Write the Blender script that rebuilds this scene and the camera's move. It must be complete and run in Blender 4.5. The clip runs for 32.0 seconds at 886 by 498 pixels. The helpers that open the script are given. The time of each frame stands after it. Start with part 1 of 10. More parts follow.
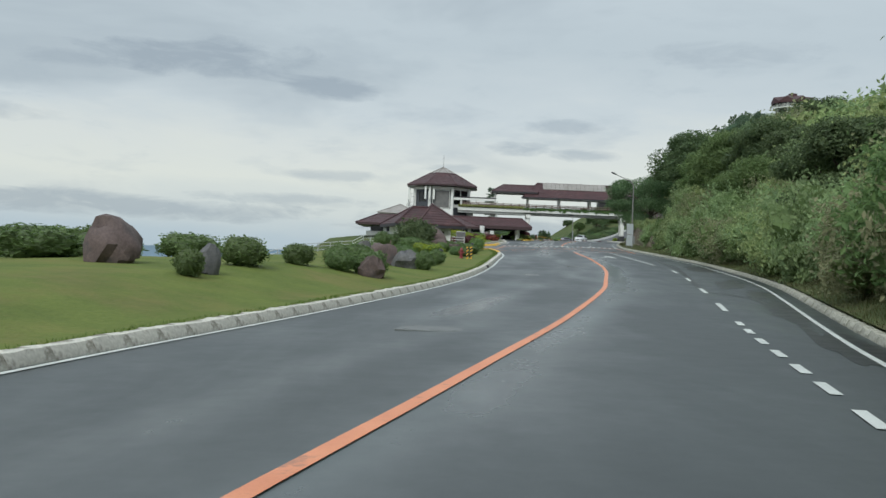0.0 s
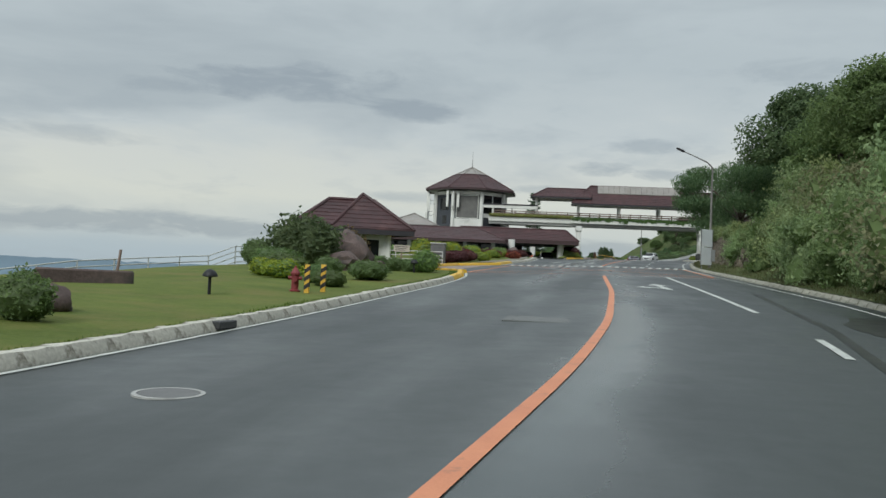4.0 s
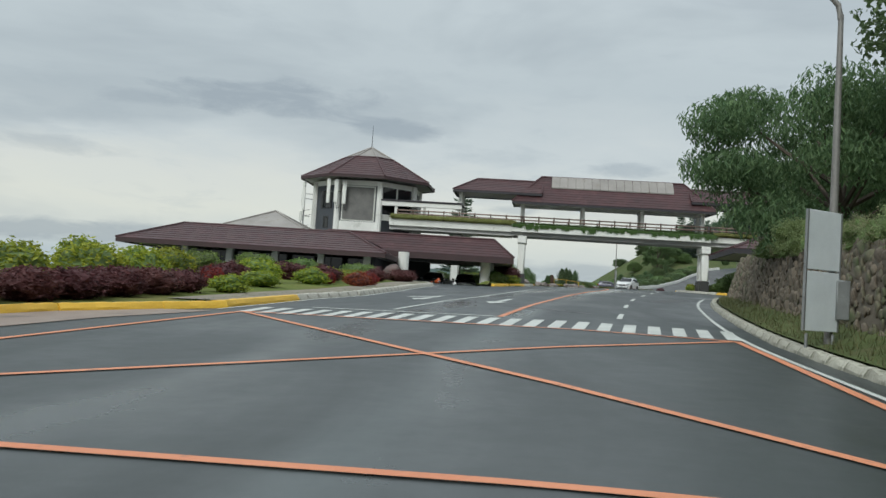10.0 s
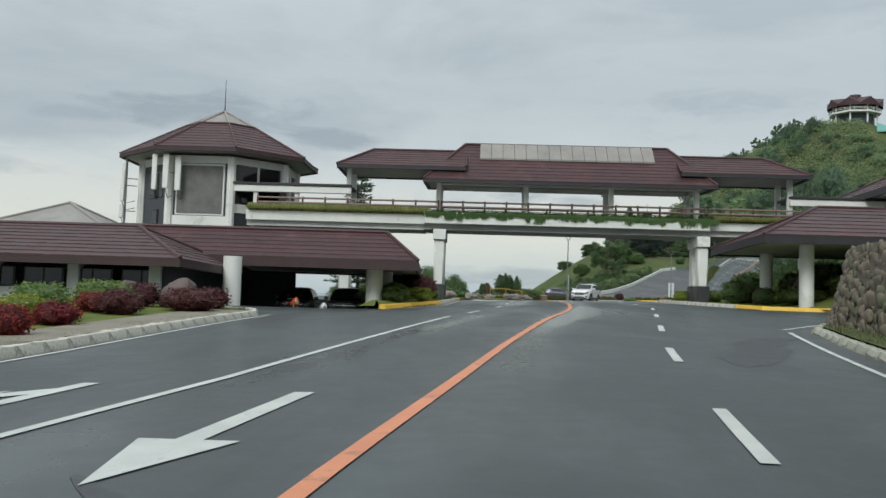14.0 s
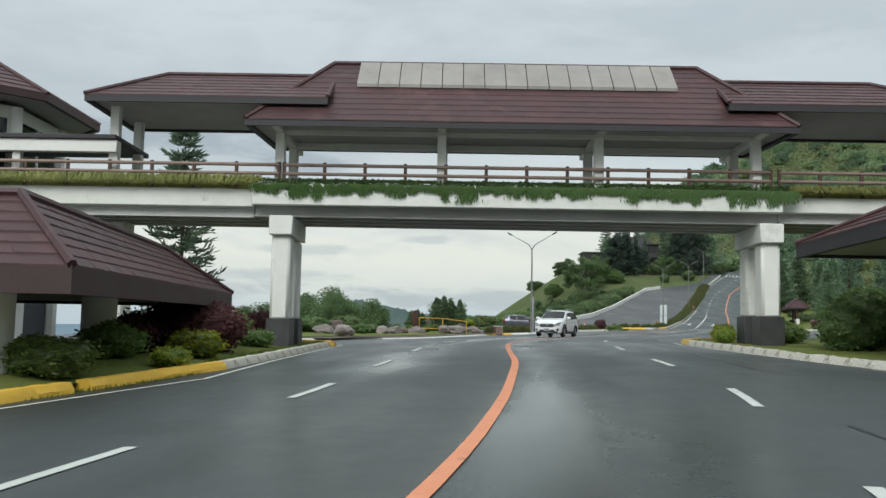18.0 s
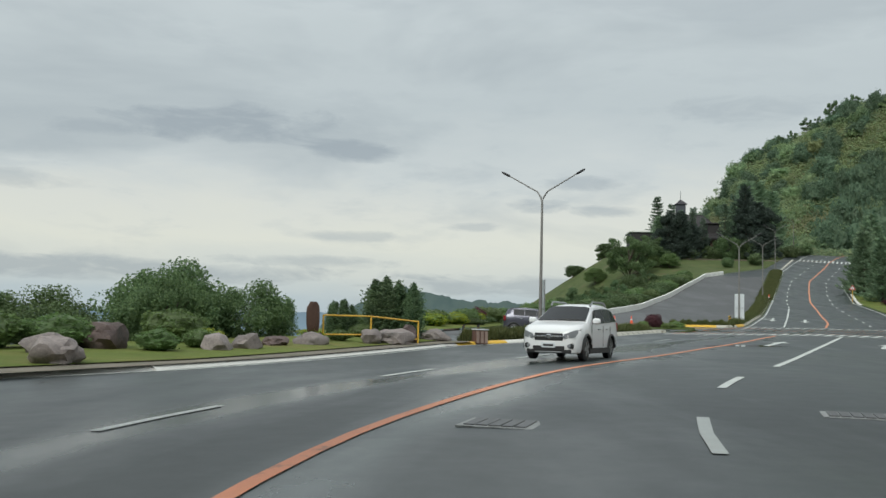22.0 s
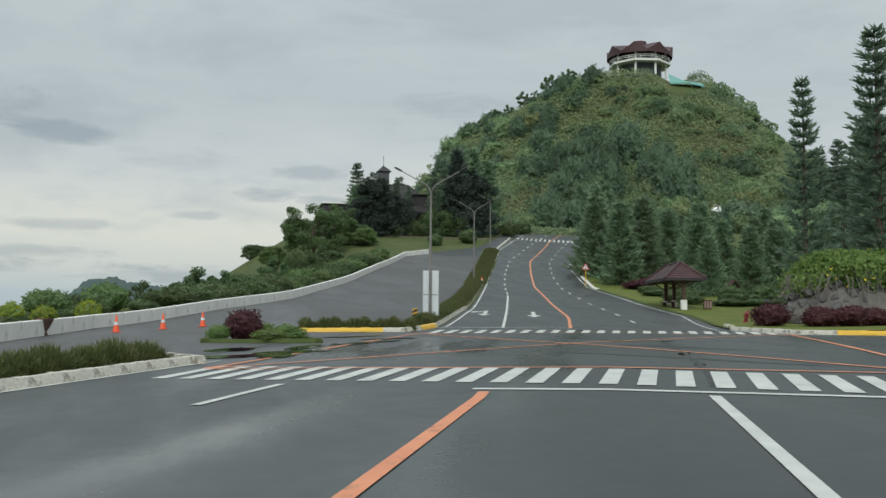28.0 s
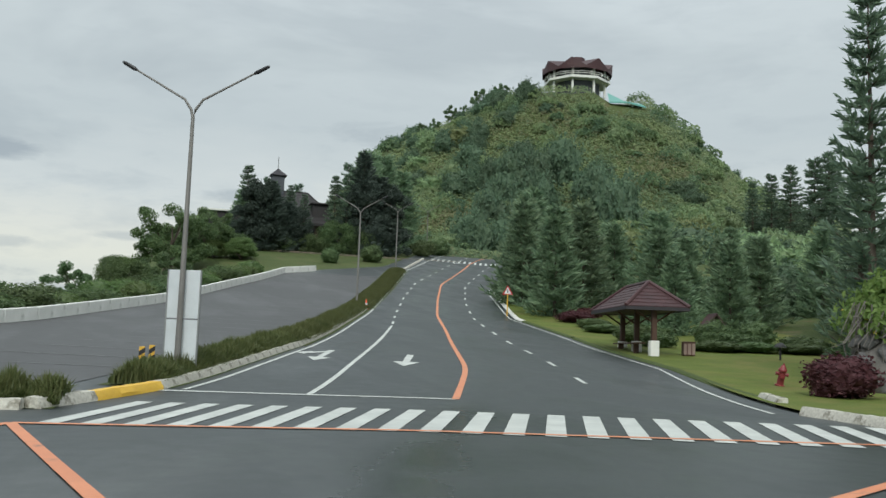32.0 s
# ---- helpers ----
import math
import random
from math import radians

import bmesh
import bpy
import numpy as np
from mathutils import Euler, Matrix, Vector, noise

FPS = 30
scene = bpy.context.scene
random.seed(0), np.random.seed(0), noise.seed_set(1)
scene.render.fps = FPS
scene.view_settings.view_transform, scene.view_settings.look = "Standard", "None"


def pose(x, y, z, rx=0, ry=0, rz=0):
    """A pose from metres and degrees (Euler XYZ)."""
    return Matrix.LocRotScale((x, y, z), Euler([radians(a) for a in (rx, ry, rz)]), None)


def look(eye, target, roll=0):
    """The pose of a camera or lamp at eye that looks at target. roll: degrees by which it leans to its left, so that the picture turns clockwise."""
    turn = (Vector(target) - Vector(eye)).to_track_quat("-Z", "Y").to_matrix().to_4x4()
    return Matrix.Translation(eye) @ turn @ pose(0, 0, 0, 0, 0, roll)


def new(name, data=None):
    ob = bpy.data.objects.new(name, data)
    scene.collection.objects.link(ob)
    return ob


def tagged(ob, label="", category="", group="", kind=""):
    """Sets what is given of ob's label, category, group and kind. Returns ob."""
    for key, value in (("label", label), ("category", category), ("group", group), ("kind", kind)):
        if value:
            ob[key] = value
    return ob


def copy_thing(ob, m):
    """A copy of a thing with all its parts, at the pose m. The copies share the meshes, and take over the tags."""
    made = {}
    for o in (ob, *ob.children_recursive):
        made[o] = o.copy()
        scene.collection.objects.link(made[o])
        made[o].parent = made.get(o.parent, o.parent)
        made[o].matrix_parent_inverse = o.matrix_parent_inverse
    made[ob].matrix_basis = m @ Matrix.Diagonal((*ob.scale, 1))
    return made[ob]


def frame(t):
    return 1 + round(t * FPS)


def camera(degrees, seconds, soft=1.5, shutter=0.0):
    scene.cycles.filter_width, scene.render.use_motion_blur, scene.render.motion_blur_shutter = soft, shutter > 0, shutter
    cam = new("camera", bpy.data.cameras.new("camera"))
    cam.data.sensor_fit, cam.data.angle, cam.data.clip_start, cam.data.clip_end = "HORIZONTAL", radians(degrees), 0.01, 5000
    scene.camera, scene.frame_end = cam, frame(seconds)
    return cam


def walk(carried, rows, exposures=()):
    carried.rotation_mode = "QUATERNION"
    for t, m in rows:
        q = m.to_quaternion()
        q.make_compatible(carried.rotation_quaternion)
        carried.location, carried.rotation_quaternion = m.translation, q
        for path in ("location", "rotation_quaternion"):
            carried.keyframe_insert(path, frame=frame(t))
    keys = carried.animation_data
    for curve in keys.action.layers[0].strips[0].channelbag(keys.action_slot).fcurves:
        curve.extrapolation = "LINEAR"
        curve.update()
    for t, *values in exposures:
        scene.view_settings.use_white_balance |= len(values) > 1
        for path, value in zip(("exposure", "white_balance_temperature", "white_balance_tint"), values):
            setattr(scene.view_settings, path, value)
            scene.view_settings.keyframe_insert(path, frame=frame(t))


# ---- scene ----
cam = camera(50.5, 32.0)
METRES, EYE, TILT, LEAN, TURN = 240.0, 1.5, 0.0, 0.0, 2.1
ROWS = [
    (0.0, 0.0, 0.0, 0.0, -0.05, 1.07, -2.55),
    (0.5, 0.0046, 0.0207, 0.0004, -0.44, 1.26, -2.21),
    (1.0, 0.0091, 0.0412, 0.0008, -0.49, 1.43, -2.01),
    (1.5, 0.0133, 0.0614, 0.0012, -0.2, 1.67, -2.21),
    (2.0, 0.0178, 0.0815, 0.0018, -0.24, 1.61, -2.3),
    (2.5, 0.0216, 0.1005, 0.0024, 0.59, 1.91, -2.49),
    (3.0, 0.0256, 0.1194, 0.0031, 2.62, 2.32, -2.55),
    (3.5, 0.0296, 0.1377, 0.0037, 3.81, 2.33, -2.57),
    (4.0, 0.0337, 0.1557, 0.0044, 4.95, 2.13, -2.68),
    (4.5, 0.0377, 0.1733, 0.0051, 6.18, 2.1, -3.03),
    (6.5, 0.0495, 0.2385, 0.0079, 10.82, 1.66, -4.56),
    (7.0, 0.0519, 0.2547, 0.0088, 10.76, 1.69, -4.7),
    (7.5, 0.0536, 0.2708, 0.0096, 8.78, 2.1, -4.65),
    (8.0, 0.0549, 0.2864, 0.0104, 7.63, 2.51, -4.55),
    (8.5, 0.0559, 0.302, 0.0112, 6.48, 2.75, -4.52),
    (9.0, 0.0566, 0.3172, 0.0119, 5.45, 3.01, -4.37),
    (9.5, 0.0573, 0.3322, 0.0127, 4.48, 3.2, -4.16),
    (10.0, 0.0582, 0.3471, 0.0134, 3.56, 3.37, -3.84),
    (10.5, 0.0591, 0.3619, 0.0142, 2.77, 3.46, -3.55),
    (11.0, 0.06, 0.3767, 0.0149, 2.14, 3.58, -3.31),
    (11.5, 0.0608, 0.3913, 0.0156, 1.76, 3.58, -3.04),
    (12.0, 0.0619, 0.4061, 0.0163, 1.58, 3.61, -2.73),
    (12.5, 0.0629, 0.421, 0.017, 1.36, 3.65, -2.5),
    (13.0, 0.0641, 0.4359, 0.0177, 1.22, 3.93, -2.29),
    (13.5, 0.0655, 0.451, 0.0184, 0.84, 3.98, -2.06),
    (14.0, 0.0668, 0.4661, 0.0193, 0.08, 4.02, -1.84),
    (14.5, 0.0686, 0.4811, 0.0201, -0.34, 4.36, -1.83),
    (16.5, 0.0776, 0.5416, 0.0232, -1.79, 5.4, -1.23),
    (17.0, 0.0802, 0.5566, 0.0239, -2.18, 5.39, -1.16),
    (17.5, 0.0828, 0.5717, 0.0246, -2.08, 5.43, -1.07),
    (18.0, 0.0856, 0.587, 0.0253, -1.48, 5.44, -1.05),
    (18.5, 0.0885, 0.6023, 0.026, -0.9, 5.28, -1.01),
    (19.0, 0.0914, 0.6177, 0.0267, -0.49, 5.46, -1.29),
    (19.5, 0.0944, 0.6331, 0.0274, -0.46, 5.66, -1.6),
    (20.0, 0.0971, 0.6487, 0.0279, 0.04, 5.72, -1.88),
    (20.5, 0.0999, 0.6642, 0.0286, 0.59, 5.62, -2.08),
    (21.0, 0.1025, 0.68, 0.0291, 1.06, 5.54, -2.07),
    (21.5, 0.1051, 0.6957, 0.0296, 1.22, 5.3, -1.81),
    (22.0, 0.1078, 0.7115, 0.0301, 1.33, 4.61, -1.48),
    (22.5, 0.1106, 0.7272, 0.0307, 2.12, 4.28, -1.22),
    (23.0, 0.1139, 0.7425, 0.0311, 4.53, 3.39, -0.29),
    (23.5, 0.1175, 0.7565, 0.0316, 5.11, 3.13, -0.3),
    (24.0, 0.1213, 0.7702, 0.0321, 5.49, 2.78, -0.25),
    (24.5, 0.1253, 0.7843, 0.0323, 6.11, 2.63, -0.21),
    (25.0, 0.1298, 0.7977, 0.0324, 6.65, 2.58, -0.38),
    (25.5, 0.1344, 0.8103, 0.0327, 6.7, 2.53, -0.28),
    (26.0, 0.1394, 0.8232, 0.0329, -0.25, 2.56, 0.67),
    (26.5, 0.1447, 0.8367, 0.0332, -9.44, 3.31, -0.01),
    (28.5, 0.1671, 0.8861, 0.0345, -15.82, 4.46, -0.49),
    (29.0, 0.1731, 0.8987, 0.0349, -17.07, 4.88, -0.58),
    (29.5, 0.1788, 0.9111, 0.0353, -18.46, 5.21, -0.65),
    (30.0, 0.1843, 0.9224, 0.0357, -19.6, 5.5, -0.86),
    (30.5, 0.1902, 0.9349, 0.0362, -20.42, 5.72, -1.13),
    (31.0, 0.1955, 0.9465, 0.0365, -20.8, 5.98, -1.54),
    (31.5, 0.2008, 0.9584, 0.0368, -20.31, 6.1, -1.83),
    (32.0, 0.2065, 0.9707, 0.037, -19.56, 6.19, -2.01),
]
walk(cam, [(t, pose(0, 0, EYE, TILT, LEAN, TURN) @ pose(METRES * x, METRES * y, METRES * z, 90 + pitch, roll, yaw)) for t, x, y, z, yaw, pitch, roll in ROWS],
     [(t, ev, k, 4.0) for t, ev, k in ((0.0, 0.26, 6100), (1.5, 0.15, 6200), (3.0, 0.05, 6250), (4.5, 0.12, 6250), (8.0, 0.14, 6250), (10.0, 0.23, 6250), (14.0, 0.22, 6250), (17.5, 0.39, 6300), (20.5, 0.35, 6350), (22.5, 0.20, 6420), (24.5, 0.12, 6420), (26.5, 0.12, 6400), (29.0, 0.22, 6350), (32.0, 0.31, 6350))])

# ---- sky and light ----
world = bpy.data.worlds.new("overcast_sky")
scene.world = world
world.use_nodes = True
SUN_EL, SUN_AZ = 40.0, 200.0


def node(nt, kind, **values):
    n = nt.nodes.new(kind)
    for key, value in values.items():
        if key in n.inputs:
            n.inputs[key].default_value = value
    return n


def ramp(nt, stops, fac):
    n = nt.nodes.new("ShaderNodeValToRGB")
    e = n.color_ramp.elements
    while len(e) < len(stops):
        e.new(0.5)
    for el, (p, c) in zip(e, stops):
        el.position = p
        el.color = (*c, 1) if len(c) == 3 else c
    nt.links.new(fac, n.inputs[0])
    return n


def math_node(nt, op, a, b=None, clamp=False):
    n = nt.nodes.new("ShaderNodeMath")
    n.operation, n.use_clamp = op, clamp
    for i, v in enumerate((a, b)):
        if v is None:
            continue
        if isinstance(v, (int, float)):
            n.inputs[i].default_value = v
        else:
            nt.links.new(v, n.inputs[i])
    return n.outputs[0]


def mix_col(nt, fac, a, b, mode="MIX"):
    n = nt.nodes.new("ShaderNodeMix")
    n.data_type, n.blend_type = "RGBA", mode
    for i, v in ((0, fac), (6, a), (7, b)):
        if isinstance(v, (int, float)):
            n.inputs[i].default_value = v
        elif isinstance(v, tuple):
            n.inputs[i].default_value = (*v, 1)
        else:
            nt.links.new(v, n.inputs[i])
    return n.outputs[2]


CLOUDS = [(-17, 11.4, 7.5, 1.35, 0.9), (-9.5, 10.4, 3.2, 0.8, 0.85), (-24, 10.8, 3.5, 0.6, 0.5), (2.0, 7.3, 2.0, 0.5, 0.6), (4.5, 8.7, 3.0, 0.45, 0.5), (-1.5, 6.0, 2.0, 0.35, 0.45), (-9, 5.2, 3.0, 0.4, 0.4), (-24, 2.7, 20.0, 0.8, 0.7), (-12, 3.6, 6.0, 0.45, 0.5), (4, 2.4, 12.0, 0.8, 0.6), (6.5, 7.0, 2.6, 0.4, 0.55), (-30, 7.5, 5.0, 0.6, 0.4), (14, 13.0, 6.0, 0.8, 0.4)]


def build_sky():
    nt = world.node_tree
    nt.nodes.clear()
    out = nt.nodes.new("ShaderNodeOutputWorld")
    bg = nt.nodes.new("ShaderNodeBackground")
    bg.inputs[1].default_value = 1.0
    sky = nt.nodes.new("ShaderNodeTexSky")
    sky.sky_type, sky.sun_disc = "NISHITA", False
    sky.sun_elevation, sky.sun_rotation = radians(SUN_EL), radians(SUN_AZ)
    dim = mix_col(nt, 1.0, sky.outputs[0], (0.08, 0.08, 0.08), "MULTIPLY")
    tc = nt.nodes.new("ShaderNodeTexCoord")
    sep = nt.nodes.new("ShaderNodeSeparateXYZ")
    nt.links.new(tc.outputs["Generated"], sep.inputs[0])
    squash = nt.nodes.new("ShaderNodeMapping")
    squash.inputs["Scale"].default_value = (1, 1, 3.6)
    squash.inputs["Location"].default_value = (0.35, 0.1, 0.05)
    nt.links.new(tc.outputs["Generated"], squash.inputs[0])
    big = node(nt, "ShaderNodeTexNoise", Scale=2.3, Detail=5.0, Roughness=0.55, Distortion=0.3)
    small = node(nt, "ShaderNodeTexNoise", Scale=7.0, Detail=6.0, Roughness=0.6, Distortion=0.2)
    fray = node(nt, "ShaderNodeTexNoise", Scale=15.0, Detail=7.0, Roughness=0.62, Distortion=0.5)
    for n in (big, small, fray):
        nt.links.new(squash.outputs[0], n.inputs["Vector"])
    # wavering height above the horizon
    wob = math_node(nt, "MULTIPLY", math_node(nt, "SUBTRACT", small.outputs[0], 0.5), 0.10)
    wob2 = math_node(nt, "MULTIPLY", math_node(nt, "SUBTRACT", big.outputs[0], 0.5), 0.12)
    calm = math_node(nt, "MULTIPLY", math_node(nt, "ADD", sep.outputs[2], 0.02), 5.0, True)
    h = math_node(nt, "ADD", sep.outputs[2], math_node(nt, "MULTIPLY", math_node(nt, "ADD", wob, wob2), calm))
    bands = ramp(nt, [(0.0, (0.40, 0.46, 0.51)), (0.022, (0.42, 0.47, 0.51)), (0.047, (0.545, 0.555, 0.54)), (0.080, (0.645, 0.63, 0.572)), (0.115, (0.615, 0.607, 0.575)), (0.155, (0.53, 0.548, 0.556)),
                      (0.22, (0.465, 0.495, 0.515)), (0.30, (0.50, 0.53, 0.55)), (0.45, (0.60, 0.63, 0.66)), (0.75, (0.92, 0.95, 1.0)), (1.0, (1.05, 1.08, 1.12))], h)
    # darker undersides of cloud
    d = ramp(nt, [(0.0, (0, 0, 0)), (0.50, (0, 0, 0)), (0.62, (1, 1, 1)), (1.0, (1, 1, 1))], big.outputs[0])
    d2 = ramp(nt, [(0.0, (0, 0, 0)), (0.54, (0, 0, 0)), (0.70, (1, 1, 1)), (1.0, (1, 1, 1))], small.outputs[0])
    dark = mix_col(nt, math_node(nt, "MULTIPLY", d.outputs[0], 0.45), bands.outputs[0], (0.33, 0.36, 0.39))
    dark = mix_col(nt, math_node(nt, "MULTIPLY", d2.outputs[0], 0.35), dark, (0.36, 0.39, 0.42))
    # single clouds: azimuth, height, half widths, strength, in degrees
    az_in = math_node(nt, "ARCTAN2", sep.outputs[0], sep.outputs[1])
    el_in = math_node(nt, "ARCSINE", sep.outputs[2])
    tear = math_node(nt, "ADD", math_node(nt, "MULTIPLY", math_node(nt, "SUBTRACT", fray.outputs[0], 0.5), 3.2), math_node(nt, "MULTIPLY", math_node(nt, "SUBTRACT", small.outputs[0], 0.5), 1.6))
    for a0, e0, wa, we, k in CLOUDS:
        u = math_node(nt, "MULTIPLY", math_node(nt, "SUBTRACT", az_in, radians(a0)), 1 / radians(wa))
        v = math_node(nt, "MULTIPLY", math_node(nt, "SUBTRACT", el_in, radians(e0)), 1 / radians(we))
        q = math_node(nt, "ADD", math_node(nt, "POWER", math_node(nt, "ABSOLUTE", u), 2.0), math_node(nt, "POWER", math_node(nt, "ABSOLUTE", v), 2.0))
        body = math_node(nt, "ADD", math_node(nt, "SUBTRACT", 1.0, q), tear)
        soft = ramp(nt, [(0.05, (0, 0, 0)), (0.95, (1, 1, 1))], body)
        dark = mix_col(nt, math_node(nt, "MULTIPLY", soft.outputs[0], k), dark, (0.315, 0.345, 0.38))
    col = mix_col(nt, 0.93, dim, dark)
    nt.links.new(col, bg.inputs[0])
    nt.links.new(bg.outputs[0], out.inputs[0])


build_sky()
sun = new("sun", bpy.data.lights.new("sun", "SUN"))
sun.data.energy, sun.data.angle, sun.data.color = 1.5, radians(25), (1.0, 0.97, 0.92)
az = radians(SUN_AZ)
sun.matrix_basis = look((0, 0, 0), (-math.sin(az) * math.cos(radians(SUN_EL)), -math.cos(az) * math.cos(radians(SUN_EL)), -math.sin(radians(SUN_EL))))

# ---- materials ----
MATS = {}


def surf(name, a, b, scale=3.0, rough=0.7, bump=0.15, fine=40.0, metal=0.0, spots=None, vary=0.0, spec=0.5, dist=0.02, stretch=(1, 1, 1)):
    """Two colours mixed by noise at two scales, with relief; vary: change from piece to piece."""
    if name in MATS:
        return MATS[name]
    m = bpy.data.materials.new(name)
    m.use_nodes = True
    nt = m.node_tree
    bsdf = nt.nodes["Principled BSDF"]
    tc = nt.nodes.new("ShaderNodeTexCoord")
    mp = nt.nodes.new("ShaderNodeMapping")
    mp.inputs["Scale"].default_value = stretch
    nt.links.new(tc.outputs["Object"], mp.inputs[0])
    n1 = node(nt, "ShaderNodeTexNoise", Scale=scale, Detail=5.0, Roughness=0.6)
    n2 = node(nt, "ShaderNodeTexNoise", Scale=fine, Detail=3.0, Roughness=0.6)
    for n in (n1, n2):
        nt.links.new(mp.outputs[0], n.inputs["Vector"])
    f = math_node(nt, "ADD", math_node(nt, "MULTIPLY", n1.outputs[0], 0.65), math_node(nt, "MULTIPLY", n2.outputs[0], 0.35))
    col = ramp(nt, [(0.33, a), (0.67, b)], f).outputs[0]
    if spots:
        colour, lo, hi, sc = spots
        n3 = node(nt, "ShaderNodeTexNoise", Scale=sc, Detail=6.0, Roughness=0.65)
        nt.links.new(mp.outputs[0], n3.inputs["Vector"])
        r = ramp(nt, [(lo, (0, 0, 0)), (hi, (1, 1, 1))], n3.outputs[0])
        col = mix_col(nt, r.outputs[0], col, colour)
    if vary:
        info = nt.nodes.new("ShaderNodeObjectInfo")
        geo = nt.nodes.new("ShaderNodeNewGeometry")
        w = math_node(nt, "ADD", math_node(nt, "MULTIPLY", info.outputs["Random"], 0.5), math_node(nt, "MULTIPLY", geo.outputs["Random Per Island"], 0.5))
        k = math_node(nt, "ADD", math_node(nt, "MULTIPLY", math_node(nt, "SUBTRACT", w, 0.5), vary * 2), 1.0)
        hsv = nt.nodes.new("ShaderNodeHueSaturation")
        nt.links.new(k, hsv.inputs["Value"])
        nt.links.new(col, hsv.inputs["Color"])
        col = hsv.outputs[0]
    nt.links.new(col, bsdf.inputs["Base Color"])
    nt.links.new(math_node(nt, "ADD", math_node(nt, "MULTIPLY", n1.outputs[0], 0.25), rough - 0.125, True), bsdf.inputs["Roughness"])
    bsdf.inputs["Metallic"].default_value = metal
    bsdf.inputs["Specular IOR Level"].default_value = spec
    if bump:
        bp = node(nt, "ShaderNodeBump", Strength=bump, Distance=dist)
        nt.links.new(f, bp.inputs["Height"])
        nt.links.new(bp.outputs[0], bsdf.inputs["Normal"])
    MATS[name] = m
    return m


def leaf_mat(name, a, b, rough=0.55, vary=0.30, glow=0.42, scale=1.1, deep=None, rand=0.45):
    """Leaves: colour changes from leaf to leaf, some light passes through."""
    if name in MATS:
        return MATS[name]
    m = bpy.data.materials.new(name)
    m.use_nodes = True
    nt = m.node_tree
    bsdf = nt.nodes["Principled BSDF"]
    geo = nt.nodes.new("ShaderNodeNewGeometry")
    info = nt.nodes.new("ShaderNodeObjectInfo")
    tc = nt.nodes.new("ShaderNodeTexCoord")
    n1 = node(nt, "ShaderNodeTexNoise", Scale=scale, Detail=3.0)
    nt.links.new(tc.outputs["Object"], n1.inputs["Vector"])
    f = math_node(nt, "ADD", math_node(nt, "MULTIPLY", geo.outputs["Random Per Island"], rand), math_node(nt, "MULTIPLY", n1.outputs[0], 1 - rand))
    col = ramp(nt, [(0.2, a), (0.8, b)] if deep is None else [(0.26, deep), (0.42, a), (0.56, b), (0.74, deep)], f).outputs[0]
    hsv = nt.nodes.new("ShaderNodeHueSaturation")
    nt.links.new(col, hsv.inputs["Color"])
    nt.links.new(math_node(nt, "ADD", math_node(nt, "MULTIPLY", info.outputs["Random"], vary), 1 - vary / 2), hsv.inputs["Value"])
    nt.links.new(math_node(nt, "ADD", math_node(nt, "MULTIPLY", info.outputs["Random"], 0.03), 0.485), hsv.inputs["Hue"])
    nt.links.new(hsv.outputs[0], bsdf.inputs["Base Color"])
    bsdf.inputs["Roughness"].default_value = rough
    bsdf.inputs["Specular IOR Level"].default_value = 0.3
    tr = nt.nodes.new("ShaderNodeBsdfTranslucent")
    nt.links.new(hsv.outputs[0], tr.inputs[0])
    mx = nt.nodes.new("ShaderNodeMixShader")
    mx.inputs[0].default_value = glow
    nt.links.new(bsdf.outputs[0], mx.inputs[1])
    nt.links.new(tr.outputs[0], mx.inputs[2])
    nt.links.new(mx.outputs[0], nt.nodes["Material Output"].inputs[0])
    MATS[name] = m
    return m


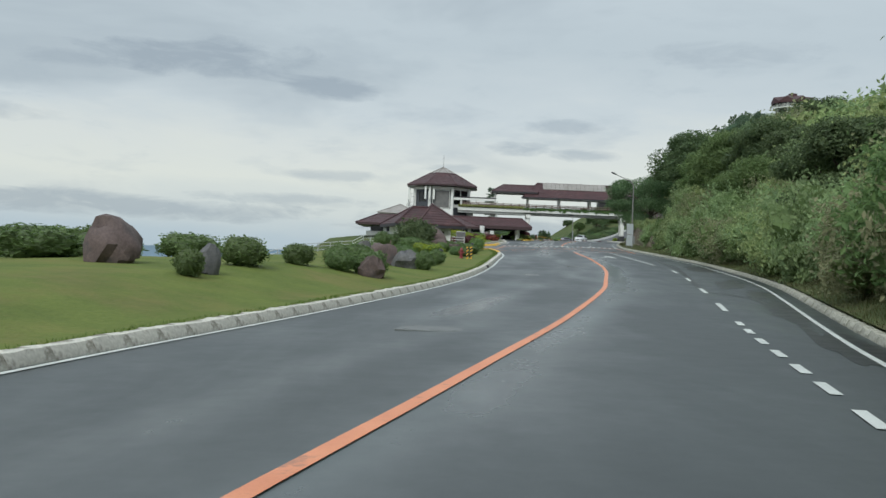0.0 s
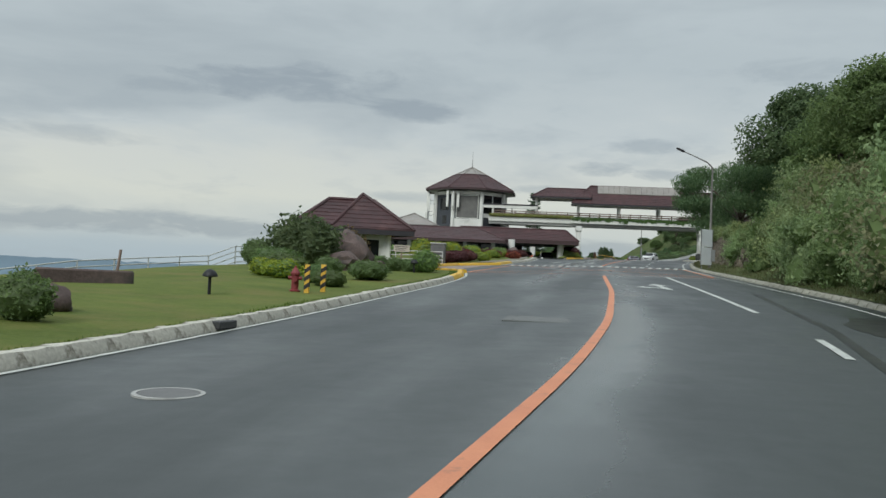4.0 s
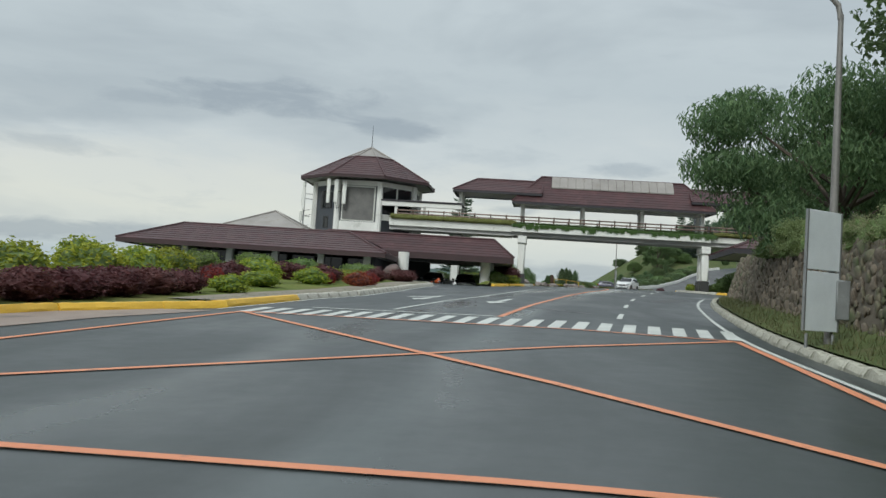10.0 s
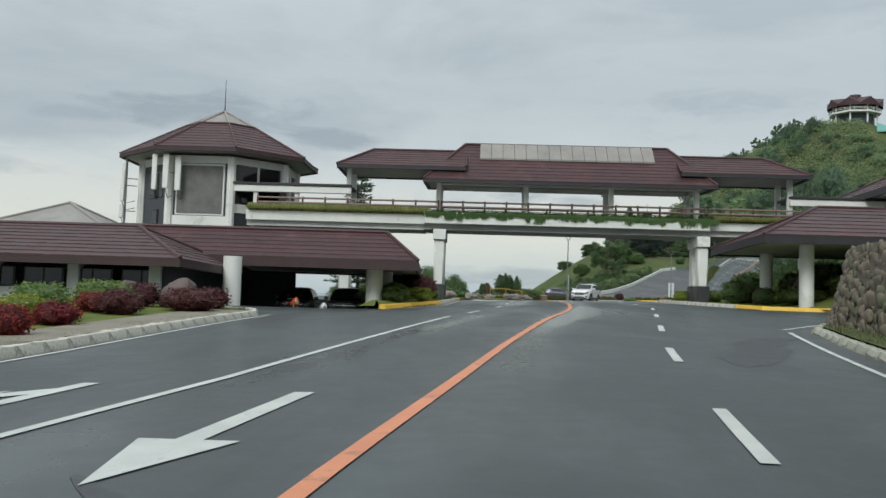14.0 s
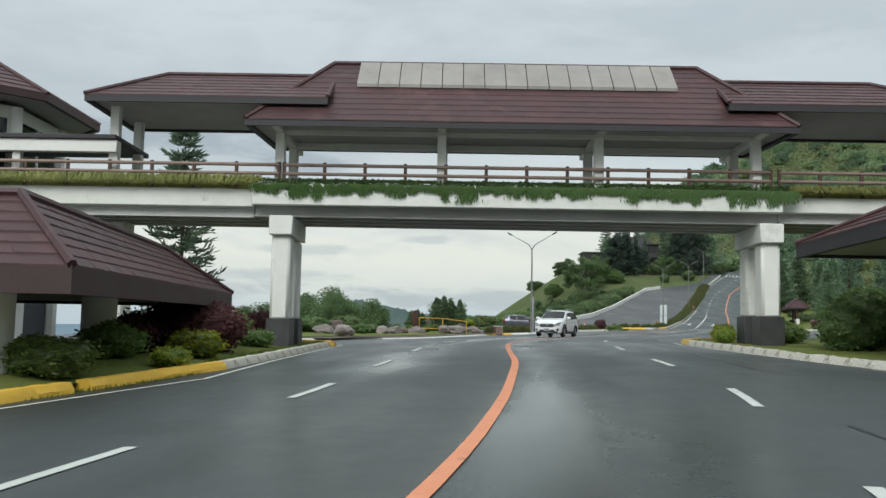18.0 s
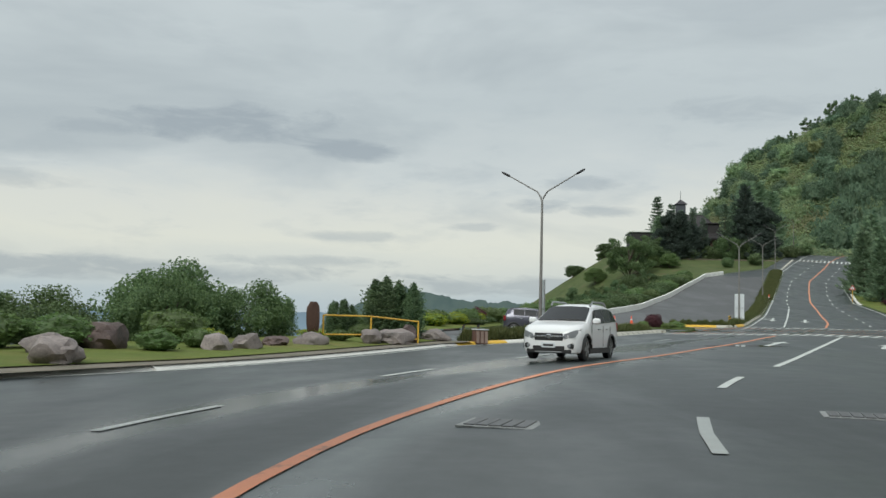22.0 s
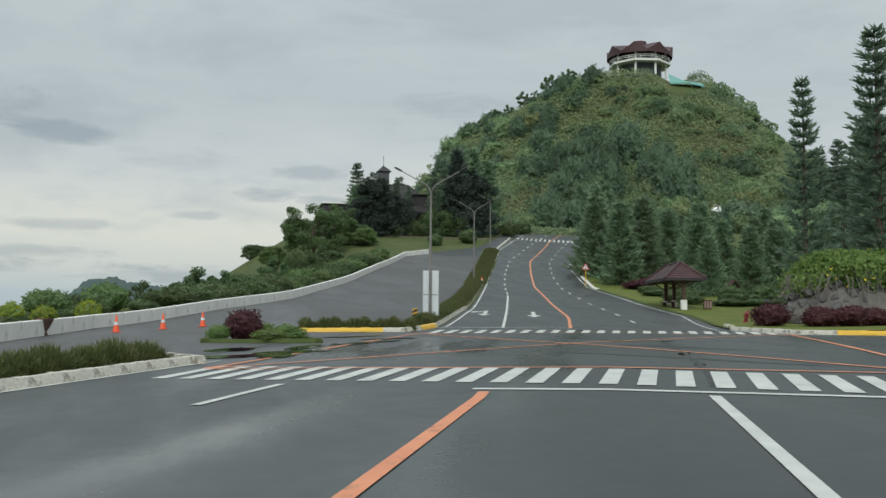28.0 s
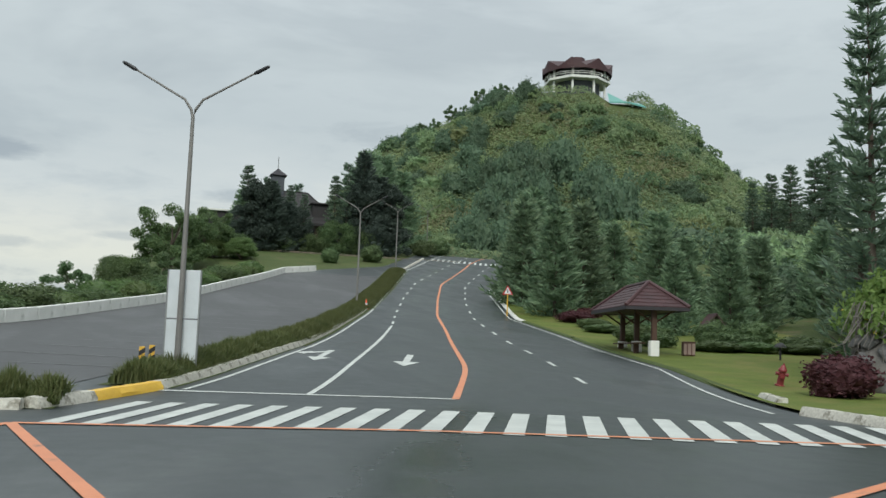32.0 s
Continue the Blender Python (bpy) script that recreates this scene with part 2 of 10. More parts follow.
def asphalt_mat(name, base, wet):
    """Damp asphalt: long drying streaks, wet patches that mirror the sky, fine aggregate."""
    m = bpy.data.materials.new(name)
    m.use_nodes = True
    nt = m.node_tree
    bsdf = nt.nodes["Principled BSDF"]
    tc = nt.nodes.new("ShaderNodeTexCoord")
    mp = nt.nodes.new("ShaderNodeMapping")
    mp.inputs["Scale"].default_value = (0.30, 0.065, 0.3)
    mp.inputs["Rotation"].default_value = (0, 0, radians(8))
    nt.links.new(tc.outputs["Object"], mp.inputs[0])
    streak = node(nt, "ShaderNodeTexNoise", Scale=1.0, Detail=6.0, Roughness=0.55, Distortion=0.6)
    nt.links.new(mp.outputs[0], streak.inputs["Vector"])
    patch = node(nt, "ShaderNodeTexNoise", Scale=0.16, Detail=5.0, Roughness=0.6)
    grain = node(nt, "ShaderNodeTexNoise", Scale=55.0, Detail=3.0, Roughness=0.7)
    mid = node(nt, "ShaderNodeTexNoise", Scale=2.2, Detail=5.0, Roughness=0.65)
    for n in (patch, grain, mid):
        nt.links.new(tc.outputs["Object"], n.inputs["Vector"])
    col = ramp(nt, [(0.30, tuple(v * 0.80 for v in base)), (0.70, tuple(v * 1.22 for v in base))], streak.outputs[0]).outputs[0]
    col = mix_col(nt, 0.35, col, ramp(nt, [(0.35, tuple(v * 0.7 for v in base)), (0.65, tuple(v * 1.3 for v in base))], grain.outputs[0]).outputs[0])
    # base colour lifted along the pale bands set in wet_map
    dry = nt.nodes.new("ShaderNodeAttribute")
    dry.attribute_name = "paleness"
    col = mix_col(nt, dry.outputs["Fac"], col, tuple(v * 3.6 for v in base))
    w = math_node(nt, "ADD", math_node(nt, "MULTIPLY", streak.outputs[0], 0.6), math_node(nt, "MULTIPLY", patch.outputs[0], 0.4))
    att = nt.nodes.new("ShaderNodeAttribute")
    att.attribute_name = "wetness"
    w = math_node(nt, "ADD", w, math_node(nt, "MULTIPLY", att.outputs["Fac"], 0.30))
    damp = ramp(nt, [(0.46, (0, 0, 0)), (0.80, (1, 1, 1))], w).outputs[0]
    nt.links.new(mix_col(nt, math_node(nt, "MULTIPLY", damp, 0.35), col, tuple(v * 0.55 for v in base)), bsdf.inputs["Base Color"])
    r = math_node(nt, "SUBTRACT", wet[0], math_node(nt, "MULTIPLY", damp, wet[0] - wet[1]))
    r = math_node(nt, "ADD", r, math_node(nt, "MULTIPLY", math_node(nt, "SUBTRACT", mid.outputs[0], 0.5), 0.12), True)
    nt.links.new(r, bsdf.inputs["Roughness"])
    bsdf.inputs["Specular IOR Level"].default_value = 0.5
    bp = node(nt, "ShaderNodeBump", Strength=0.07, Distance=0.01)
    nt.links.new(grain.outputs[0], bp.inputs["Height"])
    nt.links.new(bp.outputs[0], bsdf.inputs["Normal"])
    return m


def plain(name, col, rough=0.5, metal=0.0, spec=0.5, emit=0.0):
    if name in MATS:
        return MATS[name]
    m = bpy.data.materials.new(name)
    m.use_nodes = True
    b = m.node_tree.nodes["Principled BSDF"]
    b.inputs["Base Color"].default_value = (*col, 1)
    b.inputs["Roughness"].default_value = rough
    b.inputs["Metallic"].default_value = metal
    b.inputs["Specular IOR Level"].default_value = spec
    if emit:
        b.inputs["Emission Color"].default_value = (*col, 1)
        b.inputs["Emission Strength"].default_value = emit
    MATS[name] = m
    return m


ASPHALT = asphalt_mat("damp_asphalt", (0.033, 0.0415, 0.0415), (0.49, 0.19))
ASPHALT_LOT = asphalt_mat("lot_asphalt", (0.060, 0.062, 0.062), (0.60, 0.38))
PAVER = surf("pink_pavers", (0.20, 0.15, 0.12), (0.30, 0.24, 0.20), 1.5, 0.6, 0.2, 30, spots=((0.12, 0.10, 0.09), 0.55, 0.75, 0.8))
ORANGE = surf("orange_paint", (0.55, 0.19, 0.085), (0.68, 0.28, 0.145), 1.2, 0.55, 0.1, 50, spots=((0.20, 0.12, 0.09), 0.57, 0.74, 3.0))
WHITE_LINE = surf("white_road_paint", (0.42, 0.44, 0.41), (0.62, 0.64, 0.60), 1.5, 0.5, 0.1, 60, spots=((0.20, 0.21, 0.21), 0.62, 0.76, 4.0))
FADED_LINE = surf("faded_road_paint", (0.10, 0.105, 0.105), (0.26, 0.265, 0.26), 1.5, 0.6, 0.1, 40, spots=((0.065, 0.067, 0.067), 0.5, 0.62, 1.6))
DIRT = surf("trodden_earth", (0.12, 0.105, 0.080), (0.21, 0.185, 0.145), 0.9, 0.9, 0.5, 14, spots=((0.09, 0.10, 0.045), 0.54, 0.72, 0.8))
KERB = surf("whitewashed_kerb", (0.40, 0.385, 0.33), (0.72, 0.70, 0.62), 2.3, 0.8, 0.7, 16, spots=((0.15, 0.135, 0.10), 0.47, 0.62, 2.6), vary=0.05)
KERB_MOSSY = surf("mossy_kerb", (0.26, 0.255, 0.20), (0.60, 0.58, 0.50), 2.0, 0.85, 0.7, 16, spots=((0.09, 0.095, 0.055), 0.42, 0.60, 1.8), vary=0.2)
FOOTWAY = surf("worn_footway", (0.17, 0.15, 0.115), (0.27, 0.24, 0.19), 0.8, 0.85, 0.3, 14, spots=((0.11, 0.11, 0.065), 0.52, 0.72, 0.7))
KERB_PLAIN = surf("painted_low_kerb", (0.60, 0.59, 0.55), (0.76, 0.75, 0.70), 0.8, 0.75, 0.3, 22, spots=((0.30, 0.29, 0.25), 0.62, 0.75, 1.2))
KERB_Y = surf("yellow_kerb_paint", (0.62, 0.36, 0.03), (0.80, 0.52, 0.06), 1.6, 0.6, 0.4, 22, spots=((0.20, 0.16, 0.10), 0.58, 0.74, 2.5), vary=0.03)
CONCRETE = surf("grey_concrete", (0.32, 0.32, 0.31), (0.46, 0.46, 0.44), 1.2, 0.75, 0.25, 30, spots=((0.13, 0.13, 0.12), 0.55, 0.75, 1.0))
LAWN = surf("mown_lawn", (0.075, 0.105, 0.022), (0.150, 0.180, 0.046), 0.5, 0.9, 0.9, 9, spots=((0.17, 0.15, 0.055), 0.48, 0.74, 0.32), spec=0.15, dist=0.08)
EARTH = surf("rough_ground", (0.045, 0.070, 0.020), (0.100, 0.120, 0.045), 0.3, 0.9, 0.8, 4, spots=((0.13, 0.10, 0.06), 0.55, 0.75, 0.4), spec=0.2, dist=0.2)
ROOF = surf("maroon_roof_tile", (0.034, 0.012, 0.014), (0.068, 0.026, 0.028), 0.8, 0.55, 0.2, 25, spots=((0.11, 0.052, 0.050), 0.58, 0.74, 0.55), vary=0.28)
ROOF_DARK = surf("dark_fascia", (0.020, 0.018, 0.022), (0.038, 0.034, 0.040), 1.0, 0.6, 0.1)
MAROON_BOARD = surf("maroon_eaves_board", (0.030, 0.015, 0.016), (0.055, 0.027, 0.028), 1.0, 0.6, 0.1)
SOFFIT = surf("soffit", (0.36, 0.35, 0.34), (0.48, 0.47, 0.45), 1.0, 0.8, 0.1)
ROOF_GREY = surf("grey_sheet_roof", (0.20, 0.185, 0.17), (0.31, 0.29, 0.265), 0.7, 0.45, 0.1, spots=((0.20, 0.17, 0.14), 0.55, 0.75, 1.2), vary=0.1)
WHITE = surf("white_plaster", (0.66, 0.66, 0.62), (0.80, 0.80, 0.76), 0.8, 0.7, 0.15, 25, spots=((0.40, 0.40, 0.36), 0.60, 0.82, 0.7))
WHITE_DIRTY = surf("weathered_white_beam", (0.64, 0.65, 0.60), (0.80, 0.80, 0.76), 0.9, 0.7, 0.2, 20, spots=((0.34, 0.35, 0.30), 0.60, 0.80, 1.1))
GIRDER = surf("grey_girder", (0.38, 0.38, 0.37), (0.52, 0.52, 0.50), 1.0, 0.7, 0.15)
PLINTH = surf("black_stone_plinth", (0.025, 0.026, 0.027), (0.055, 0.055, 0.055), 2.0, 0.55, 0.3)
WOOD_DARK = surf("dark_stained_wood", (0.045, 0.022, 0.014), (0.095, 0.048, 0.030), 2.0, 0.6, 0.2, 30, stretch=(1, 1, 0.2))
RAIL_WOOD = surf("red_brown_rail", (0.19, 0.135, 0.11), (0.29, 0.215, 0.18), 2.0, 0.6, 0.2, 30)
STONE_WALL = surf("rubble_stone", (0.070, 0.056, 0.040), (0.175, 0.145, 0.108), 2.2, 0.85, 0.6, 18, spots=((0.055, 0.075, 0.03), 0.48, 0.70, 1.0), vary=0.35)
BOULDER = surf("brown_boulder", (0.050, 0.034, 0.031), (0.150, 0.108, 0.098), 1.6, 0.8, 0.8, 14, spots=((0.045, 0.042, 0.04), 0.52, 0.70, 1.2), dist=0.05, vary=0.2)
BOULDER_PALE = surf("pale_boulder", (0.125, 0.108, 0.102), (0.280, 0.240, 0.222), 1.6, 0.8, 0.8, 14, spots=((0.085, 0.08, 0.075), 0.52, 0.70, 1.2), dist=0.05, vary=0.35)
BOULDER_G = surf("grey_boulder", (0.060, 0.062, 0.065), (0.17, 0.165, 0.16), 1.6, 0.8, 0.8, 14, spots=((0.03, 0.03, 0.032), 0.52, 0.70, 1.2), dist=0.05, vary=0.2)
STEEL = surf("galvanised_steel", (0.20, 0.21, 0.21), (0.33, 0.34, 0.34), 3.0, 0.45, 0.05, metal=0.6)
POLE = surf("grey_lamp_pole", (0.15, 0.145, 0.135), (0.26, 0.25, 0.235), 2.5, 0.5, 0.05, metal=0.3, stretch=(1, 1, 0.3))
DARK_METAL = plain("dark_metal", (0.02, 0.02, 0.022), 0.5, 0.3)
CAR_GLASS = plain("tinted_car_glass", (0.012, 0.014, 0.016), 0.22, 0.0, 0.18)
GLASS_DARK = plain("dark_window_glass", (0.012, 0.014, 0.016), 0.06, 0.0, 0.45)
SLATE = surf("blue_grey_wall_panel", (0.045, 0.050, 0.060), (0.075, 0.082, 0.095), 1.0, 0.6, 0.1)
SCREEN = surf("grey_netting_panel", (0.11, 0.11, 0.105), (0.19, 0.185, 0.175), 1.4, 0.8, 0.3, 12)
BARK = surf("bark", (0.055, 0.042, 0.032), (0.125, 0.10, 0.078), 3.0, 0.9, 0.6, 20, stretch=(1, 1, 0.3))
RED_PAINT = surf("faded_red_paint", (0.15, 0.020, 0.024), (0.25, 0.040, 0.042), 3.0, 0.5, 0.1)
YELLOW_PAINT = surf("yellow_paint", (0.60, 0.34, 0.03), (0.74, 0.45, 0.06), 3.0, 0.5, 0.1)
BLACK_PAINT = plain("black_paint", (0.02, 0.02, 0.02), 0.5)
CONE_ORANGE = plain("cone_orange", (0.75, 0.10, 0.03), 0.5)
SIGN_WHITE = surf("sign_sheet_white", (0.52, 0.56, 0.58), (0.66, 0.70, 0.72), 1.2, 0.45, 0.05)
L_GREEN = leaf_mat("leaf_green", (0.098, 0.160, 0.056), (0.195, 0.275, 0.102))
L_BRIGHT = leaf_mat("leaf_bright", (0.110, 0.185, 0.046), (0.235, 0.315, 0.095))
L_DARK = leaf_mat("leaf_dark", (0.072, 0.115, 0.054), (0.155, 0.212, 0.092))
L_PINE = leaf_mat("needle_dark", (0.098, 0.155, 0.112), (0.200, 0.270, 0.175), glow=0.4)
L_PINE_LIGHT = leaf_mat("needle_green", (0.120, 0.195, 0.120), (0.245, 0.330, 0.190), glow=0.42)
L_YELLOW = leaf_mat("leaf_yellow", (0.14, 0.22, 0.03), (0.46, 0.47, 0.06))
L_STRAP = leaf_mat("strap_leaf", (0.17, 0.20, 0.06), (0.42, 0.42, 0.16))
L_MAROON = leaf_mat("leaf_maroon", (0.070, 0.028, 0.032), (0.150, 0.060, 0.062))
L_RED = leaf_mat("leaf_red", (0.16, 0.030, 0.022), (0.36, 0.075, 0.050))
L_DRY = leaf_mat("leaf_dry", (0.12, 0.085, 0.04), (0.24, 0.18, 0.09))

# ---- building helpers ----
class M:
    """Collects corners and faces of one mesh."""

    def __init__(self):
        self.v, self.f = [], []

    def add(self, verts, faces):
        k = len(self.v)
        self.v.extend([tuple(p) for p in verts])
        self.f.extend([tuple(i + k for i in face) for face in faces])
        return self

    def box(self, x0, x1, y0, y1, z0, z1):
        return self.add([(x0, y0, z0), (x1, y0, z0), (x1, y1, z0), (x0, y1, z0), (x0, y0, z1), (x1, y0, z1), (x1, y1, z1), (x0, y1, z1)],
                        [(0, 3, 2, 1), (4, 5, 6, 7), (0, 1, 5, 4), (1, 2, 6, 5), (2, 3, 7, 6), (3, 0, 4, 7)])

    def rbox(self, x0, x1, y0, y1, z0, z1, r=0.02):
        """A box with chamfered edges."""
        bm = bmesh.new()
        bmesh.ops.create_cube(bm, size=1.0)
        for p in bm.verts:
            p.co = Vector((x0 + (p.co.x + 0.5) * (x1 - x0), y0 + (p.co.y + 0.5) * (y1 - y0), z0 + (p.co.z + 0.5) * (z1 - z0)))
        bmesh.ops.bevel(bm, geom=bm.edges[:], offset=r, segments=1, affect="EDGES")
        bm.verts.index_update()
        self.add([p.co for p in bm.verts], [[q.index for q in face.verts] for face in bm.faces])
        bm.free()
        return self

    def tube(self, pts, radii, n=10, cap=True):
        """A tube through points, with a radius at each."""
        pts = [Vector(p) for p in pts]
        if isinstance(radii, (int, float)):
            radii = [radii] * len(pts)
        rings = []
        for i, p in enumerate(pts):
            d = (pts[min(i + 1, len(pts) - 1)] - pts[max(i - 1, 0)]).normalized()
            u = d.orthogonal().normalized() if abs(d.z) < 0.999 else Vector((1, 0, 0))
            if abs(d.z) < 0.95:
                u = d.cross(Vector((0, 0, 1))).normalized()
            w = d.cross(u)
            rings.append([p + (u * math.cos(a) + w * math.sin(a)) * radii[i] for a in [2 * math.pi * k / n for k in range(n)]])
        verts = [q for r in rings for q in r]
        faces = []
        for i in range(len(pts) - 1):
            for k in range(n):
                k2 = (k + 1) % n
                faces.append((i * n + k, i * n + k2, (i + 1) * n + k2, (i + 1) * n + k))
        if cap:
            faces.append(tuple(range(n - 1, -1, -1)))
            faces.append(tuple((len(pts) - 1) * n + k for k in range(n)))
        return self.add(verts, faces)

    def prism(self, poly, z0, z1):
        n = len(poly)
        return self.add([(x, y, z0) for x, y in poly] + [(x, y, z1) for x, y in poly],
                        [tuple(range(n - 1, -1, -1)), tuple(range(n, 2 * n))] + [(i, (i + 1) % n, n + (i + 1) % n, n + i) for i in range(n)])

    def extrude_side(self, prof, y0, y1):
        """A profile in x and z, drawn out along y."""
        n = len(prof)
        return self.add([(x, y0, z) for x, z in prof] + [(x, y1, z) for x, z in prof],
                        [tuple(range(n)), tuple(range(2 * n - 1, n - 1, -1))] + [((i + 1) % n, i, n + i, n + (i + 1) % n) for i in range(n)])

    def lathe(self, prof, n=16, c=(0, 0, 0)):
        """A profile of radius and height, turned about z."""
        verts = [(c[0] + r * math.cos(2 * math.pi * k / n), c[1] + r * math.sin(2 * math.pi * k / n), c[2] + z) for r, z in prof for k in range(n)]
        faces = [(i * n + k, i * n + (k + 1) % n, (i + 1) * n + (k + 1) % n, (i + 1) * n + k) for i in range(len(prof) - 1) for k in range(n)]
        faces.append(tuple(range(n - 1, -1, -1)))
        faces.append(tuple((len(prof) - 1) * n + k for k in range(n)))
        return self.add(verts, faces)

    def mesh(self, name, mat, sharp=38):
        me = bpy.data.meshes.new(name)
        me.from_pydata(self.v, [], self.f)
        me.materials.append(mat)
        me.validate()
        me.polygons.foreach_set("use_smooth", [True] * len(me.polygons))
        me.set_sharp_from_angle(angle=radians(sharp))
        return me


def part(name, m, mat, parent, label="", sharp=38):
    ob = new(name, m.mesh(name, mat, sharp) if isinstance(m, M) else m)
    ob.parent = parent
    if label:
        ob["label"] = label
    return ob


def thing(name, at, label, category, group="", kind="", rz=0.0, rx=0.0):
    ob = new(name)
    ob.matrix_basis = pose(*at, rx, 0, rz)
    return tagged(ob, label, category, group, kind)


def solid(name, m, mat, label, category, group="", kind="", sharp=38):
    ob = new(name, m.mesh(name, mat, sharp) if isinstance(m, M) else m)
    return tagged(ob, label, category, group, kind)


rng = np.random.default_rng(7)


def leaves(centres, normals, size, fold=0.25, aspect=0.55, droop=0.0):
    """Small folded leaves at points: corners and faces, as arrays."""
    n = len(centres)
    a = rng.normal(size=(n, 3))
    nm = normals + 0.9 * rng.normal(size=(n, 3))
    nm /= np.linalg.norm(nm, axis=1)[:, None] + 1e-9
    u = np.cross(nm, a)
    u /= np.linalg.norm(u, axis=1)[:, None] + 1e-9
    if droop:
        u = u * np.where(u[:, 2] > 0, -1, 1)[:, None] * 0.8 + np.array([0, 0, -droop])
        u /= np.linalg.norm(u, axis=1)[:, None] + 1e-9
        nm = nm - u * (nm * u).sum(1)[:, None]
        nm /= np.linalg.norm(nm, axis=1)[:, None] + 1e-9
    w = np.cross(nm, u)
    s = (size * (0.6 + 0.8 * rng.random(n)))[:, None]
    p0, p1 = centres - u * s, centres + u * s
    q0, q1 = centres + w * s * aspect + nm * s * fold, centres - w * s * aspect + nm * s * fold
    v = np.stack([p0, q0, p1, q1], 1).reshape(-1, 3)
    f = np.arange(4 * n).reshape(-1, 4)
    tri = np.concatenate([f[:, [0, 1, 2]], f[:, [0, 2, 3]]], 0)
    return v, tri


def np_mesh(name, chunks, mats, smooth=False):
    """A mesh from several (corners, faces, material number) chunks."""
    me = bpy.data.meshes.new(name)
    vs, fs, ms, k = [], [], [], 0
    for v, f, mi in chunks:
        vs.append(np.asarray(v, dtype=float))
        fs.extend((f + k).tolist() if isinstance(f, np.ndarray) else [[i + k for i in face] for face in f])
        ms.extend([mi] * len(f))
        k += len(v)
    me.from_pydata(np.concatenate(vs).tolist(), [], fs)
    for m in mats:
        me.materials.append(m)
    me.polygons.foreach_set("material_index", ms)
    if smooth:
        me.polygons.foreach_set("use_smooth", [True] * len(me.polygons))
    return me


def ball(sub=2):
    bm = bmesh.new()
    bmesh.ops.create_icosphere(bm, subdivisions=sub, radius=1.0)
    v = np.array([p.co[:] for p in bm.verts])
    f = [[q.index for q in face.verts] for face in bm.faces]
    bm.free()
    return v, f


BALL2, BALL3 = ball(2), ball(3)


def lumpy(scale, amount, freq, seed, src=None):
    """A lumpy ball."""
    v, f = src or BALL3
    out = []
    for p in v:
        q = Vector(p)
        k = 1 + amount * noise.noise(q * freq + Vector((seed, seed * 0.7, 0))) + amount * 0.4 * noise.noise(q * freq * 2.7 + Vector((0, seed, seed)))
        out.append((p[0] * k * scale[0], p[1] * k * scale[1], p[2] * k * scale[2]))
    return np.array(out), f


def bush_mesh(name, size, n, leaf, mat, seed, ragged=0.12, core=None, lump=0.30):
    """A leafy shrub, its foot at z = 0: a lumpy heart, by default coloured darker as inner shade, under a shell of
    leaves.
    """
    sx, sy, sz = size[0] / 2, size[1] / 2, size[2] / 2
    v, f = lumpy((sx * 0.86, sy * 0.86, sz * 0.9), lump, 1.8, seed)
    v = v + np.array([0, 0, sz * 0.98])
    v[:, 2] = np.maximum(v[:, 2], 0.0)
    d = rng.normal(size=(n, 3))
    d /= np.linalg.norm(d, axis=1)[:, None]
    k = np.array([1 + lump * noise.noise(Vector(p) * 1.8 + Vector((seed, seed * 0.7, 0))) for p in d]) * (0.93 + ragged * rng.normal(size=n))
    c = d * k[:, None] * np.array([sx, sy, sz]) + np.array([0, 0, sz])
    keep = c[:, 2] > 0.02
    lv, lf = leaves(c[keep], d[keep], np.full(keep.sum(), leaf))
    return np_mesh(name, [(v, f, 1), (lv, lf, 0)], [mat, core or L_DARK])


def tree_parts(height, spread, n_clumps, per, leaf, seed, trunk_r=0.16, low=0.35, lean=0.0, flat=0.5, limbs=None, slim=0.55, droop=0.0, clump=1.0):
    """Trunk with limbs, and a crown of leaf clumps with gaps, as two lots of geometry."""
    r = np.random.default_rng(seed)
    wood = M()
    top = height * 0.72
    pts = [Vector((lean * (i / 5) ** 2 * height + 0.12 * r.normal() * (i > 0), 0.12 * r.normal() * (i > 0), top * i / 5)) for i in range(6)]
    wood.tube(pts, [trunk_r * (1.25 - 0.9 * i / 5) for i in range(6)], 8)
    cs = []
    for i in range(n_clumps):
        t = low + (1 - low) * r.random()
        a = 2.399 * i + r.random()
        rad = spread * (0.35 + 0.65 * math.sqrt(r.random())) * math.sqrt(max(0.05, 1 - ((t - 0.55) / 0.5) ** 2)) if t > 0.1 else spread
        base = pts[min(5, int(t * 5 / 1.0 * 0.8))]
        tip = Vector((base.x + rad * math.cos(a), base.y + rad * math.sin(a), height * t))
        mid = base.lerp(tip, 0.5) + Vector((0, 0, 0.12 * height * (0.5 - t) * 0.5))
        if i % 2 == 0:
            (wood if limbs is None else limbs.append(M()) or limbs[-1]).tube([base, mid, tip], [trunk_r * 0.42, trunk_r * 0.26, trunk_r * 0.08], 5, cap=False)
        cs.append(tip)
    allc, alln = [], []
    for tip in cs:
        s = spread * clump * (0.26 + 0.2 * r.random())
        d = r.normal(size=(per, 3))
        d /= np.linalg.norm(d, axis=1)[:, None]
        rad = (r.random(per) ** 0.45)[:, None]
        allc.append(np.array(tip) + d * rad * np.array([s, s, s * flat]))
        alln.append(d + np.array([0, 0, 0.6]))
    v, f = leaves(np.concatenate(allc), np.concatenate(alln), np.full(per * len(cs), leaf), aspect=slim, droop=droop)
    return wood, v, f


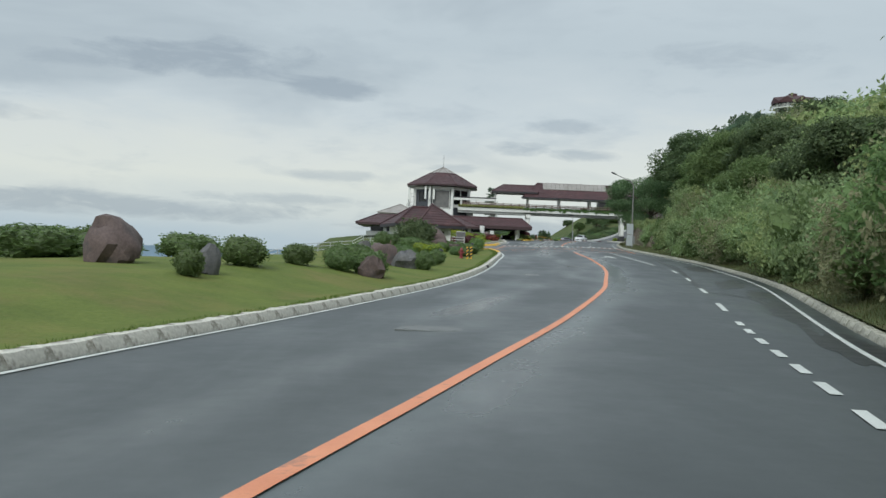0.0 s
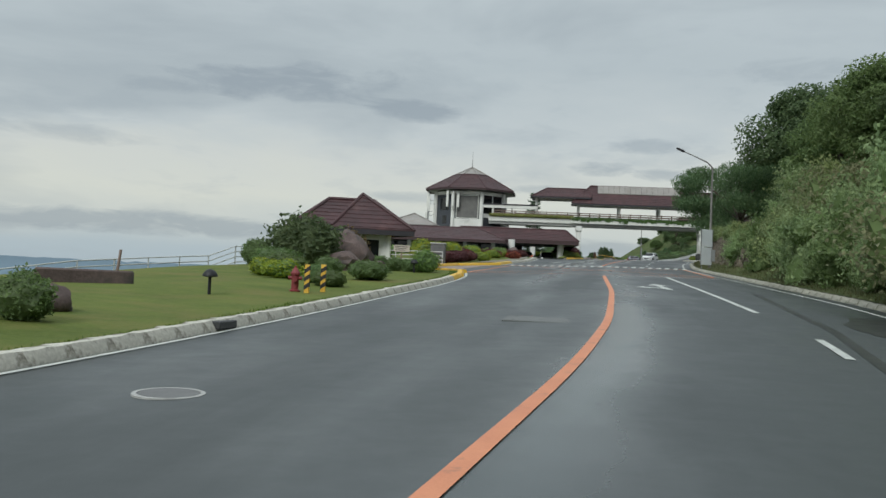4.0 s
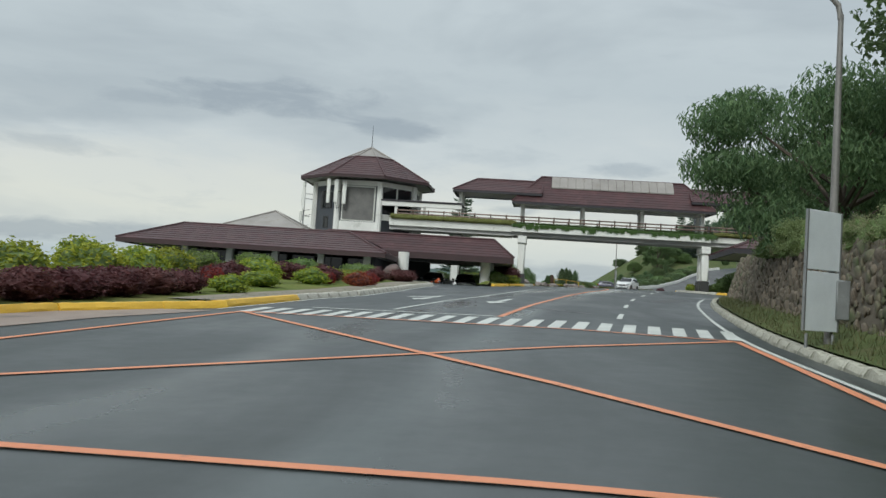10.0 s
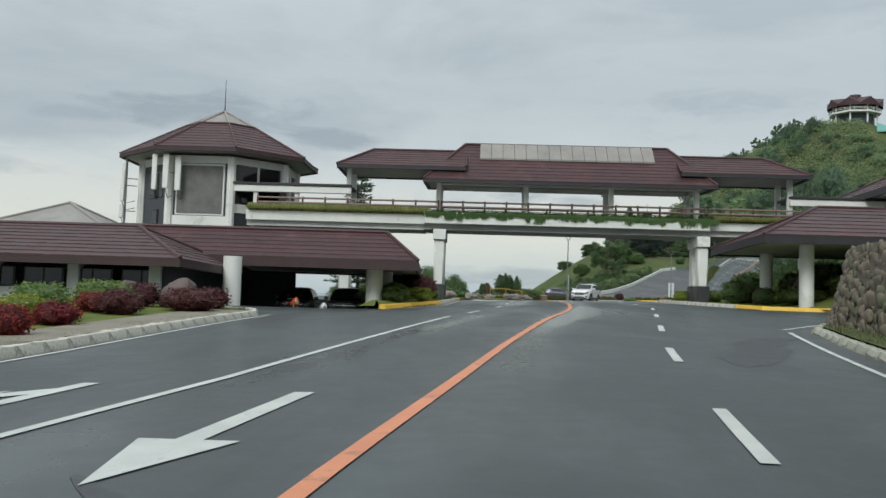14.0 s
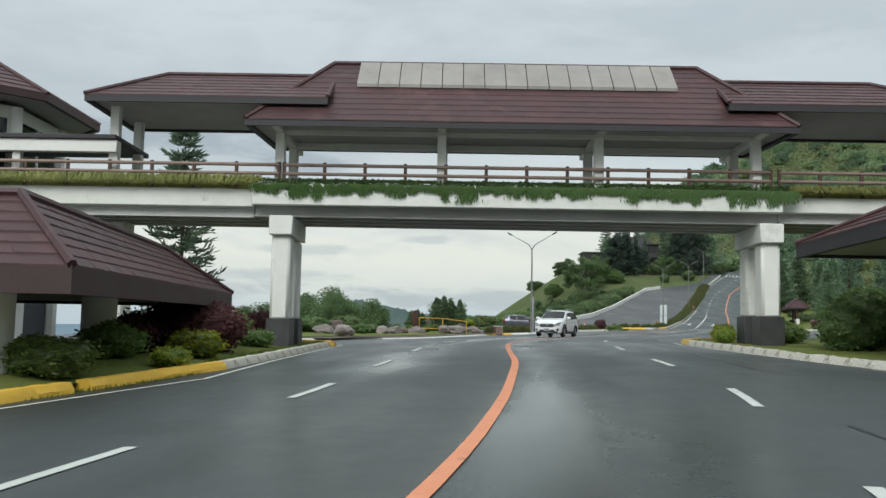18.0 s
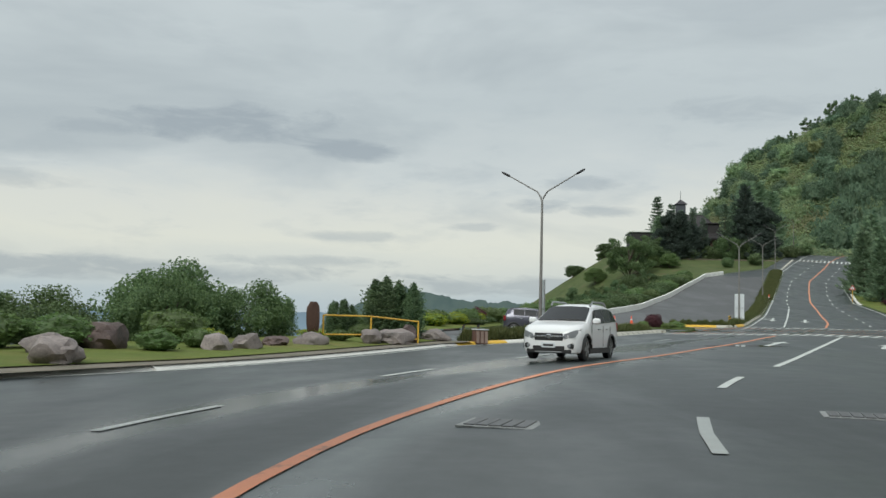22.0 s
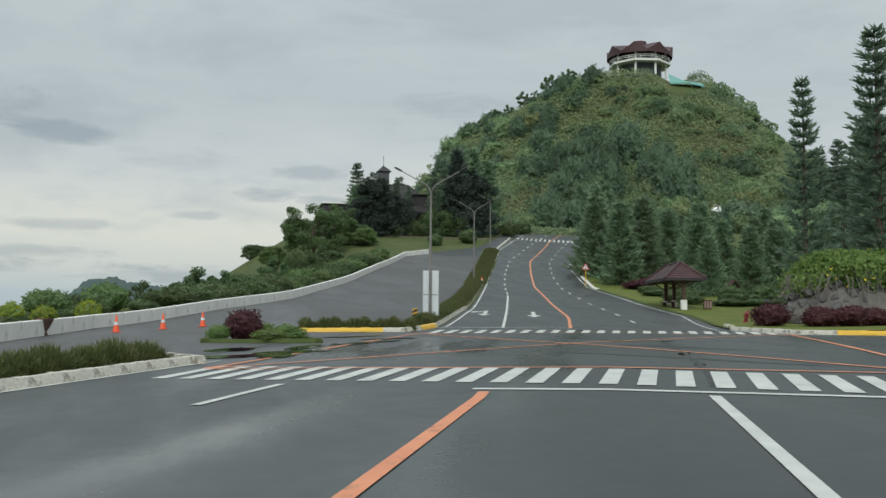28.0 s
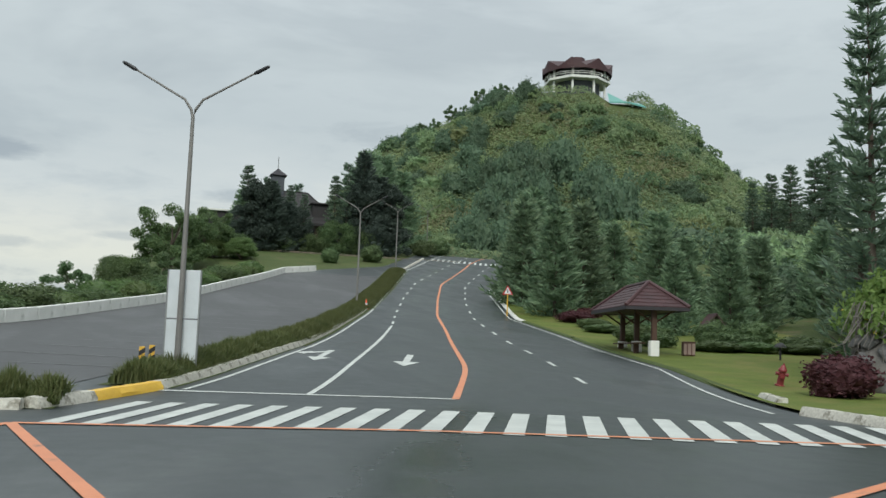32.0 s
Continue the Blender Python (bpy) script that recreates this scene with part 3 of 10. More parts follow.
def tree(name, height, spread, n_clumps, per, leaf, seed, mat, label, category="tree", at=(0, 0, 0), split=False, **kw):
    limbs = [] if split else None
    wood, v, f = tree_parts(height, spread, n_clumps, per, leaf, seed, limbs=limbs, **kw)
    t = thing(name, at, label, category)
    trunk = part("trunk", wood, BARK, t)
    for m in limbs or []:
        part("limb", m, BARK, trunk)
    part("crown", np_mesh("crown", [(v, f, 0)], [mat]), None, t)
    return t


def pine(name, height, spread, seed, label, at=(0, 0, 0), whorls=16, per=6, fine=7, low=0.12, mat=None, curl=0.25, tuft=0.22, blades=5):
    """A conifer: tiers of branches, each a feathered row of needle sprays that sweep outward and up."""
    r = np.random.default_rng(seed)
    wood = M()
    wood.tube([(0, 0, 0), (0.05 * height * 0.1, 0, height * 0.5), (0, 0, height)], [height * 0.014, height * 0.009, height * 0.001], 7)
    cs, ax = [], []
    for i in range(whorls):
        t = low + (1 - low) * i / whorls
        rad = spread * (1 - t) ** 0.75 * (0.8 + 0.35 * r.random()) + 0.12
        for k in range(per):
            a = 2 * math.pi * (k + 0.5 * (i % 2)) / per + 0.3 * r.normal()
            L = rad * (0.70 + 0.45 * r.random())
            d = np.array([math.cos(a), math.sin(a), 0])
            z0 = height * t + 0.1 * r.normal()
            s = np.linspace(0.12, 1, max(3, int(fine * (0.4 + 0.8 * L / spread))))
            line = np.array([0, 0, z0]) + d * (L * s)[:, None] + np.array([0, 0, 1.0]) * (L * (-0.18 * s + curl * s ** 2.2))[:, None]
            if k % 2 == 0:
                wood.tube([(0, 0, z0), tuple(line[len(s) // 2]), tuple(line[-1])], [height * 0.003 + 0.01, height * 0.002 + 0.006, 0.004], 4, cap=False)
            side = np.array([-d[1], d[0], 0])
            for rep in range(blades):
                w = (rep / (blades - 1) - 0.5) * 2
                cs.append(line + 0.12 * tuft * r.normal(size=line.shape))
                ax.append(np.tile(d * 0.7 + side * w * 0.9 + np.array([0, 0, 0.25 + 0.25 * (1 - abs(w))]), (len(s), 1)) + 0.22 * r.normal(size=line.shape))
    c, u = np.concatenate(cs), np.concatenate(ax)
    u /= np.linalg.norm(u, axis=1)[:, None]
    w = np.cross(u, r.normal(size=u.shape))
    w /= np.linalg.norm(w, axis=1)[:, None]
    n = len(c)
    ln = (tuft * 2.1 * (0.6 + 0.7 * r.random(n)))[:, None]
    v = np.stack([c, c + u * ln * 0.5 + w * tuft * 0.24, c + u * ln, c + u * ln * 0.5 - w * tuft * 0.24], 1).reshape(-1, 3)
    f = np.arange(4 * n).reshape(-1, 4)
    t = thing(name, at, label, "pine tree")
    part("trunk", wood, BARK, t)
    part("crown", np_mesh("crown", [(v, f, 0)], [mat or L_PINE]), None, t)
    return t


def boulder_mesh(name, size, seed, mat):
    v, f = lumpy((size[0] / 2, size[1] / 2, size[2] * 0.62), 0.42, 1.3, seed)
    v = v + np.array([0, 0, size[2] * 0.40])
    # flattened facets, as on split rock
    r = np.random.default_rng(int(seed * 10) + 3)
    for k in range(7):
        d = r.normal(size=3)
        d[2] = abs(d[2]) * 0.7
        d /= np.linalg.norm(d)
        c = np.array([0, 0, size[2] * 0.40])
        h = (v - c) @ d
        lim = h.max() * (0.68 + 0.2 * r.random())
        v = v - np.outer(np.maximum(h - lim, 0) * 0.85, d)
    v[:, 2] = np.maximum(v[:, 2], -0.12)
    me = np_mesh(name, [(v, f, 0)], [mat], True)
    me.set_sharp_from_angle(angle=radians(32))
    return me

# ---- heights of road and land ----
PROFILE = [(-60, -2.2), (-20, -0.73), (0, 0.0), (10, 0.22), (20, 0.44), (30, 0.79), (40, 1.15), (50, 1.57), (60, 2.04), (70, 2.54), (80, 3.03), (90, 3.52), (100, 4.01), (110, 4.51), (120, 5.02), (130, 5.53), (140, 6.0),
           (150, 6.43), (160, 6.82), (170, 7.17), (180, 7.51), (190, 7.77), (200, 7.93), (210, 8.18), (220, 8.48), (230, 8.76), (235, 8.88), (258, 9.3), (280, 10.9), (301, 13.0), (325, 16.5), (347, 20.2), (375, 25.2), (400, 27.8), (460, 30.8)]
MIDDLE = [(-60, -1.5), (0, 0.0), (20, 3.6), (40, 7.2), (60, 10.0), (80, 10.8), (100, 11.3), (120, 12.7), (140, 15.1), (160, 18.1), (180, 21.0), (200, 26.7), (220, 34.8), (235, 41.0), (301, 60.0), (347, 76.0), (375, 92.0), (460, 130.0)]


def curve(rows):
    a = np.array(rows, dtype=float)
    fine = np.arange(a[0, 0], a[-1, 0] + 0.01, 1.0)
    v = np.interp(fine, a[:, 0], a[:, 1])
    k = 9
    pad = np.concatenate([np.full(k // 2, v[0]), v, np.full(k // 2, v[-1])])
    s = np.convolve(pad, np.ones(k) / k, "valid")
    s[:k], s[-k:] = v[:k], v[-k:]
    return lambda y: np.interp(y, fine, s)


ROAD_Z, ROAD_X = curve(PROFILE), curve(MIDDLE)


def smooth(a, lo, hi):
    t = np.clip((a - lo) / (hi - lo), 0, 1)
    return t * t * (3 - 2 * t)


def G(x, y):
    """Height of the asphalt: it climbs along y and falls away to the left of the lane driven."""
    k = np.interp(y, [-60, 235, 270], [1, 1, 0])
    off = np.asarray(x, dtype=float) - ROAD_X(y)
    # the drive dips under the carport roof
    dip = -1.0 * (1 - smooth(x, 4.6, 7.4)) * smooth(y, 155.0, 159.0) * (1 - smooth(y, 168.0, 173.0)) * smooth(x, -16.0, -12.0)
    return ROAD_Z(y) + dip + k * (0.03 * np.clip(off, -12, 0) + 0.008 * np.clip(off, 0, 8))


EDGE_L = curve([(-60, -14), (-20, -8.8), (0, -6.6), (11, -5.7), (21, -4.0), (31, -2.1), (40, -0.7), (48, 0.15), (56, 0.8), (68, 1.5), (76, 2.1), (84, 2.0), (92, 1.2)])
EDGE_R = curve([(-60, -2.0), (-20, 0.2), (0, 3.2), (14, 6.0), (23, 8.2), (40, 12.2), (50, 13.8), (66, 15.3), (84, 15.4), (105, 15.5), (114, 16.4), (126, 17.9), (133, 19.2), (139, 20.5)])
CREST_L = curve([(-100, -34), (0, -24), (45, -16), (62, -9), (80, -9.5), (92, -8), (98, -4.5), (110, -4), (120, -6.5), (140, -9), (149, -18), (178, -20), (190, -2), (200, 2), (212, 8), (225, 13), (240, 21.5), (256, 24.6), (272, 31), (297, 40), (317, 47), (335, 54), (360, 50), (380, 49), (400, 60), (460, 92)])
TOE_R = curve([(-100, -4), (-20, 1.8), (0, 4.8), (14, 7.5), (23, 9.8), (40, 13.8), (66, 16.9), (105, 17.4), (126, 19.9), (139, 22.8), (150, 34), (180, 44), (215, 60), (250, 66), (275, 75), (300, 80), (325, 88), (350, 92), (380, 105), (460, 150)])
HILL = (157.0, 482.0)


def land(x, y):
    """Height of the ground sheet."""
    x, y = np.asarray(x, dtype=float), np.asarray(y, dtype=float)
    yc = np.clip(y, -60, 460)
    lo, hi = CREST_L(yc), TOE_R(yc)
    mid = G(np.clip(x, lo, hi), yc) - 0.14
    dl, dr = np.clip(lo - x, 0, None), np.clip(x - hi, 0, None)
    fall = np.where(dl < 6, 0.10 * dl, 0.6 + 0.62 * (dl - 6))
    steep = np.interp(yc, [-60, 138, 150, 460], [0.72, 0.72, 0.10, 0.10])
    rise = steep * np.clip(dr, 0, 13) + np.interp(yc, [-60, 138, 160, 460], [0.30, 0.30, 0.10, 0.10]) * np.clip(dr - 13, 0, 40) - 0.25 * np.clip(dr - 130, 0, None)
    u, w = (x - HILL[0]) * 0.954 - (y - HILL[1]) * 0.3, (x - HILL[0]) * 0.3 + (y - HILL[1]) * 0.954
    r = np.hypot(np.where(u < -55, -36.8 + (u + 55) * 1.8, np.where(u < 0, u * 0.67, np.clip(u - 8, 0, None) * 1.28)), w * 0.9)
    knob = 3.2 * np.exp(-((x - 173.7) ** 2 + (y - 471.0) ** 2) / 30.0)
    notch = -6.0 * np.exp(-((x - 163.5) ** 2 + (y - 466.0) ** 2) / 32.0)
    cone = knob + notch + np.interp(r, [0, 12, 17, 30, 57, 90, 140, 220], [84.5, 84, 82.5, 71, 48, 28, 10, -30])
    bump = np.array([noise.noise(Vector((a * 0.05, b * 0.05, 0.3))) for a, b in zip(x.ravel(), y.ravel())]).reshape(x.shape)
    z = mid - fall + rise + bump * np.clip((dl + dr) * 0.08, 0, 2.5)
    z = np.where(cone > z, cone + bump * 2.0, z)
    z = z - 0.35 * np.clip(np.abs(y - 200) - 330, 0, None)
    return np.maximum(z, -150 + 6 * bump)


def grid_mesh(name, xs, ys, zf, mat):
    gx, gy = np.meshgrid(xs, ys)
    gz = zf(gx, gy)
    n, k = len(xs), len(ys)
    v = np.stack([gx, gy, gz], -1).reshape(-1, 3)
    i = (np.arange(k - 1)[:, None] * n + np.arange(n - 1)[None, :]).ravel()
    f = np.stack([i, i + 1, i + n + 1, i + n], 1)
    return np_mesh(name, [(v, f, 0)], [mat], True)


def spaced(lo, a, b, hi, step):
    core = list(np.arange(a, b, step))
    left, right, d, p = [], [], step * 1.5, a - step * 1.5
    while p > lo:
        left.append(p)
        d *= 1.28
        p -= d
    d, p = step * 1.5, core[-1] + step * 1.5
    while p < hi:
        right.append(p)
        d *= 1.28
        p += d
    return np.array([lo] + left[::-1] + core + right + [hi])


def strip_mesh(name, left, right, ys, lift, mat, cells=10):
    """A sheet between two edges that follow y, laid on the road's height plus lift(x, y, part across)."""
    u = np.linspace(0, 1, cells + 1)
    xs = np.array([left(y) + (right(y) - left(y)) * u for y in ys])
    yy = np.repeat(np.array(ys)[:, None], cells + 1, 1)
    zz = G(xs, yy) + lift(xs, yy, u[None, :])
    v = np.stack([xs, yy, zz], -1).reshape(-1, 3)
    n = cells + 1
    i = (np.arange(len(ys) - 1)[:, None] * n + np.arange(cells)[None, :]).ravel()
    return np_mesh(name, [(v, np.stack([i, i + 1, i + n + 1, i + n], 1), 0)], [mat], True)


def flat_lift(x, y, u):
    return 0 * x


def line(a, b):
    """x as a function of y through rows of (y, x)."""
    return lambda y: float(np.interp(y, a, b))


ground = solid("ground", grid_mesh("ground", spaced(-4600, -40, 130, 4600, 2.0), spaced(-700, -30, 440, 4700, 2.0), land, EARTH),
               None, "rough green slopes falling away from the ridge road", "ground", kind="structure")

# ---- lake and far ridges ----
# distance haze is mixed into the colours of ridge, hill and lake
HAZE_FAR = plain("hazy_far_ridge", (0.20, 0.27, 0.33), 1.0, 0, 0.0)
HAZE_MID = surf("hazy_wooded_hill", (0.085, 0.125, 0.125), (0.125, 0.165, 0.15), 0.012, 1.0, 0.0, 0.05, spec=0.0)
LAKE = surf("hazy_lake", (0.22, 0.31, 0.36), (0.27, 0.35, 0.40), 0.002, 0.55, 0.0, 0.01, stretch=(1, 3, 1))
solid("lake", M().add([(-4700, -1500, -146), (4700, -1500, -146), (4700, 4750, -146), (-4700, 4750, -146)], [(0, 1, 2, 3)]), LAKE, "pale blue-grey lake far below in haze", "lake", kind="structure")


def ridge(name, dist, az0, az1, base, rows, rough, seed, mat, label):
    """A far ridge seen along the horizon: rows of (azimuth, height), clockwise from ahead."""
    a = np.array(rows, dtype=float)
    v, f = [], []
    n = 260
    for i in range(n + 1):
        az = az0 + (az1 - az0) * i / n
        h = np.interp(az, a[:, 0], a[:, 1]) + rough * noise.noise(Vector((az * 1.3, seed, 0))) + rough * 0.5 * noise.noise(Vector((az * 5.0, seed, 3)))
        s, c = math.sin(radians(az)), math.cos(radians(az))
        v += [(20 + dist * s, 150 + dist * c, base), (20 + dist * s, 150 + dist * c, h), (20 + (dist + 120) * s, 150 + (dist + 120) * c, base)]
    for i in range(n):
        f += [(3 * i, 3 * i + 3, 3 * i + 4, 3 * i + 1), (3 * i + 1, 3 * i + 4, 3 * i + 5, 3 * i + 2)]
    return solid(name, np_mesh(name, [(np.array(v), f, 0)], [mat], True), None, label, "hills", kind="structure")


ridge("far_ridge", 4300, -100, 30, -150, [(-100, 30), (-40, 34), (-20, 40), (-12, 48), (-5, 60), (0, 70), (30, 70)], 8, 2.0, HAZE_FAR, "ridge on the horizon across the lake, haze painted in as pale blue")
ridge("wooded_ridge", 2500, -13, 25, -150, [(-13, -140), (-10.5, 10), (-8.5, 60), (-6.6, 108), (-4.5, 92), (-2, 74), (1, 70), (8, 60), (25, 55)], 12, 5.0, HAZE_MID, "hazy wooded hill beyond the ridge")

# asphalt of the main road, wide where drives and lots join it
ASPH_L = line([-60, 86, 88, 108, 110, 143, 146, 200, 212, 225, 240, 256, 272, 297, 317, 335, 350, 400, 455],
              [-14.5, 1.6, -9.0, -2.0, 1.2, 3.4, -19.0, -2.0, 9.0, 13.5, 22.0, 25.0, 31.5, 40.5, 47.5, 54.3, 69.0, 92.0, 116.0])
ASPH_R = line([-60, 0, 14, 23, 40, 50, 66, 105, 126, 137, 139, 158, 182, 184, 246, 248, 267, 285, 300, 325, 350, 375, 455],
              [-1.4, 3.8, 6.6, 8.8, 12.8, 14.4, 15.9, 16.1, 18.5, 20.8, 38.0, 38.0, 38.0, 62.0, 66.0, 54.0, 60.6, 64.8, 67.4, 74.6, 87.0, 101.0, 136.0])
road_ys = sorted(set(list(np.arange(-60, 456, 1.0)) + [round(a + 0.05 * i, 3) for a in (86, 87, 108, 109, 137, 138, 143, 144, 145, 182, 183, 246, 247) for i in range(20)]))
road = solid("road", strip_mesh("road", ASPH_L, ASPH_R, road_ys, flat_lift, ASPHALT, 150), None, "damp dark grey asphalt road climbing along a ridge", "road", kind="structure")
lot = solid("parking_lot", strip_mesh("parking_lot", line([222, 240, 256, 272, 297, 317, 335], [13.0, 21.6, 24.9, 31.2, 40.2, 47.2, 54.0]),
                                      line([222, 236, 256, 262, 275, 300, 335], [22.5, 29.5, 38.5, 40.5, 45.5, 53.5, 66.0]), list(np.arange(222, 335.5, 1.0)), lambda x, y, u: 0 * x + 0.012, ASPHALT_LOT, 12),
            None, "worn grey asphalt parking lot", "parking lot", kind="structure")
drive = solid("side_drive", strip_mesh("side_drive", line([91, 96, 104, 108], [-9.0, -9.0, -5.0, -1.0]), line([91, 96, 104, 108], [-1.0, 0.4, 1.2, 2.4]), list(np.arange(91, 108.1, 0.5)), lambda x, y, u: 0 * x + 0.015, PAVER, 10),
              None, "reddish paved drive mouth beside the road", "driveway", kind="structure")


# ---- lawns ----
def lawn(name, left, right, y0, y1, lift, cells=12, step=0.7, label="mown green lawn behind a kerb", mat=None):
    ys = list(np.arange(y0, y1, step)) + [y1]
    return solid(name, strip_mesh(name, left, right, ys, lift, mat or LAWN, cells), None, label, "lawn", kind="structure")


def mound_a(x, y, u):
    d = np.clip(EDGE_L(y) - 0.35 - x, 0, None)
    return 0.13 + np.interp(y, [-60, 34, 46, 60, 80, 95], [0.75, 0.70, 0.28, 0.20, 0.12, 0.05]) * smooth(d, 0.3, 5.0) - 0.05 * np.clip(d - 10, 0, None) + 0.03 * np.sin(x * 0.9 + 1.3) * np.sin(y * 0.45)


lawn("lawn_left", lambda y: float(min(CREST_L(y) - 2.0, EDGE_L(y) - 3.0)), lambda y: float(EDGE_L(y)) - 0.33 - 3.0 * float(smooth(y, 88, 93.5)), -60, 93.5, mound_a, 16)
lawn("lawn_island_bed", line([104.0, 106, 110, 118, 140, 148], [-4.0, -5.5, -6.5, -7.5, -9.0, -3.0]), line([104.0, 105.4, 106.6, 107.9, 109.4, 112, 118, 122, 130, 146, 148], [-1.6, -1.05, -0.35, 0.4, 1.5, 1.9, 2.6, 3.35, 3.62, 3.7, 3.2]), 104.0, 148,
     lambda x, y, u: 0.14 + 0.25 * (1 - u) * smooth(y, 106, 114))
lawn("lawn_pier_island", line([154.5, 158, 170, 181], [7.2, 5.0, 4.0, 4.5]), line([154.5, 158.8, 164.4, 168, 180, 182], [7.45, 8.45, 9.46, 9.75, 10.3, 9.0]), 154.5, 181.5, lambda x, y, u: 0.14 + 0.25 * np.sin(np.pi * u) ** 2)
lawn("lawn_viewing_edge", line([184, 190, 200, 212, 216], [-2.0, -1.0, 4.0, 10.0, 13.0]), line([184, 190, 196, 201, 207, 211, 216], [6.6, 8.4, 11.6, 13.2, 15.2, 16.6, 18.3]), 184, 213, lambda x, y, u: 0.16 + 0.1 * np.sin(u * 3.1))
lawn("lawn_lookout", line([214, 225, 240, 256, 272], [9.5, 12.0, 17.0, 21.0, 27.0]), line([214, 225, 236, 246, 256, 272], [12.6, 15.5, 19.0, 21.0, 24.4, 31.0]), 214, 272, lambda x, y, u: 0.15 + 0.15 * (1 - u))
lawn("lawn_right_island", line([159.5, 164, 168, 178, 180.5, 182], [29.0, 26.2, 25.3, 24.9, 25.1, 25.8]), line([159.5, 164, 170, 176, 182], [33.0, 36.0, 38.0, 40.0, 42.0]), 159.5, 182, lambda x, y, u: 0.14 + 1.6 * smooth(u, 0.2, 0.9))
lawn("lawn_right_park", line([246, 252, 267, 285, 300, 325, 350, 380], [54.5, 55.0, 60.7, 64.8, 67.4, 74.6, 87.2, 104.0]), line([246, 252, 267, 300, 350, 380], [80.0, 84.0, 92.0, 100.0, 112.0, 124.0]), 249, 380, lambda x, y, u: 0.075 + 0.55 * smooth(u, 0.02, 0.9))

lawn("verge_right", lambda y: float(EDGE_R(y)) + 0.95, lambda y: float(EDGE_R(y)) + 3.2, -40, 139, lambda x, y, u: 0.16 + 0.9 * u ** 1.6, 5, label="rough grassy verge at the foot of the slope", mat=EARTH)


# ---- road markings ----
def ribbon(name, pts, width, mat, label, group, lift=0.012):
    """A painted line through (x, y) points, laid on the road."""
    p = [Vector((*q, 0)) for q in pts]
    fine = [p[0]]
    for a, b in zip(p, p[1:]):
        n = max(1, int((b - a).length / 0.7))
        fine += [a.lerp(b, i / n) for i in range(1, n + 1)]
    v, f = [], []
    for i, q in enumerate(fine):
        d = (fine[min(i + 1, len(fine) - 1)] - fine[max(i - 1, 0)]).normalized()
        s = Vector((-d.y, d.x, 0)) * width / 2
        for e in (q + s, q - s):
            v.append((e.x, e.y, float(G(e.x, e.y)) + lift))
    f = [(2 * i + 1, 2 * i + 3, 2 * i + 2, 2 * i) for i in range(len(fine) - 1)]
    return solid(name, np_mesh(name, [(np.array(v), f, 0)], [mat]), None, label, "road marking", group, "structure")


def along(rows, y0, y1, step=1.5):
    a = np.array(rows, dtype=float)
    ys = list(np.arange(y0, y1, step)) + [y1]
    # smooth run through the rows
    xs = np.interp(np.arange(a[0, 0], a[-1, 0] + 0.5, 0.5), a[:, 0], a[:, 1])
    k = 9
    sm = np.convolve(np.pad(xs, k // 2, mode="edge"), np.ones(k) / k, "valid")
    sm[:k], sm[-k:] = xs[:k], xs[-k:]
    return [(float(np.interp(y, np.arange(a[0, 0], a[-1, 0] + 0.5, 0.5), sm)), y) for y in ys]


CENTRE_1 = [(-60, -10.5), (-20, -6.0), (0, -2.5), (5.6, -1.4), (8.6, -0.7), (14, 0.45), (20.6, 1.9), (27, 3.2), (31, 4.0), (36.5, 5.0), (43.4, 5.95), (50, 6.9), (54, 7.35), (59, 7.85), (66.6, 8.3), (72, 8.6), (88.5, 9.05)]
CENTRE_2 = [(110.4, 9.9), (118.6, 10.7), (125.5, 11.65), (132, 12.5), (141.4, 13.85), (145, 14.4), (151, 15.5), (156.6, 16.2), (160, 16.5), (166.6, 17.05), (172, 17.2), (178, 17.45), (181.3, 17.75), (184.6, 18.4), (190, 19.8), (195, 21.3), (199, 23.1), (203, 25.1), (208.8, 27.6), (211.5, 29.0), (225.2, 35.0)]
CENTRE_3 = [(255.5, 47.9), (265, 51.4), (286, 57.3), (300, 61.0), (314, 65.3), (330, 70.5), (354, 81.2), (362, 84.6), (400, 104)]
for rows, y0, y1 in ((CENTRE_1, -60, 88.5), (CENTRE_2, 110.4, 225.2), (CENTRE_3, 255.5, 400)):
    ribbon("centre_line", along(rows, y0, y1), 0.18, ORANGE, "orange painted centre line, worn in places", "centre lines")


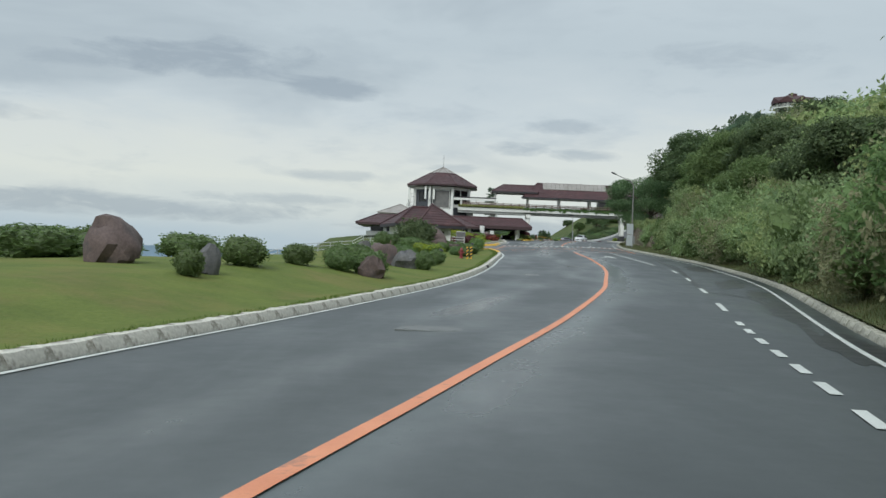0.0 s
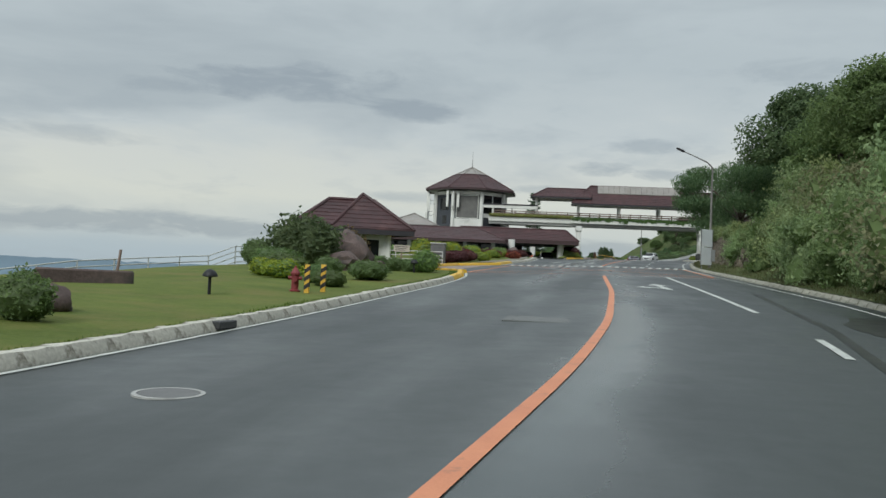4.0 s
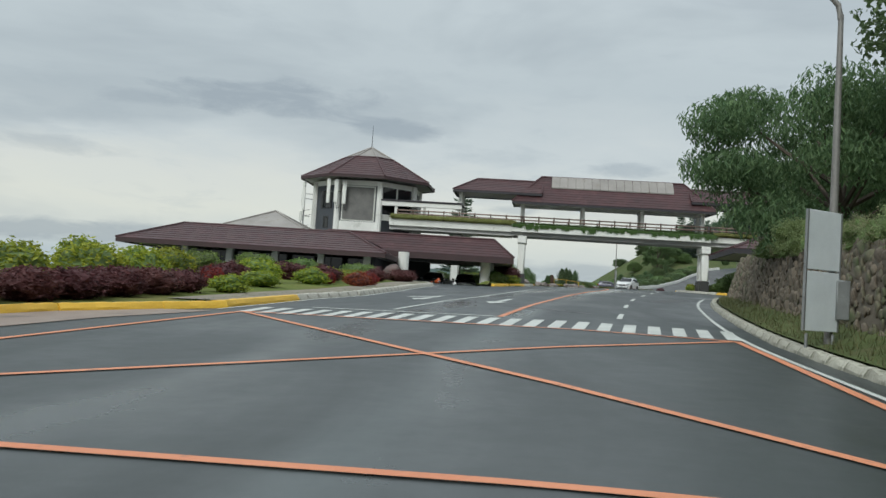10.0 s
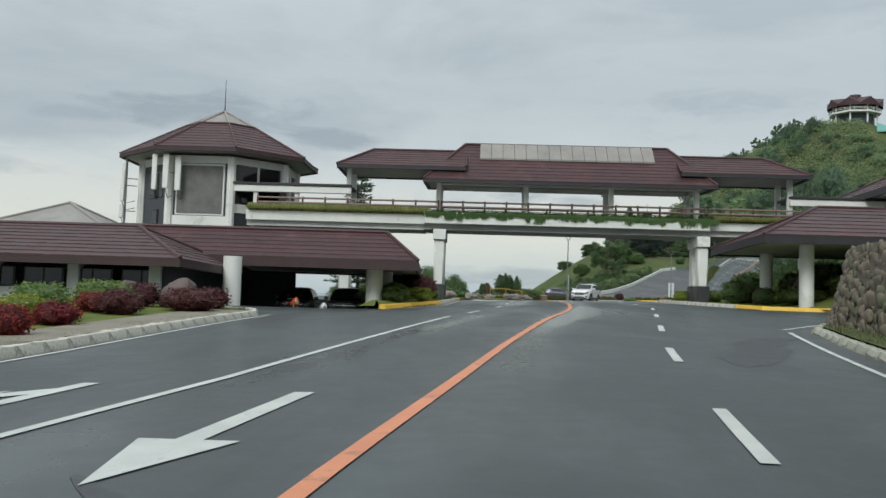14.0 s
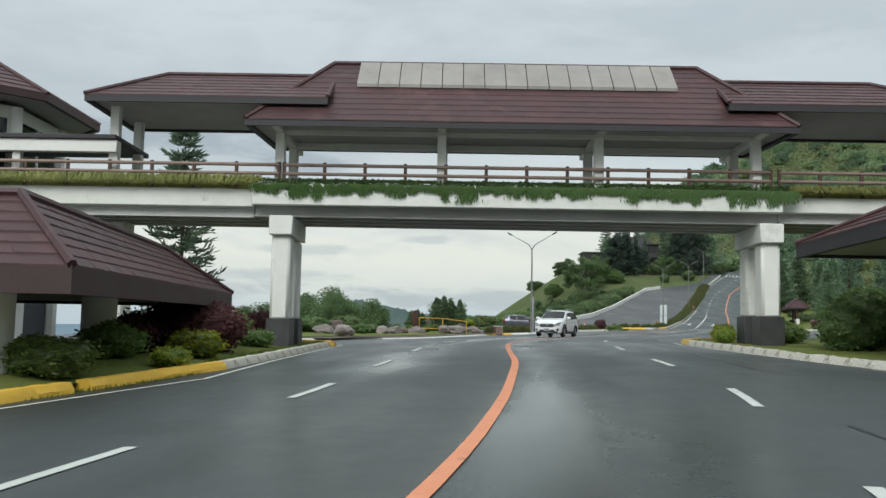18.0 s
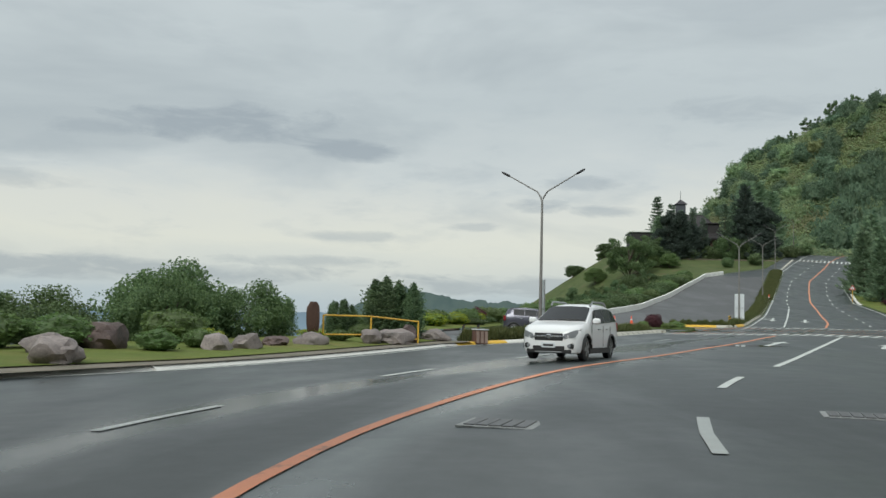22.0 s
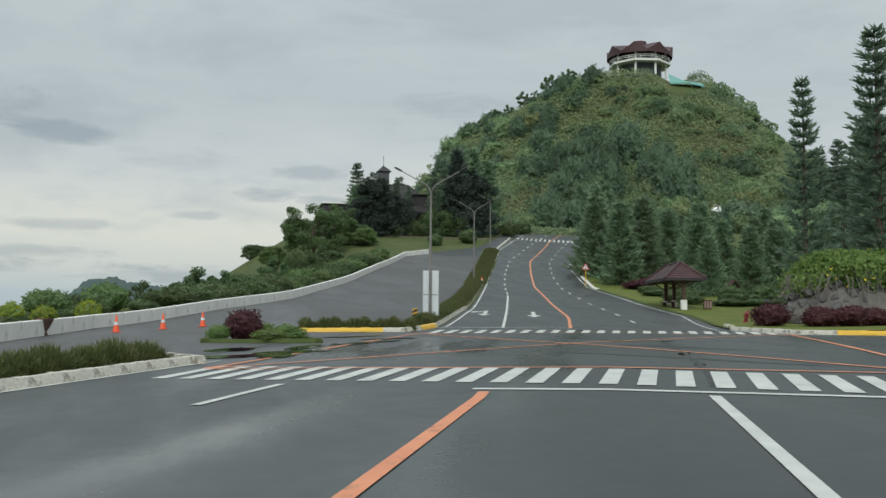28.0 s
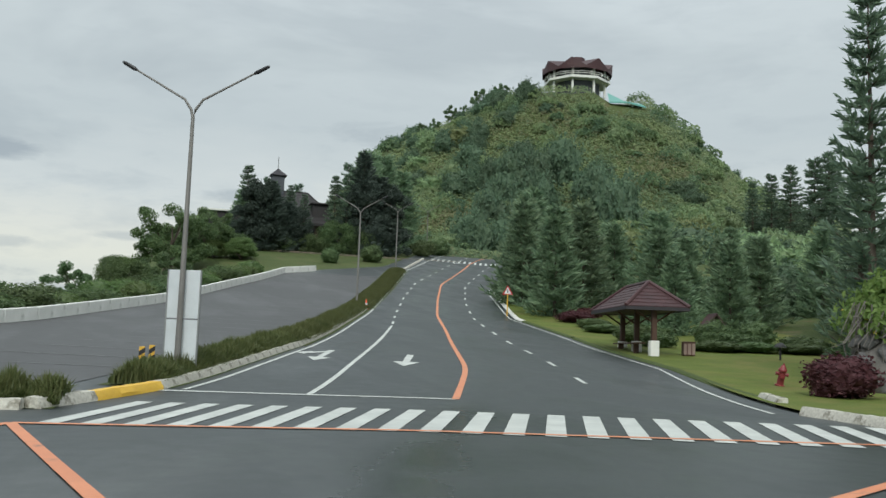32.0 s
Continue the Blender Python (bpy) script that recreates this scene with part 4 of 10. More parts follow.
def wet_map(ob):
    """How wet each spot of the asphalt is: damp bands beside the centre line, run-off streaks in the lanes. Also where
    its colour is paler.
    """
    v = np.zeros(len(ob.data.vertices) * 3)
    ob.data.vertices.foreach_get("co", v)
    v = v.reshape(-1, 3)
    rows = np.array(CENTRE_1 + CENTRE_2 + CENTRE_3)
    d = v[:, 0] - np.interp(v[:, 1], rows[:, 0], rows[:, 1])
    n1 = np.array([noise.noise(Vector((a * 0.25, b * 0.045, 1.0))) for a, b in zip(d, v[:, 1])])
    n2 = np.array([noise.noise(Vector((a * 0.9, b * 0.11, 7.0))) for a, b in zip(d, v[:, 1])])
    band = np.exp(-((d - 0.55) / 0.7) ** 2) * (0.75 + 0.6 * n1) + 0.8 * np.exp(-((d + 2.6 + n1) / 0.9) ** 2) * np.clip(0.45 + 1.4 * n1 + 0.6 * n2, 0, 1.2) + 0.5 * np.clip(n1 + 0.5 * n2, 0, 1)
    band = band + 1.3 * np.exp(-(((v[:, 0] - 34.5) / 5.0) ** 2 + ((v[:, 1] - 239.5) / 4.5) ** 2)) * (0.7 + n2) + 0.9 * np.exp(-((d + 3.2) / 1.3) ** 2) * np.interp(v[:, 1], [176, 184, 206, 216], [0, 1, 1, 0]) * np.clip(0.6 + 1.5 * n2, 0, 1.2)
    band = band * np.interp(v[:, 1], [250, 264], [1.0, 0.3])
    # lighter colour in a band by the centre line and a left-lane streak
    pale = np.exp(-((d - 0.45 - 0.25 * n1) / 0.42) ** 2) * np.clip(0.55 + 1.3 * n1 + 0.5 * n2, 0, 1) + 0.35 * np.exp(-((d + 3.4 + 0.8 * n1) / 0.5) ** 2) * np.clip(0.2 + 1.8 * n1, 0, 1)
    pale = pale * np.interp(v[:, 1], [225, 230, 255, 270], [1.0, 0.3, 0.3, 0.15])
    at = ob.data.attributes.new("paleness", "FLOAT", "POINT")
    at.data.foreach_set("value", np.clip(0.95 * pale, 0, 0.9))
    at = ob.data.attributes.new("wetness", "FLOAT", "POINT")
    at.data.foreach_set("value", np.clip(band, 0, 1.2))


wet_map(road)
edge = "white edge lines"
ribbon("edge_line", along([(y, float(EDGE_L(y)) + 0.12) for y in range(-60, 91, 3)], -60, 90), 0.12, WHITE_LINE, "thin white edge line beside the kerb", edge)
ribbon("edge_line", along([(y, float(EDGE_R(y)) - 0.02) for y in range(-60, 140, 3)], -60, 138), 0.12, WHITE_LINE, "thin white edge line beside the kerb", edge)
ribbon("edge_line", [(2.2, 109.0), (3.0, 117), (3.9, 122), (4.2, 130), (4.2, 140), (4.3, 146.5)], 0.12, WHITE_LINE, "thin white edge line beside the kerb", edge)
ribbon("edge_line", [(8.5, 155.5), (10.15, 161.5), (10.25, 168), (10.8, 180.5), (10.4, 181.9)], 0.12, WHITE_LINE, "thin white edge line beside the kerb", edge)
ribbon("edge_line", [(26.3, 160.5), (25.2, 166), (24.6, 172), (24.2, 178), (24.5, 180.8), (25.6, 182.5)], 0.12, WHITE_LINE, "thin white edge line beside the kerb", edge)
ribbon("edge_line", [(8.3, 186), (9.6, 190), (12.0, 194), (14.0, 199), (15.9, 204.8), (18.0, 211), (19.6, 213.5), (21.4, 216.2), (24.4, 222.4), (30.9, 235.6)], 0.12, WHITE_LINE, "thin white edge line beside the kerb", edge)
ribbon("edge_line", [(41.9, 257.4), (47.4, 272.7), (57.0, 303.1), (64, 325), (71.2, 346.4), (80, 366), (96, 400)], 0.12, WHITE_LINE, "thin white edge line beside the kerb", edge)
ribbon("edge_line", [(54.4, 252.6), (60.0, 267.1), (64.0, 284.5), (66.6, 299.8), (73.8, 324.6), (86.2, 350), (100, 375)], 0.12, WHITE_LINE, "thin white edge line beside the kerb", edge)
ribbon("edge_line", [(20.5, 139.3), (22.5, 142.4), (24.5, 144.8), (30, 147.5), (37, 149)], 0.12, WHITE_LINE, "thin white edge line beside the kerb", edge)
lane = "white lane lines"
ribbon("lane_line", [(11.75, 62.5), (11.95, 70), (12.3, 88.2)], 0.17, WHITE_LINE, "solid white lane line before the stop line", lane)
ribbon("lane_line", [(6.6, 112.2), (7.4, 119.4), (8.4, 125.5), (10.9, 145.6)], 0.15, WHITE_LINE, "solid white lane line after the crosswalk", lane)
ribbon("lane_line", [(26.6, 196.0), (31.5, 208), (38.0, 223.6)], 0.17, WHITE_LINE, "solid white lane line before the stop line", lane)
ribbon("lane_line", [(44.6, 256.3), (49.6, 272), (54.7, 288.4)], 0.15, WHITE_LINE, "solid white lane line after the crosswalk", lane)


def dashes(rows, starts, length, width, mat=None):
    for y in starts:
        ribbon("lane_dash", along(rows, y, y + length), width, mat or WHITE_LINE, "short white painted lane dash", "white lane dashes")


RIGHT_1 = [(-60, -5), (0, 2.2), (8.7, 3.75), (17.8, 5.3), (34.1, 8.3), (46.6, 10.35), (55.7, 11.5), (62, 12.0)]
dashes(RIGHT_1, (-12, -6, -1, 4.2, 6.6, 8.6, 10.7, 12.6, 14.6, 16.7, 18.8, 20.8), 1.05, 0.15)
dashes(RIGHT_1, (25.3, 34.2, 43.6, 52.4), 3.2, 0.15)
RIGHT_2 = [(111, 13.25), (115, 13.7), (123, 14.6), (131.3, 15.7), (149.3, 18.8), (158.8, 20.4), (164.7, 20.75), (173.1, 21.05), (181, 21.75), (183.8, 22.1), (188.5, 23.45), (196, 26.3)]
dashes(RIGHT_2, (112.0, 120.0, 128.5, 137.2, 146.4, 155.4, 164.6, 173.2, 181.0, 188.6), 3.0, 0.16)
LEFT_2 = [(144, 10.8), (148.8, 11.5), (156.6, 12.7), (159.5, 13.05), (166, 13.44), (168.8, 13.75), (176.6, 14.15), (182.5, 14.8), (192, 17.1), (201, 20.15), (208, 23.1), (216.8, 26.9), (225.2, 30.7), (230, 33)]
dashes(LEFT_2, (148.8, 157.0, 165.3, 173.6, 182.5, 191.8, 200.9, 208.2, 216.8, 225.0), 2.9, 0.16)
RIGHT_3 = [(255, 52.0), (261, 53.9), (270, 56.4), (283, 59.5), (296, 62.6), (312, 67.2), (330, 73.2), (354, 84), (400, 108)]
dashes(RIGHT_3, [260.9 + 6.0 * i for i in range(22)], 1.9, 0.15)
LEFT_3 = [(288, 54.6), (300, 57.9), (314, 62.2), (330, 67.6), (354, 78.4), (400, 101)]
dashes(LEFT_3, [290 + 5.5 * i for i in range(19)], 1.9, 0.15)
for i in range(19):
    t = i / 18
    ex, ey = 38.2 + (55.5 - 38.2) * t, 257.5 + (306.0 - 257.5) * t
    ribbon("bay_line", [(ex, ey), (ex - 4.6, ey + 1.0)], 0.09, FADED_LINE, "faded white parking bay line", "parking bay lines", 0.026)
stop = "stop lines"
for a, b in (((9.0, 88.6), (15.0, 88.0)), ((4.2, 111.6), (10.05, 110.5)), ((34.9, 225.7), (44.6, 220.9)), ((41.2, 257.2), (47.9, 255.5))):
    ribbon("stop_line", [a, b], 0.24, WHITE_LINE, "white stop line across the lanes", stop)
box = "orange box junctions"
for a, b, c, d in (((1.5, 91.0), (15.0, 89.95), (15.4, 105.4), (3.1, 108.3)), ((30.6, 232.7), (44.6, 226.2), (54.2, 246.3), (39.1, 250.4))):
    for p, q in ((a, b), (b, c), (c, d), (d, a), (a, c), (b, d)):
        ribbon("box_line", [p, q], 0.17, ORANGE, "orange line of a keep-clear box", box, 0.016)


def crosswalk(lo, hi, near, step, far, step_far, width=0.31):
    """Zebra bars, each from the near edge to the far edge, one step apart."""
    for k in range(lo, hi + 1):
        ribbon("zebra_bar", [(near[0] + k * step[0], near[1] + k * step[1]), (far[0] + k * step_far[0], far[1] + k * step_far[1])], width, WHITE_LINE, "white zebra bar of a pedestrian crossing", "zebra bars")


crosswalk(-15, 6, (11.92, 106.44), (0.586, -0.103), (12.22, 109.45), (0.605, -0.085))
crosswalk(-14, 17, (37.18, 225.60), (0.53, -0.3325), (38.63, 228.55), (0.548, -0.340))
crosswalk(-12, 10, (47.05, 247.99), (0.618, -0.201), (48.72, 251.70), (0.640, -0.225), 0.33)
crosswalk(0, 12, (79.5, 364), (0.72, -0.3), (81, 368), (0.72, -0.3))


def arrow(name, at, heading, shapes, label):
    """A painted arrow from flat outlines in metres, x across and y along."""
    m = M()
    ca, sa = math.cos(radians(heading)), math.sin(radians(heading))
    for poly in shapes:
        pts = [(at[0] + x * ca - y * sa, at[1] + x * sa + y * ca) for x, y in poly]
        m.add([(x, y, float(G(x, y)) + 0.012) for x, y in pts], [tuple(range(len(pts)))])
    return solid(name, m, WHITE_LINE, label, "road marking", "painted arrows", "structure")


STRAIGHT = [[(-0.13, 0), (0.13, 0), (0.13, 3.3), (-0.13, 3.3)], [(-0.48, 3.3), (0.48, 3.3), (0, 5.1)]]
LEFT_STRAIGHT = [[(-0.12, 0), (0.12, 0), (0.12, 3.4), (-0.12, 3.4)], [(-0.42, 3.4), (0.42, 3.4), (0, 4.8)], [(-0.12, 0.6), (-0.12, 1.2), (-0.62, 2.0), (-0.62, 1.35)], [(-0.52, 0.95), (-0.72, 2.45), (-1.15, 1.85)]]
RIGHT_STRAIGHT = [[(-x, y) for x, y in p][::-1] for p in LEFT_STRAIGHT]
arrow("arrow", (10.86, 73.75), 2, LEFT_STRAIGHT, "white left-and-ahead arrow on asphalt")
arrow("arrow", (9.81, 123.96), 172.8, STRAIGHT, "white arrow for oncoming lane")
arrow("arrow", (6.8, 124.8), 172, RIGHT_STRAIGHT, "white turn arrow for oncoming lane")
arrow("arrow", (30.5, 210.9), -24, STRAIGHT, "white straight arrow on asphalt")
arrow("arrow", (34.6, 209.5), -24, RIGHT_STRAIGHT, "white right-and-ahead arrow on asphalt")
arrow("arrow", (50.8, 270.0), 162, STRAIGHT, "white arrow for oncoming lane")
arrow("arrow", (47.9, 271.0), 162, RIGHT_STRAIGHT, "white turn arrow for oncoming lane")


# ---- kerbs ----
def stone_mesh(name, length, w, h, seed, mat, rough=0.022):
    r = np.random.default_rng(seed)
    m = M()
    prof = [(0, -0.1), (w, -0.1), (w, h * 0.94), (w * 0.72, h), (w * 0.30, h * 0.97), (0.02, h * 0.35)]
    n = 5
    for i in range(n):
        x = length * (i / (n - 1) - 0.5)
        for u, z in prof:
            k = rough if 0 < i < n - 1 else rough * 0.2
            m.v.append((x, u + k * r.normal(), z + k * r.normal()))
    p = len(prof)
    for i in range(n - 1):
        for k in range(p):
            m.f.append((i * p + k, i * p + (k + 1) % p, (i + 1) * p + (k + 1) % p, (i + 1) * p + k))
    m.f += [tuple(range(p))[::-1], tuple((n - 1) * p + k for k in range(p))]
    return m.mesh(name, mat, 30)


STONES_W = [stone_mesh("kerb_stone", 1.004, 0.34, 0.20, i, KERB, 0.012) for i in range(8)]
STONES_MOSSY = [stone_mesh("kerb_stone", 0.99, 0.34, 0.19, i + 40, KERB_MOSSY, 0.02) for i in range(6)]
STONES_LOW = [stone_mesh("kerb_stone", 1.01, 0.36, 0.20, i, KERB_PLAIN, 0.004) for i in range(2)]
STONES_Y = [stone_mesh("kerb_stone", 1.006, 0.34, 0.20, i + 9, KERB_Y, 0.007) for i in range(3)]
STONES_WORN = [stone_mesh("kerb_stone", 1.006, 0.36, 0.20, i + 20, EARTH, 0.006) for i in range(3)]
KERB_RANDOM = random.Random(4)


def kerb(pts, label, yellow=(), flip=False, size=1.0, low=None, stones=None):
    """Kerb stones along (x, y) points; the lawn side lies to the left of the way walked unless flipped."""
    k = tagged(new("kerb"), label, "kerb", "", "structure")
    p = [Vector((*q, 0)) for q in pts]
    acc = 0.0
    for a, b in zip(p, p[1:]):
        L = (b - a).length
        d = (b - a) / L
        s = (1.0 - acc % 1.0) % 1.0 if acc else 0.5
        while s < L:
            q = a + d * s
            y_here = any(lo <= acc + s <= hi for lo, hi in yellow)
            me = KERB_RANDOM.choice(STONES_Y if y_here else stones or (STONES_LOW if low else STONES_W))
            o = new("kerb_stone", me)
            o.parent = k
            e = q + d * 0.5
            slope = math.degrees(math.atan2(float(G(e.x, e.y)) - float(G(q.x, q.y)), 0.5))
            rz = math.degrees(math.atan2(d.y, d.x))
            o.matrix_basis = pose(q.x, q.y, float(G(q.x, q.y)) + (0 if low else KERB_RANDOM.uniform(-0.002, 0.001)), 0, 0, rz + (0 if low else KERB_RANDOM.uniform(-0.08, 0.08))) @ pose(0, 0, 0, 0, -slope, 0) @ Matrix.Diagonal((1, -size if flip else size, size, 1) if low is None else (1, low[0], low[1], 1))
            s += 1.0
        acc += L
    return k


def edge_pts(fn, y0, y1, off, step=2.0):
    return [(float(fn(y)) + off, y) for y in np.arange(y0, y1 + 0.01, step)]


kerb(edge_pts(EDGE_L, -40, 90, 0.0) + [(0.3, 91.6), (-1.2, 93.4), (-3.5, 94.6)], "whitewashed, chipped concrete kerb along the lawn", yellow=((121, 140),))
kerb(edge_pts(EDGE_R, -40, 138, 0.55) + [(22.2, 141.2), (24.5, 143.6), (29, 145.8), (36, 147.2)], "mossy whitewashed concrete kerb below the slope", flip=True, size=0.85, stones=STONES_MOSSY)
kerb([(-9.5, 94.6), (-1.9, 97.2), (-1.2, 102.6), (-0.6, 105.4), (0.9, 107.9), (2.0, 109.4), (2.9, 117), (3.75, 122), (4.0, 130), (4.0, 140), (4.1, 145.6), (3.6, 147.6), (1.5, 148.6)],
     "broken white kerb with a yellow painted stretch", yellow=((0, 27),))
kerb([(7.75, 154.5), (8.74, 158.8), (9.75, 164.4), (10.05, 168), (10.6, 180), (10.1, 181.9), (8.4, 182.6)], "white kerb round a planted island, ends painted yellow", yellow=((0, 10.2), (25, 31)))
kerb([(5.5, 184.0), (8.0, 186.3), (9.3, 190), (11.7, 194), (13.6, 199), (15.5, 204.8), (17.6, 211), (18.9, 213.2), (20.9, 216.2), (24.0, 222.6), (24.6, 224.4)], "low white kerb along the viewing lawn", yellow=((30.5, 34), (45.5, 50)), low=(1.5, 0.62))
kerb([(25.9, 225.2), (26.3, 226.3), (30.5, 235.0), (29.8, 236.6)], "white kerb of a planted median, one end yellow", yellow=((0, 1.2),))
kerb([(31, 159.2), (26.4, 160.3), (25.5, 164), (24.95, 168), (24.5, 178), (24.7, 180.4), (25.8, 182.2), (30, 183.5)][::-1], "white kerb round the bridge pier island, ends yellow", yellow=((0, 8), (24, 32)))
kerb([(34.0, 253.4), (39.2, 252.6), (41.3, 257.0), (47.0, 272.7), (56.6, 303.1), (63.6, 325), (70.8, 346.4), (79, 366)], "white kerb of the planted median, corner painted yellow", yellow=((0, 3.5), (7.5, 10.5)))
kerb([(75, 241.0), (62, 245.0), (54.6, 246.9), (54.9, 252.4)][::-1], "white kerb round the park corner, painted yellow at the bend", yellow=((8, 22),))
kerb([(56.3, 255.0), (57.2, 257.1)][::-1], "broken white kerb piece standing alone at the park edge")
kerb([(57.3, 257.6), (60.4, 267.1), (64.4, 284.5), (66.6, 297.6)][::-1], "worn earth-coloured kerb sunk along the park lawn", low=(0.9, 0.40), stones=STONES_WORN)
kerb([(66.6, 297.6), (67.0, 299.8), (74.2, 324.6), (86.8, 350)][::-1], "low white kerb along the pines", low=(0.9, 0.55))
kerb([(30.2, 244.6), (34.4, 243.6), (33.6, 248.5), (32.0, 252.3), (30.3, 248.5), (30.2, 244.6)], "worn earth-coloured kerb round a small plant island", stones=STONES_WORN, size=0.8)


# ---- roofs ----
def lerp2(a, b, t):
    return (a[0] + (b[0] - a[0]) * t, a[1] + (b[1] - a[1]) * t)


def tiled_roof(parent, eave, top, ze, zt, courses, tile=0.42, lip=0.05, name="roof", mat=None):
    """Courses of tiles from the eave outline up to the top outline (same number of corners); each tile has its own lip."""
    n = len(eave)
    zs = list(ze) if isinstance(ze, (list, tuple)) else [ze] * n
    r = random.Random(len(eave) * 31 + courses)
    body = M()
    body.add([(x, y, z - 0.02) for (x, y), z in zip(eave, zs)] + [(x, y, zt - 0.02) for x, y in top], [(i, (i + 1) % n, n + (i + 1) % n, n + i) for i in range(n)])
    roof = part(name, body, mat or ROOF, parent)

    def at(i, t):
        i %= n
        return (*lerp2(eave[i], top[i], t), zs[i] + (zt - zs[i]) * t)

    for c in range(courses):
        t0, t1 = c / courses, min((c + 1.12) / courses, 1.0)
        m = M()
        for i in range(n):
            a0, b0, a1, b1 = [Vector(q) for q in (at(i, t0), at(i + 1, t0), at(i, t1), at(i + 1, t1))]
            L = (b0 - a0).length
            if L < 0.15:
                continue
            k = max(1, round(L / tile))
            for j in range(k):
                u0, u1 = j / k, (j + 1) / k - 0.003 / max(0.1, L / k) / k
                p, q, s, w = a0.lerp(b0, u0), a0.lerp(b0, u1), a1.lerp(b1, u0), a1.lerp(b1, u1)
                h = lip + r.uniform(-0.008, 0.008)
                up, low, thin = Vector((0, 0, h)), Vector((0, 0, -0.01)), Vector((0, 0, 0.012))
                m.add([p + low, q + low, p + up, q + up, w + thin, s + thin], [(0, 1, 3, 2), (2, 3, 4, 5), (0, 2, 5), (1, 4, 3)])
        part("tile_course", m, mat or ROOF, roof)
    done = set()
    for i in range(n):
        j = (i + 1) % n
        if math.dist(eave[i], top[i]) > 0.3:
            part("hip_cap", M().tube([(*eave[i], zs[i] + 0.05), (*top[i], zt + 0.05)], 0.09, 6), mat or ROOF, roof)
        key = frozenset((top[i], top[j]))
        if math.dist(top[i], top[j]) > 0.3 and zt > max(zs) and key not in done:
            done.add(key)
            part("ridge_cap", M().tube([(*top[i], zt + 0.03), (*top[j], zt + 0.03)], 0.10, 6), mat or ROOF, roof)
    return roof


def fascia(parent, eave, z0, z1, mat=None):
    """Board round the eaves and the ceiling inside it; heights may differ from corner to corner."""
    n = len(eave)
    lo = list(z0) if isinstance(z0, (list, tuple)) else [z0] * n
    hi = list(z1) if isinstance(z1, (list, tuple)) else [z1] * n
    cx, cy = sum(p[0] for p in eave) / n, sum(p[1] for p in eave) / n
    m = M()
    inner = []
    for x, y in eave:
        d = math.hypot(x - cx, y - cy)
        inner.append((x + (cx - x) * 0.16 / d * 1.4, y + (cy - y) * 0.16 / d * 1.4))
    m.add([(*p, z) for p, z in zip(eave, lo)] + [(*p, z) for p, z in zip(eave, hi)] + [(*p, z) for p, z in zip(inner, lo)] + [(*p, z) for p, z in zip(inner, hi)],
          [(i, (i + 1) % n, n + (i + 1) % n, n + i) for i in range(n)] + [(2 * n + (i + 1) % n, 2 * n + i, 3 * n + i, 3 * n + (i + 1) % n) for i in range(n)] + [((i + 1) % n, i, 2 * n + i, 2 * n + (i + 1) % n) for i in range(n)])
    part("fascia", m, mat or ROOF_DARK, parent)
    part("soffit", M().add([(*p, z + 0.10) for p, z in zip(inner, lo)] + [(*p, z + 0.14) for p, z in zip(inner, lo)],
                           [tuple(range(n - 1, -1, -1)), tuple(range(n, 2 * n))] + [(i, (i + 1) % n, n + (i + 1) % n, n + i) for i in range(n)]), SOFFIT, parent)


def rect(x0, x1, y0, y1):
    return [(x0, y0), (x1, y0), (x1, y1), (x0, y1)]


def hip(x0, x1, y0, y1, xa, xb, yr):
    return rect(x0, x1, y0, y1), [(xa, yr), (xb, yr), (xb, yr), (xa, yr)]


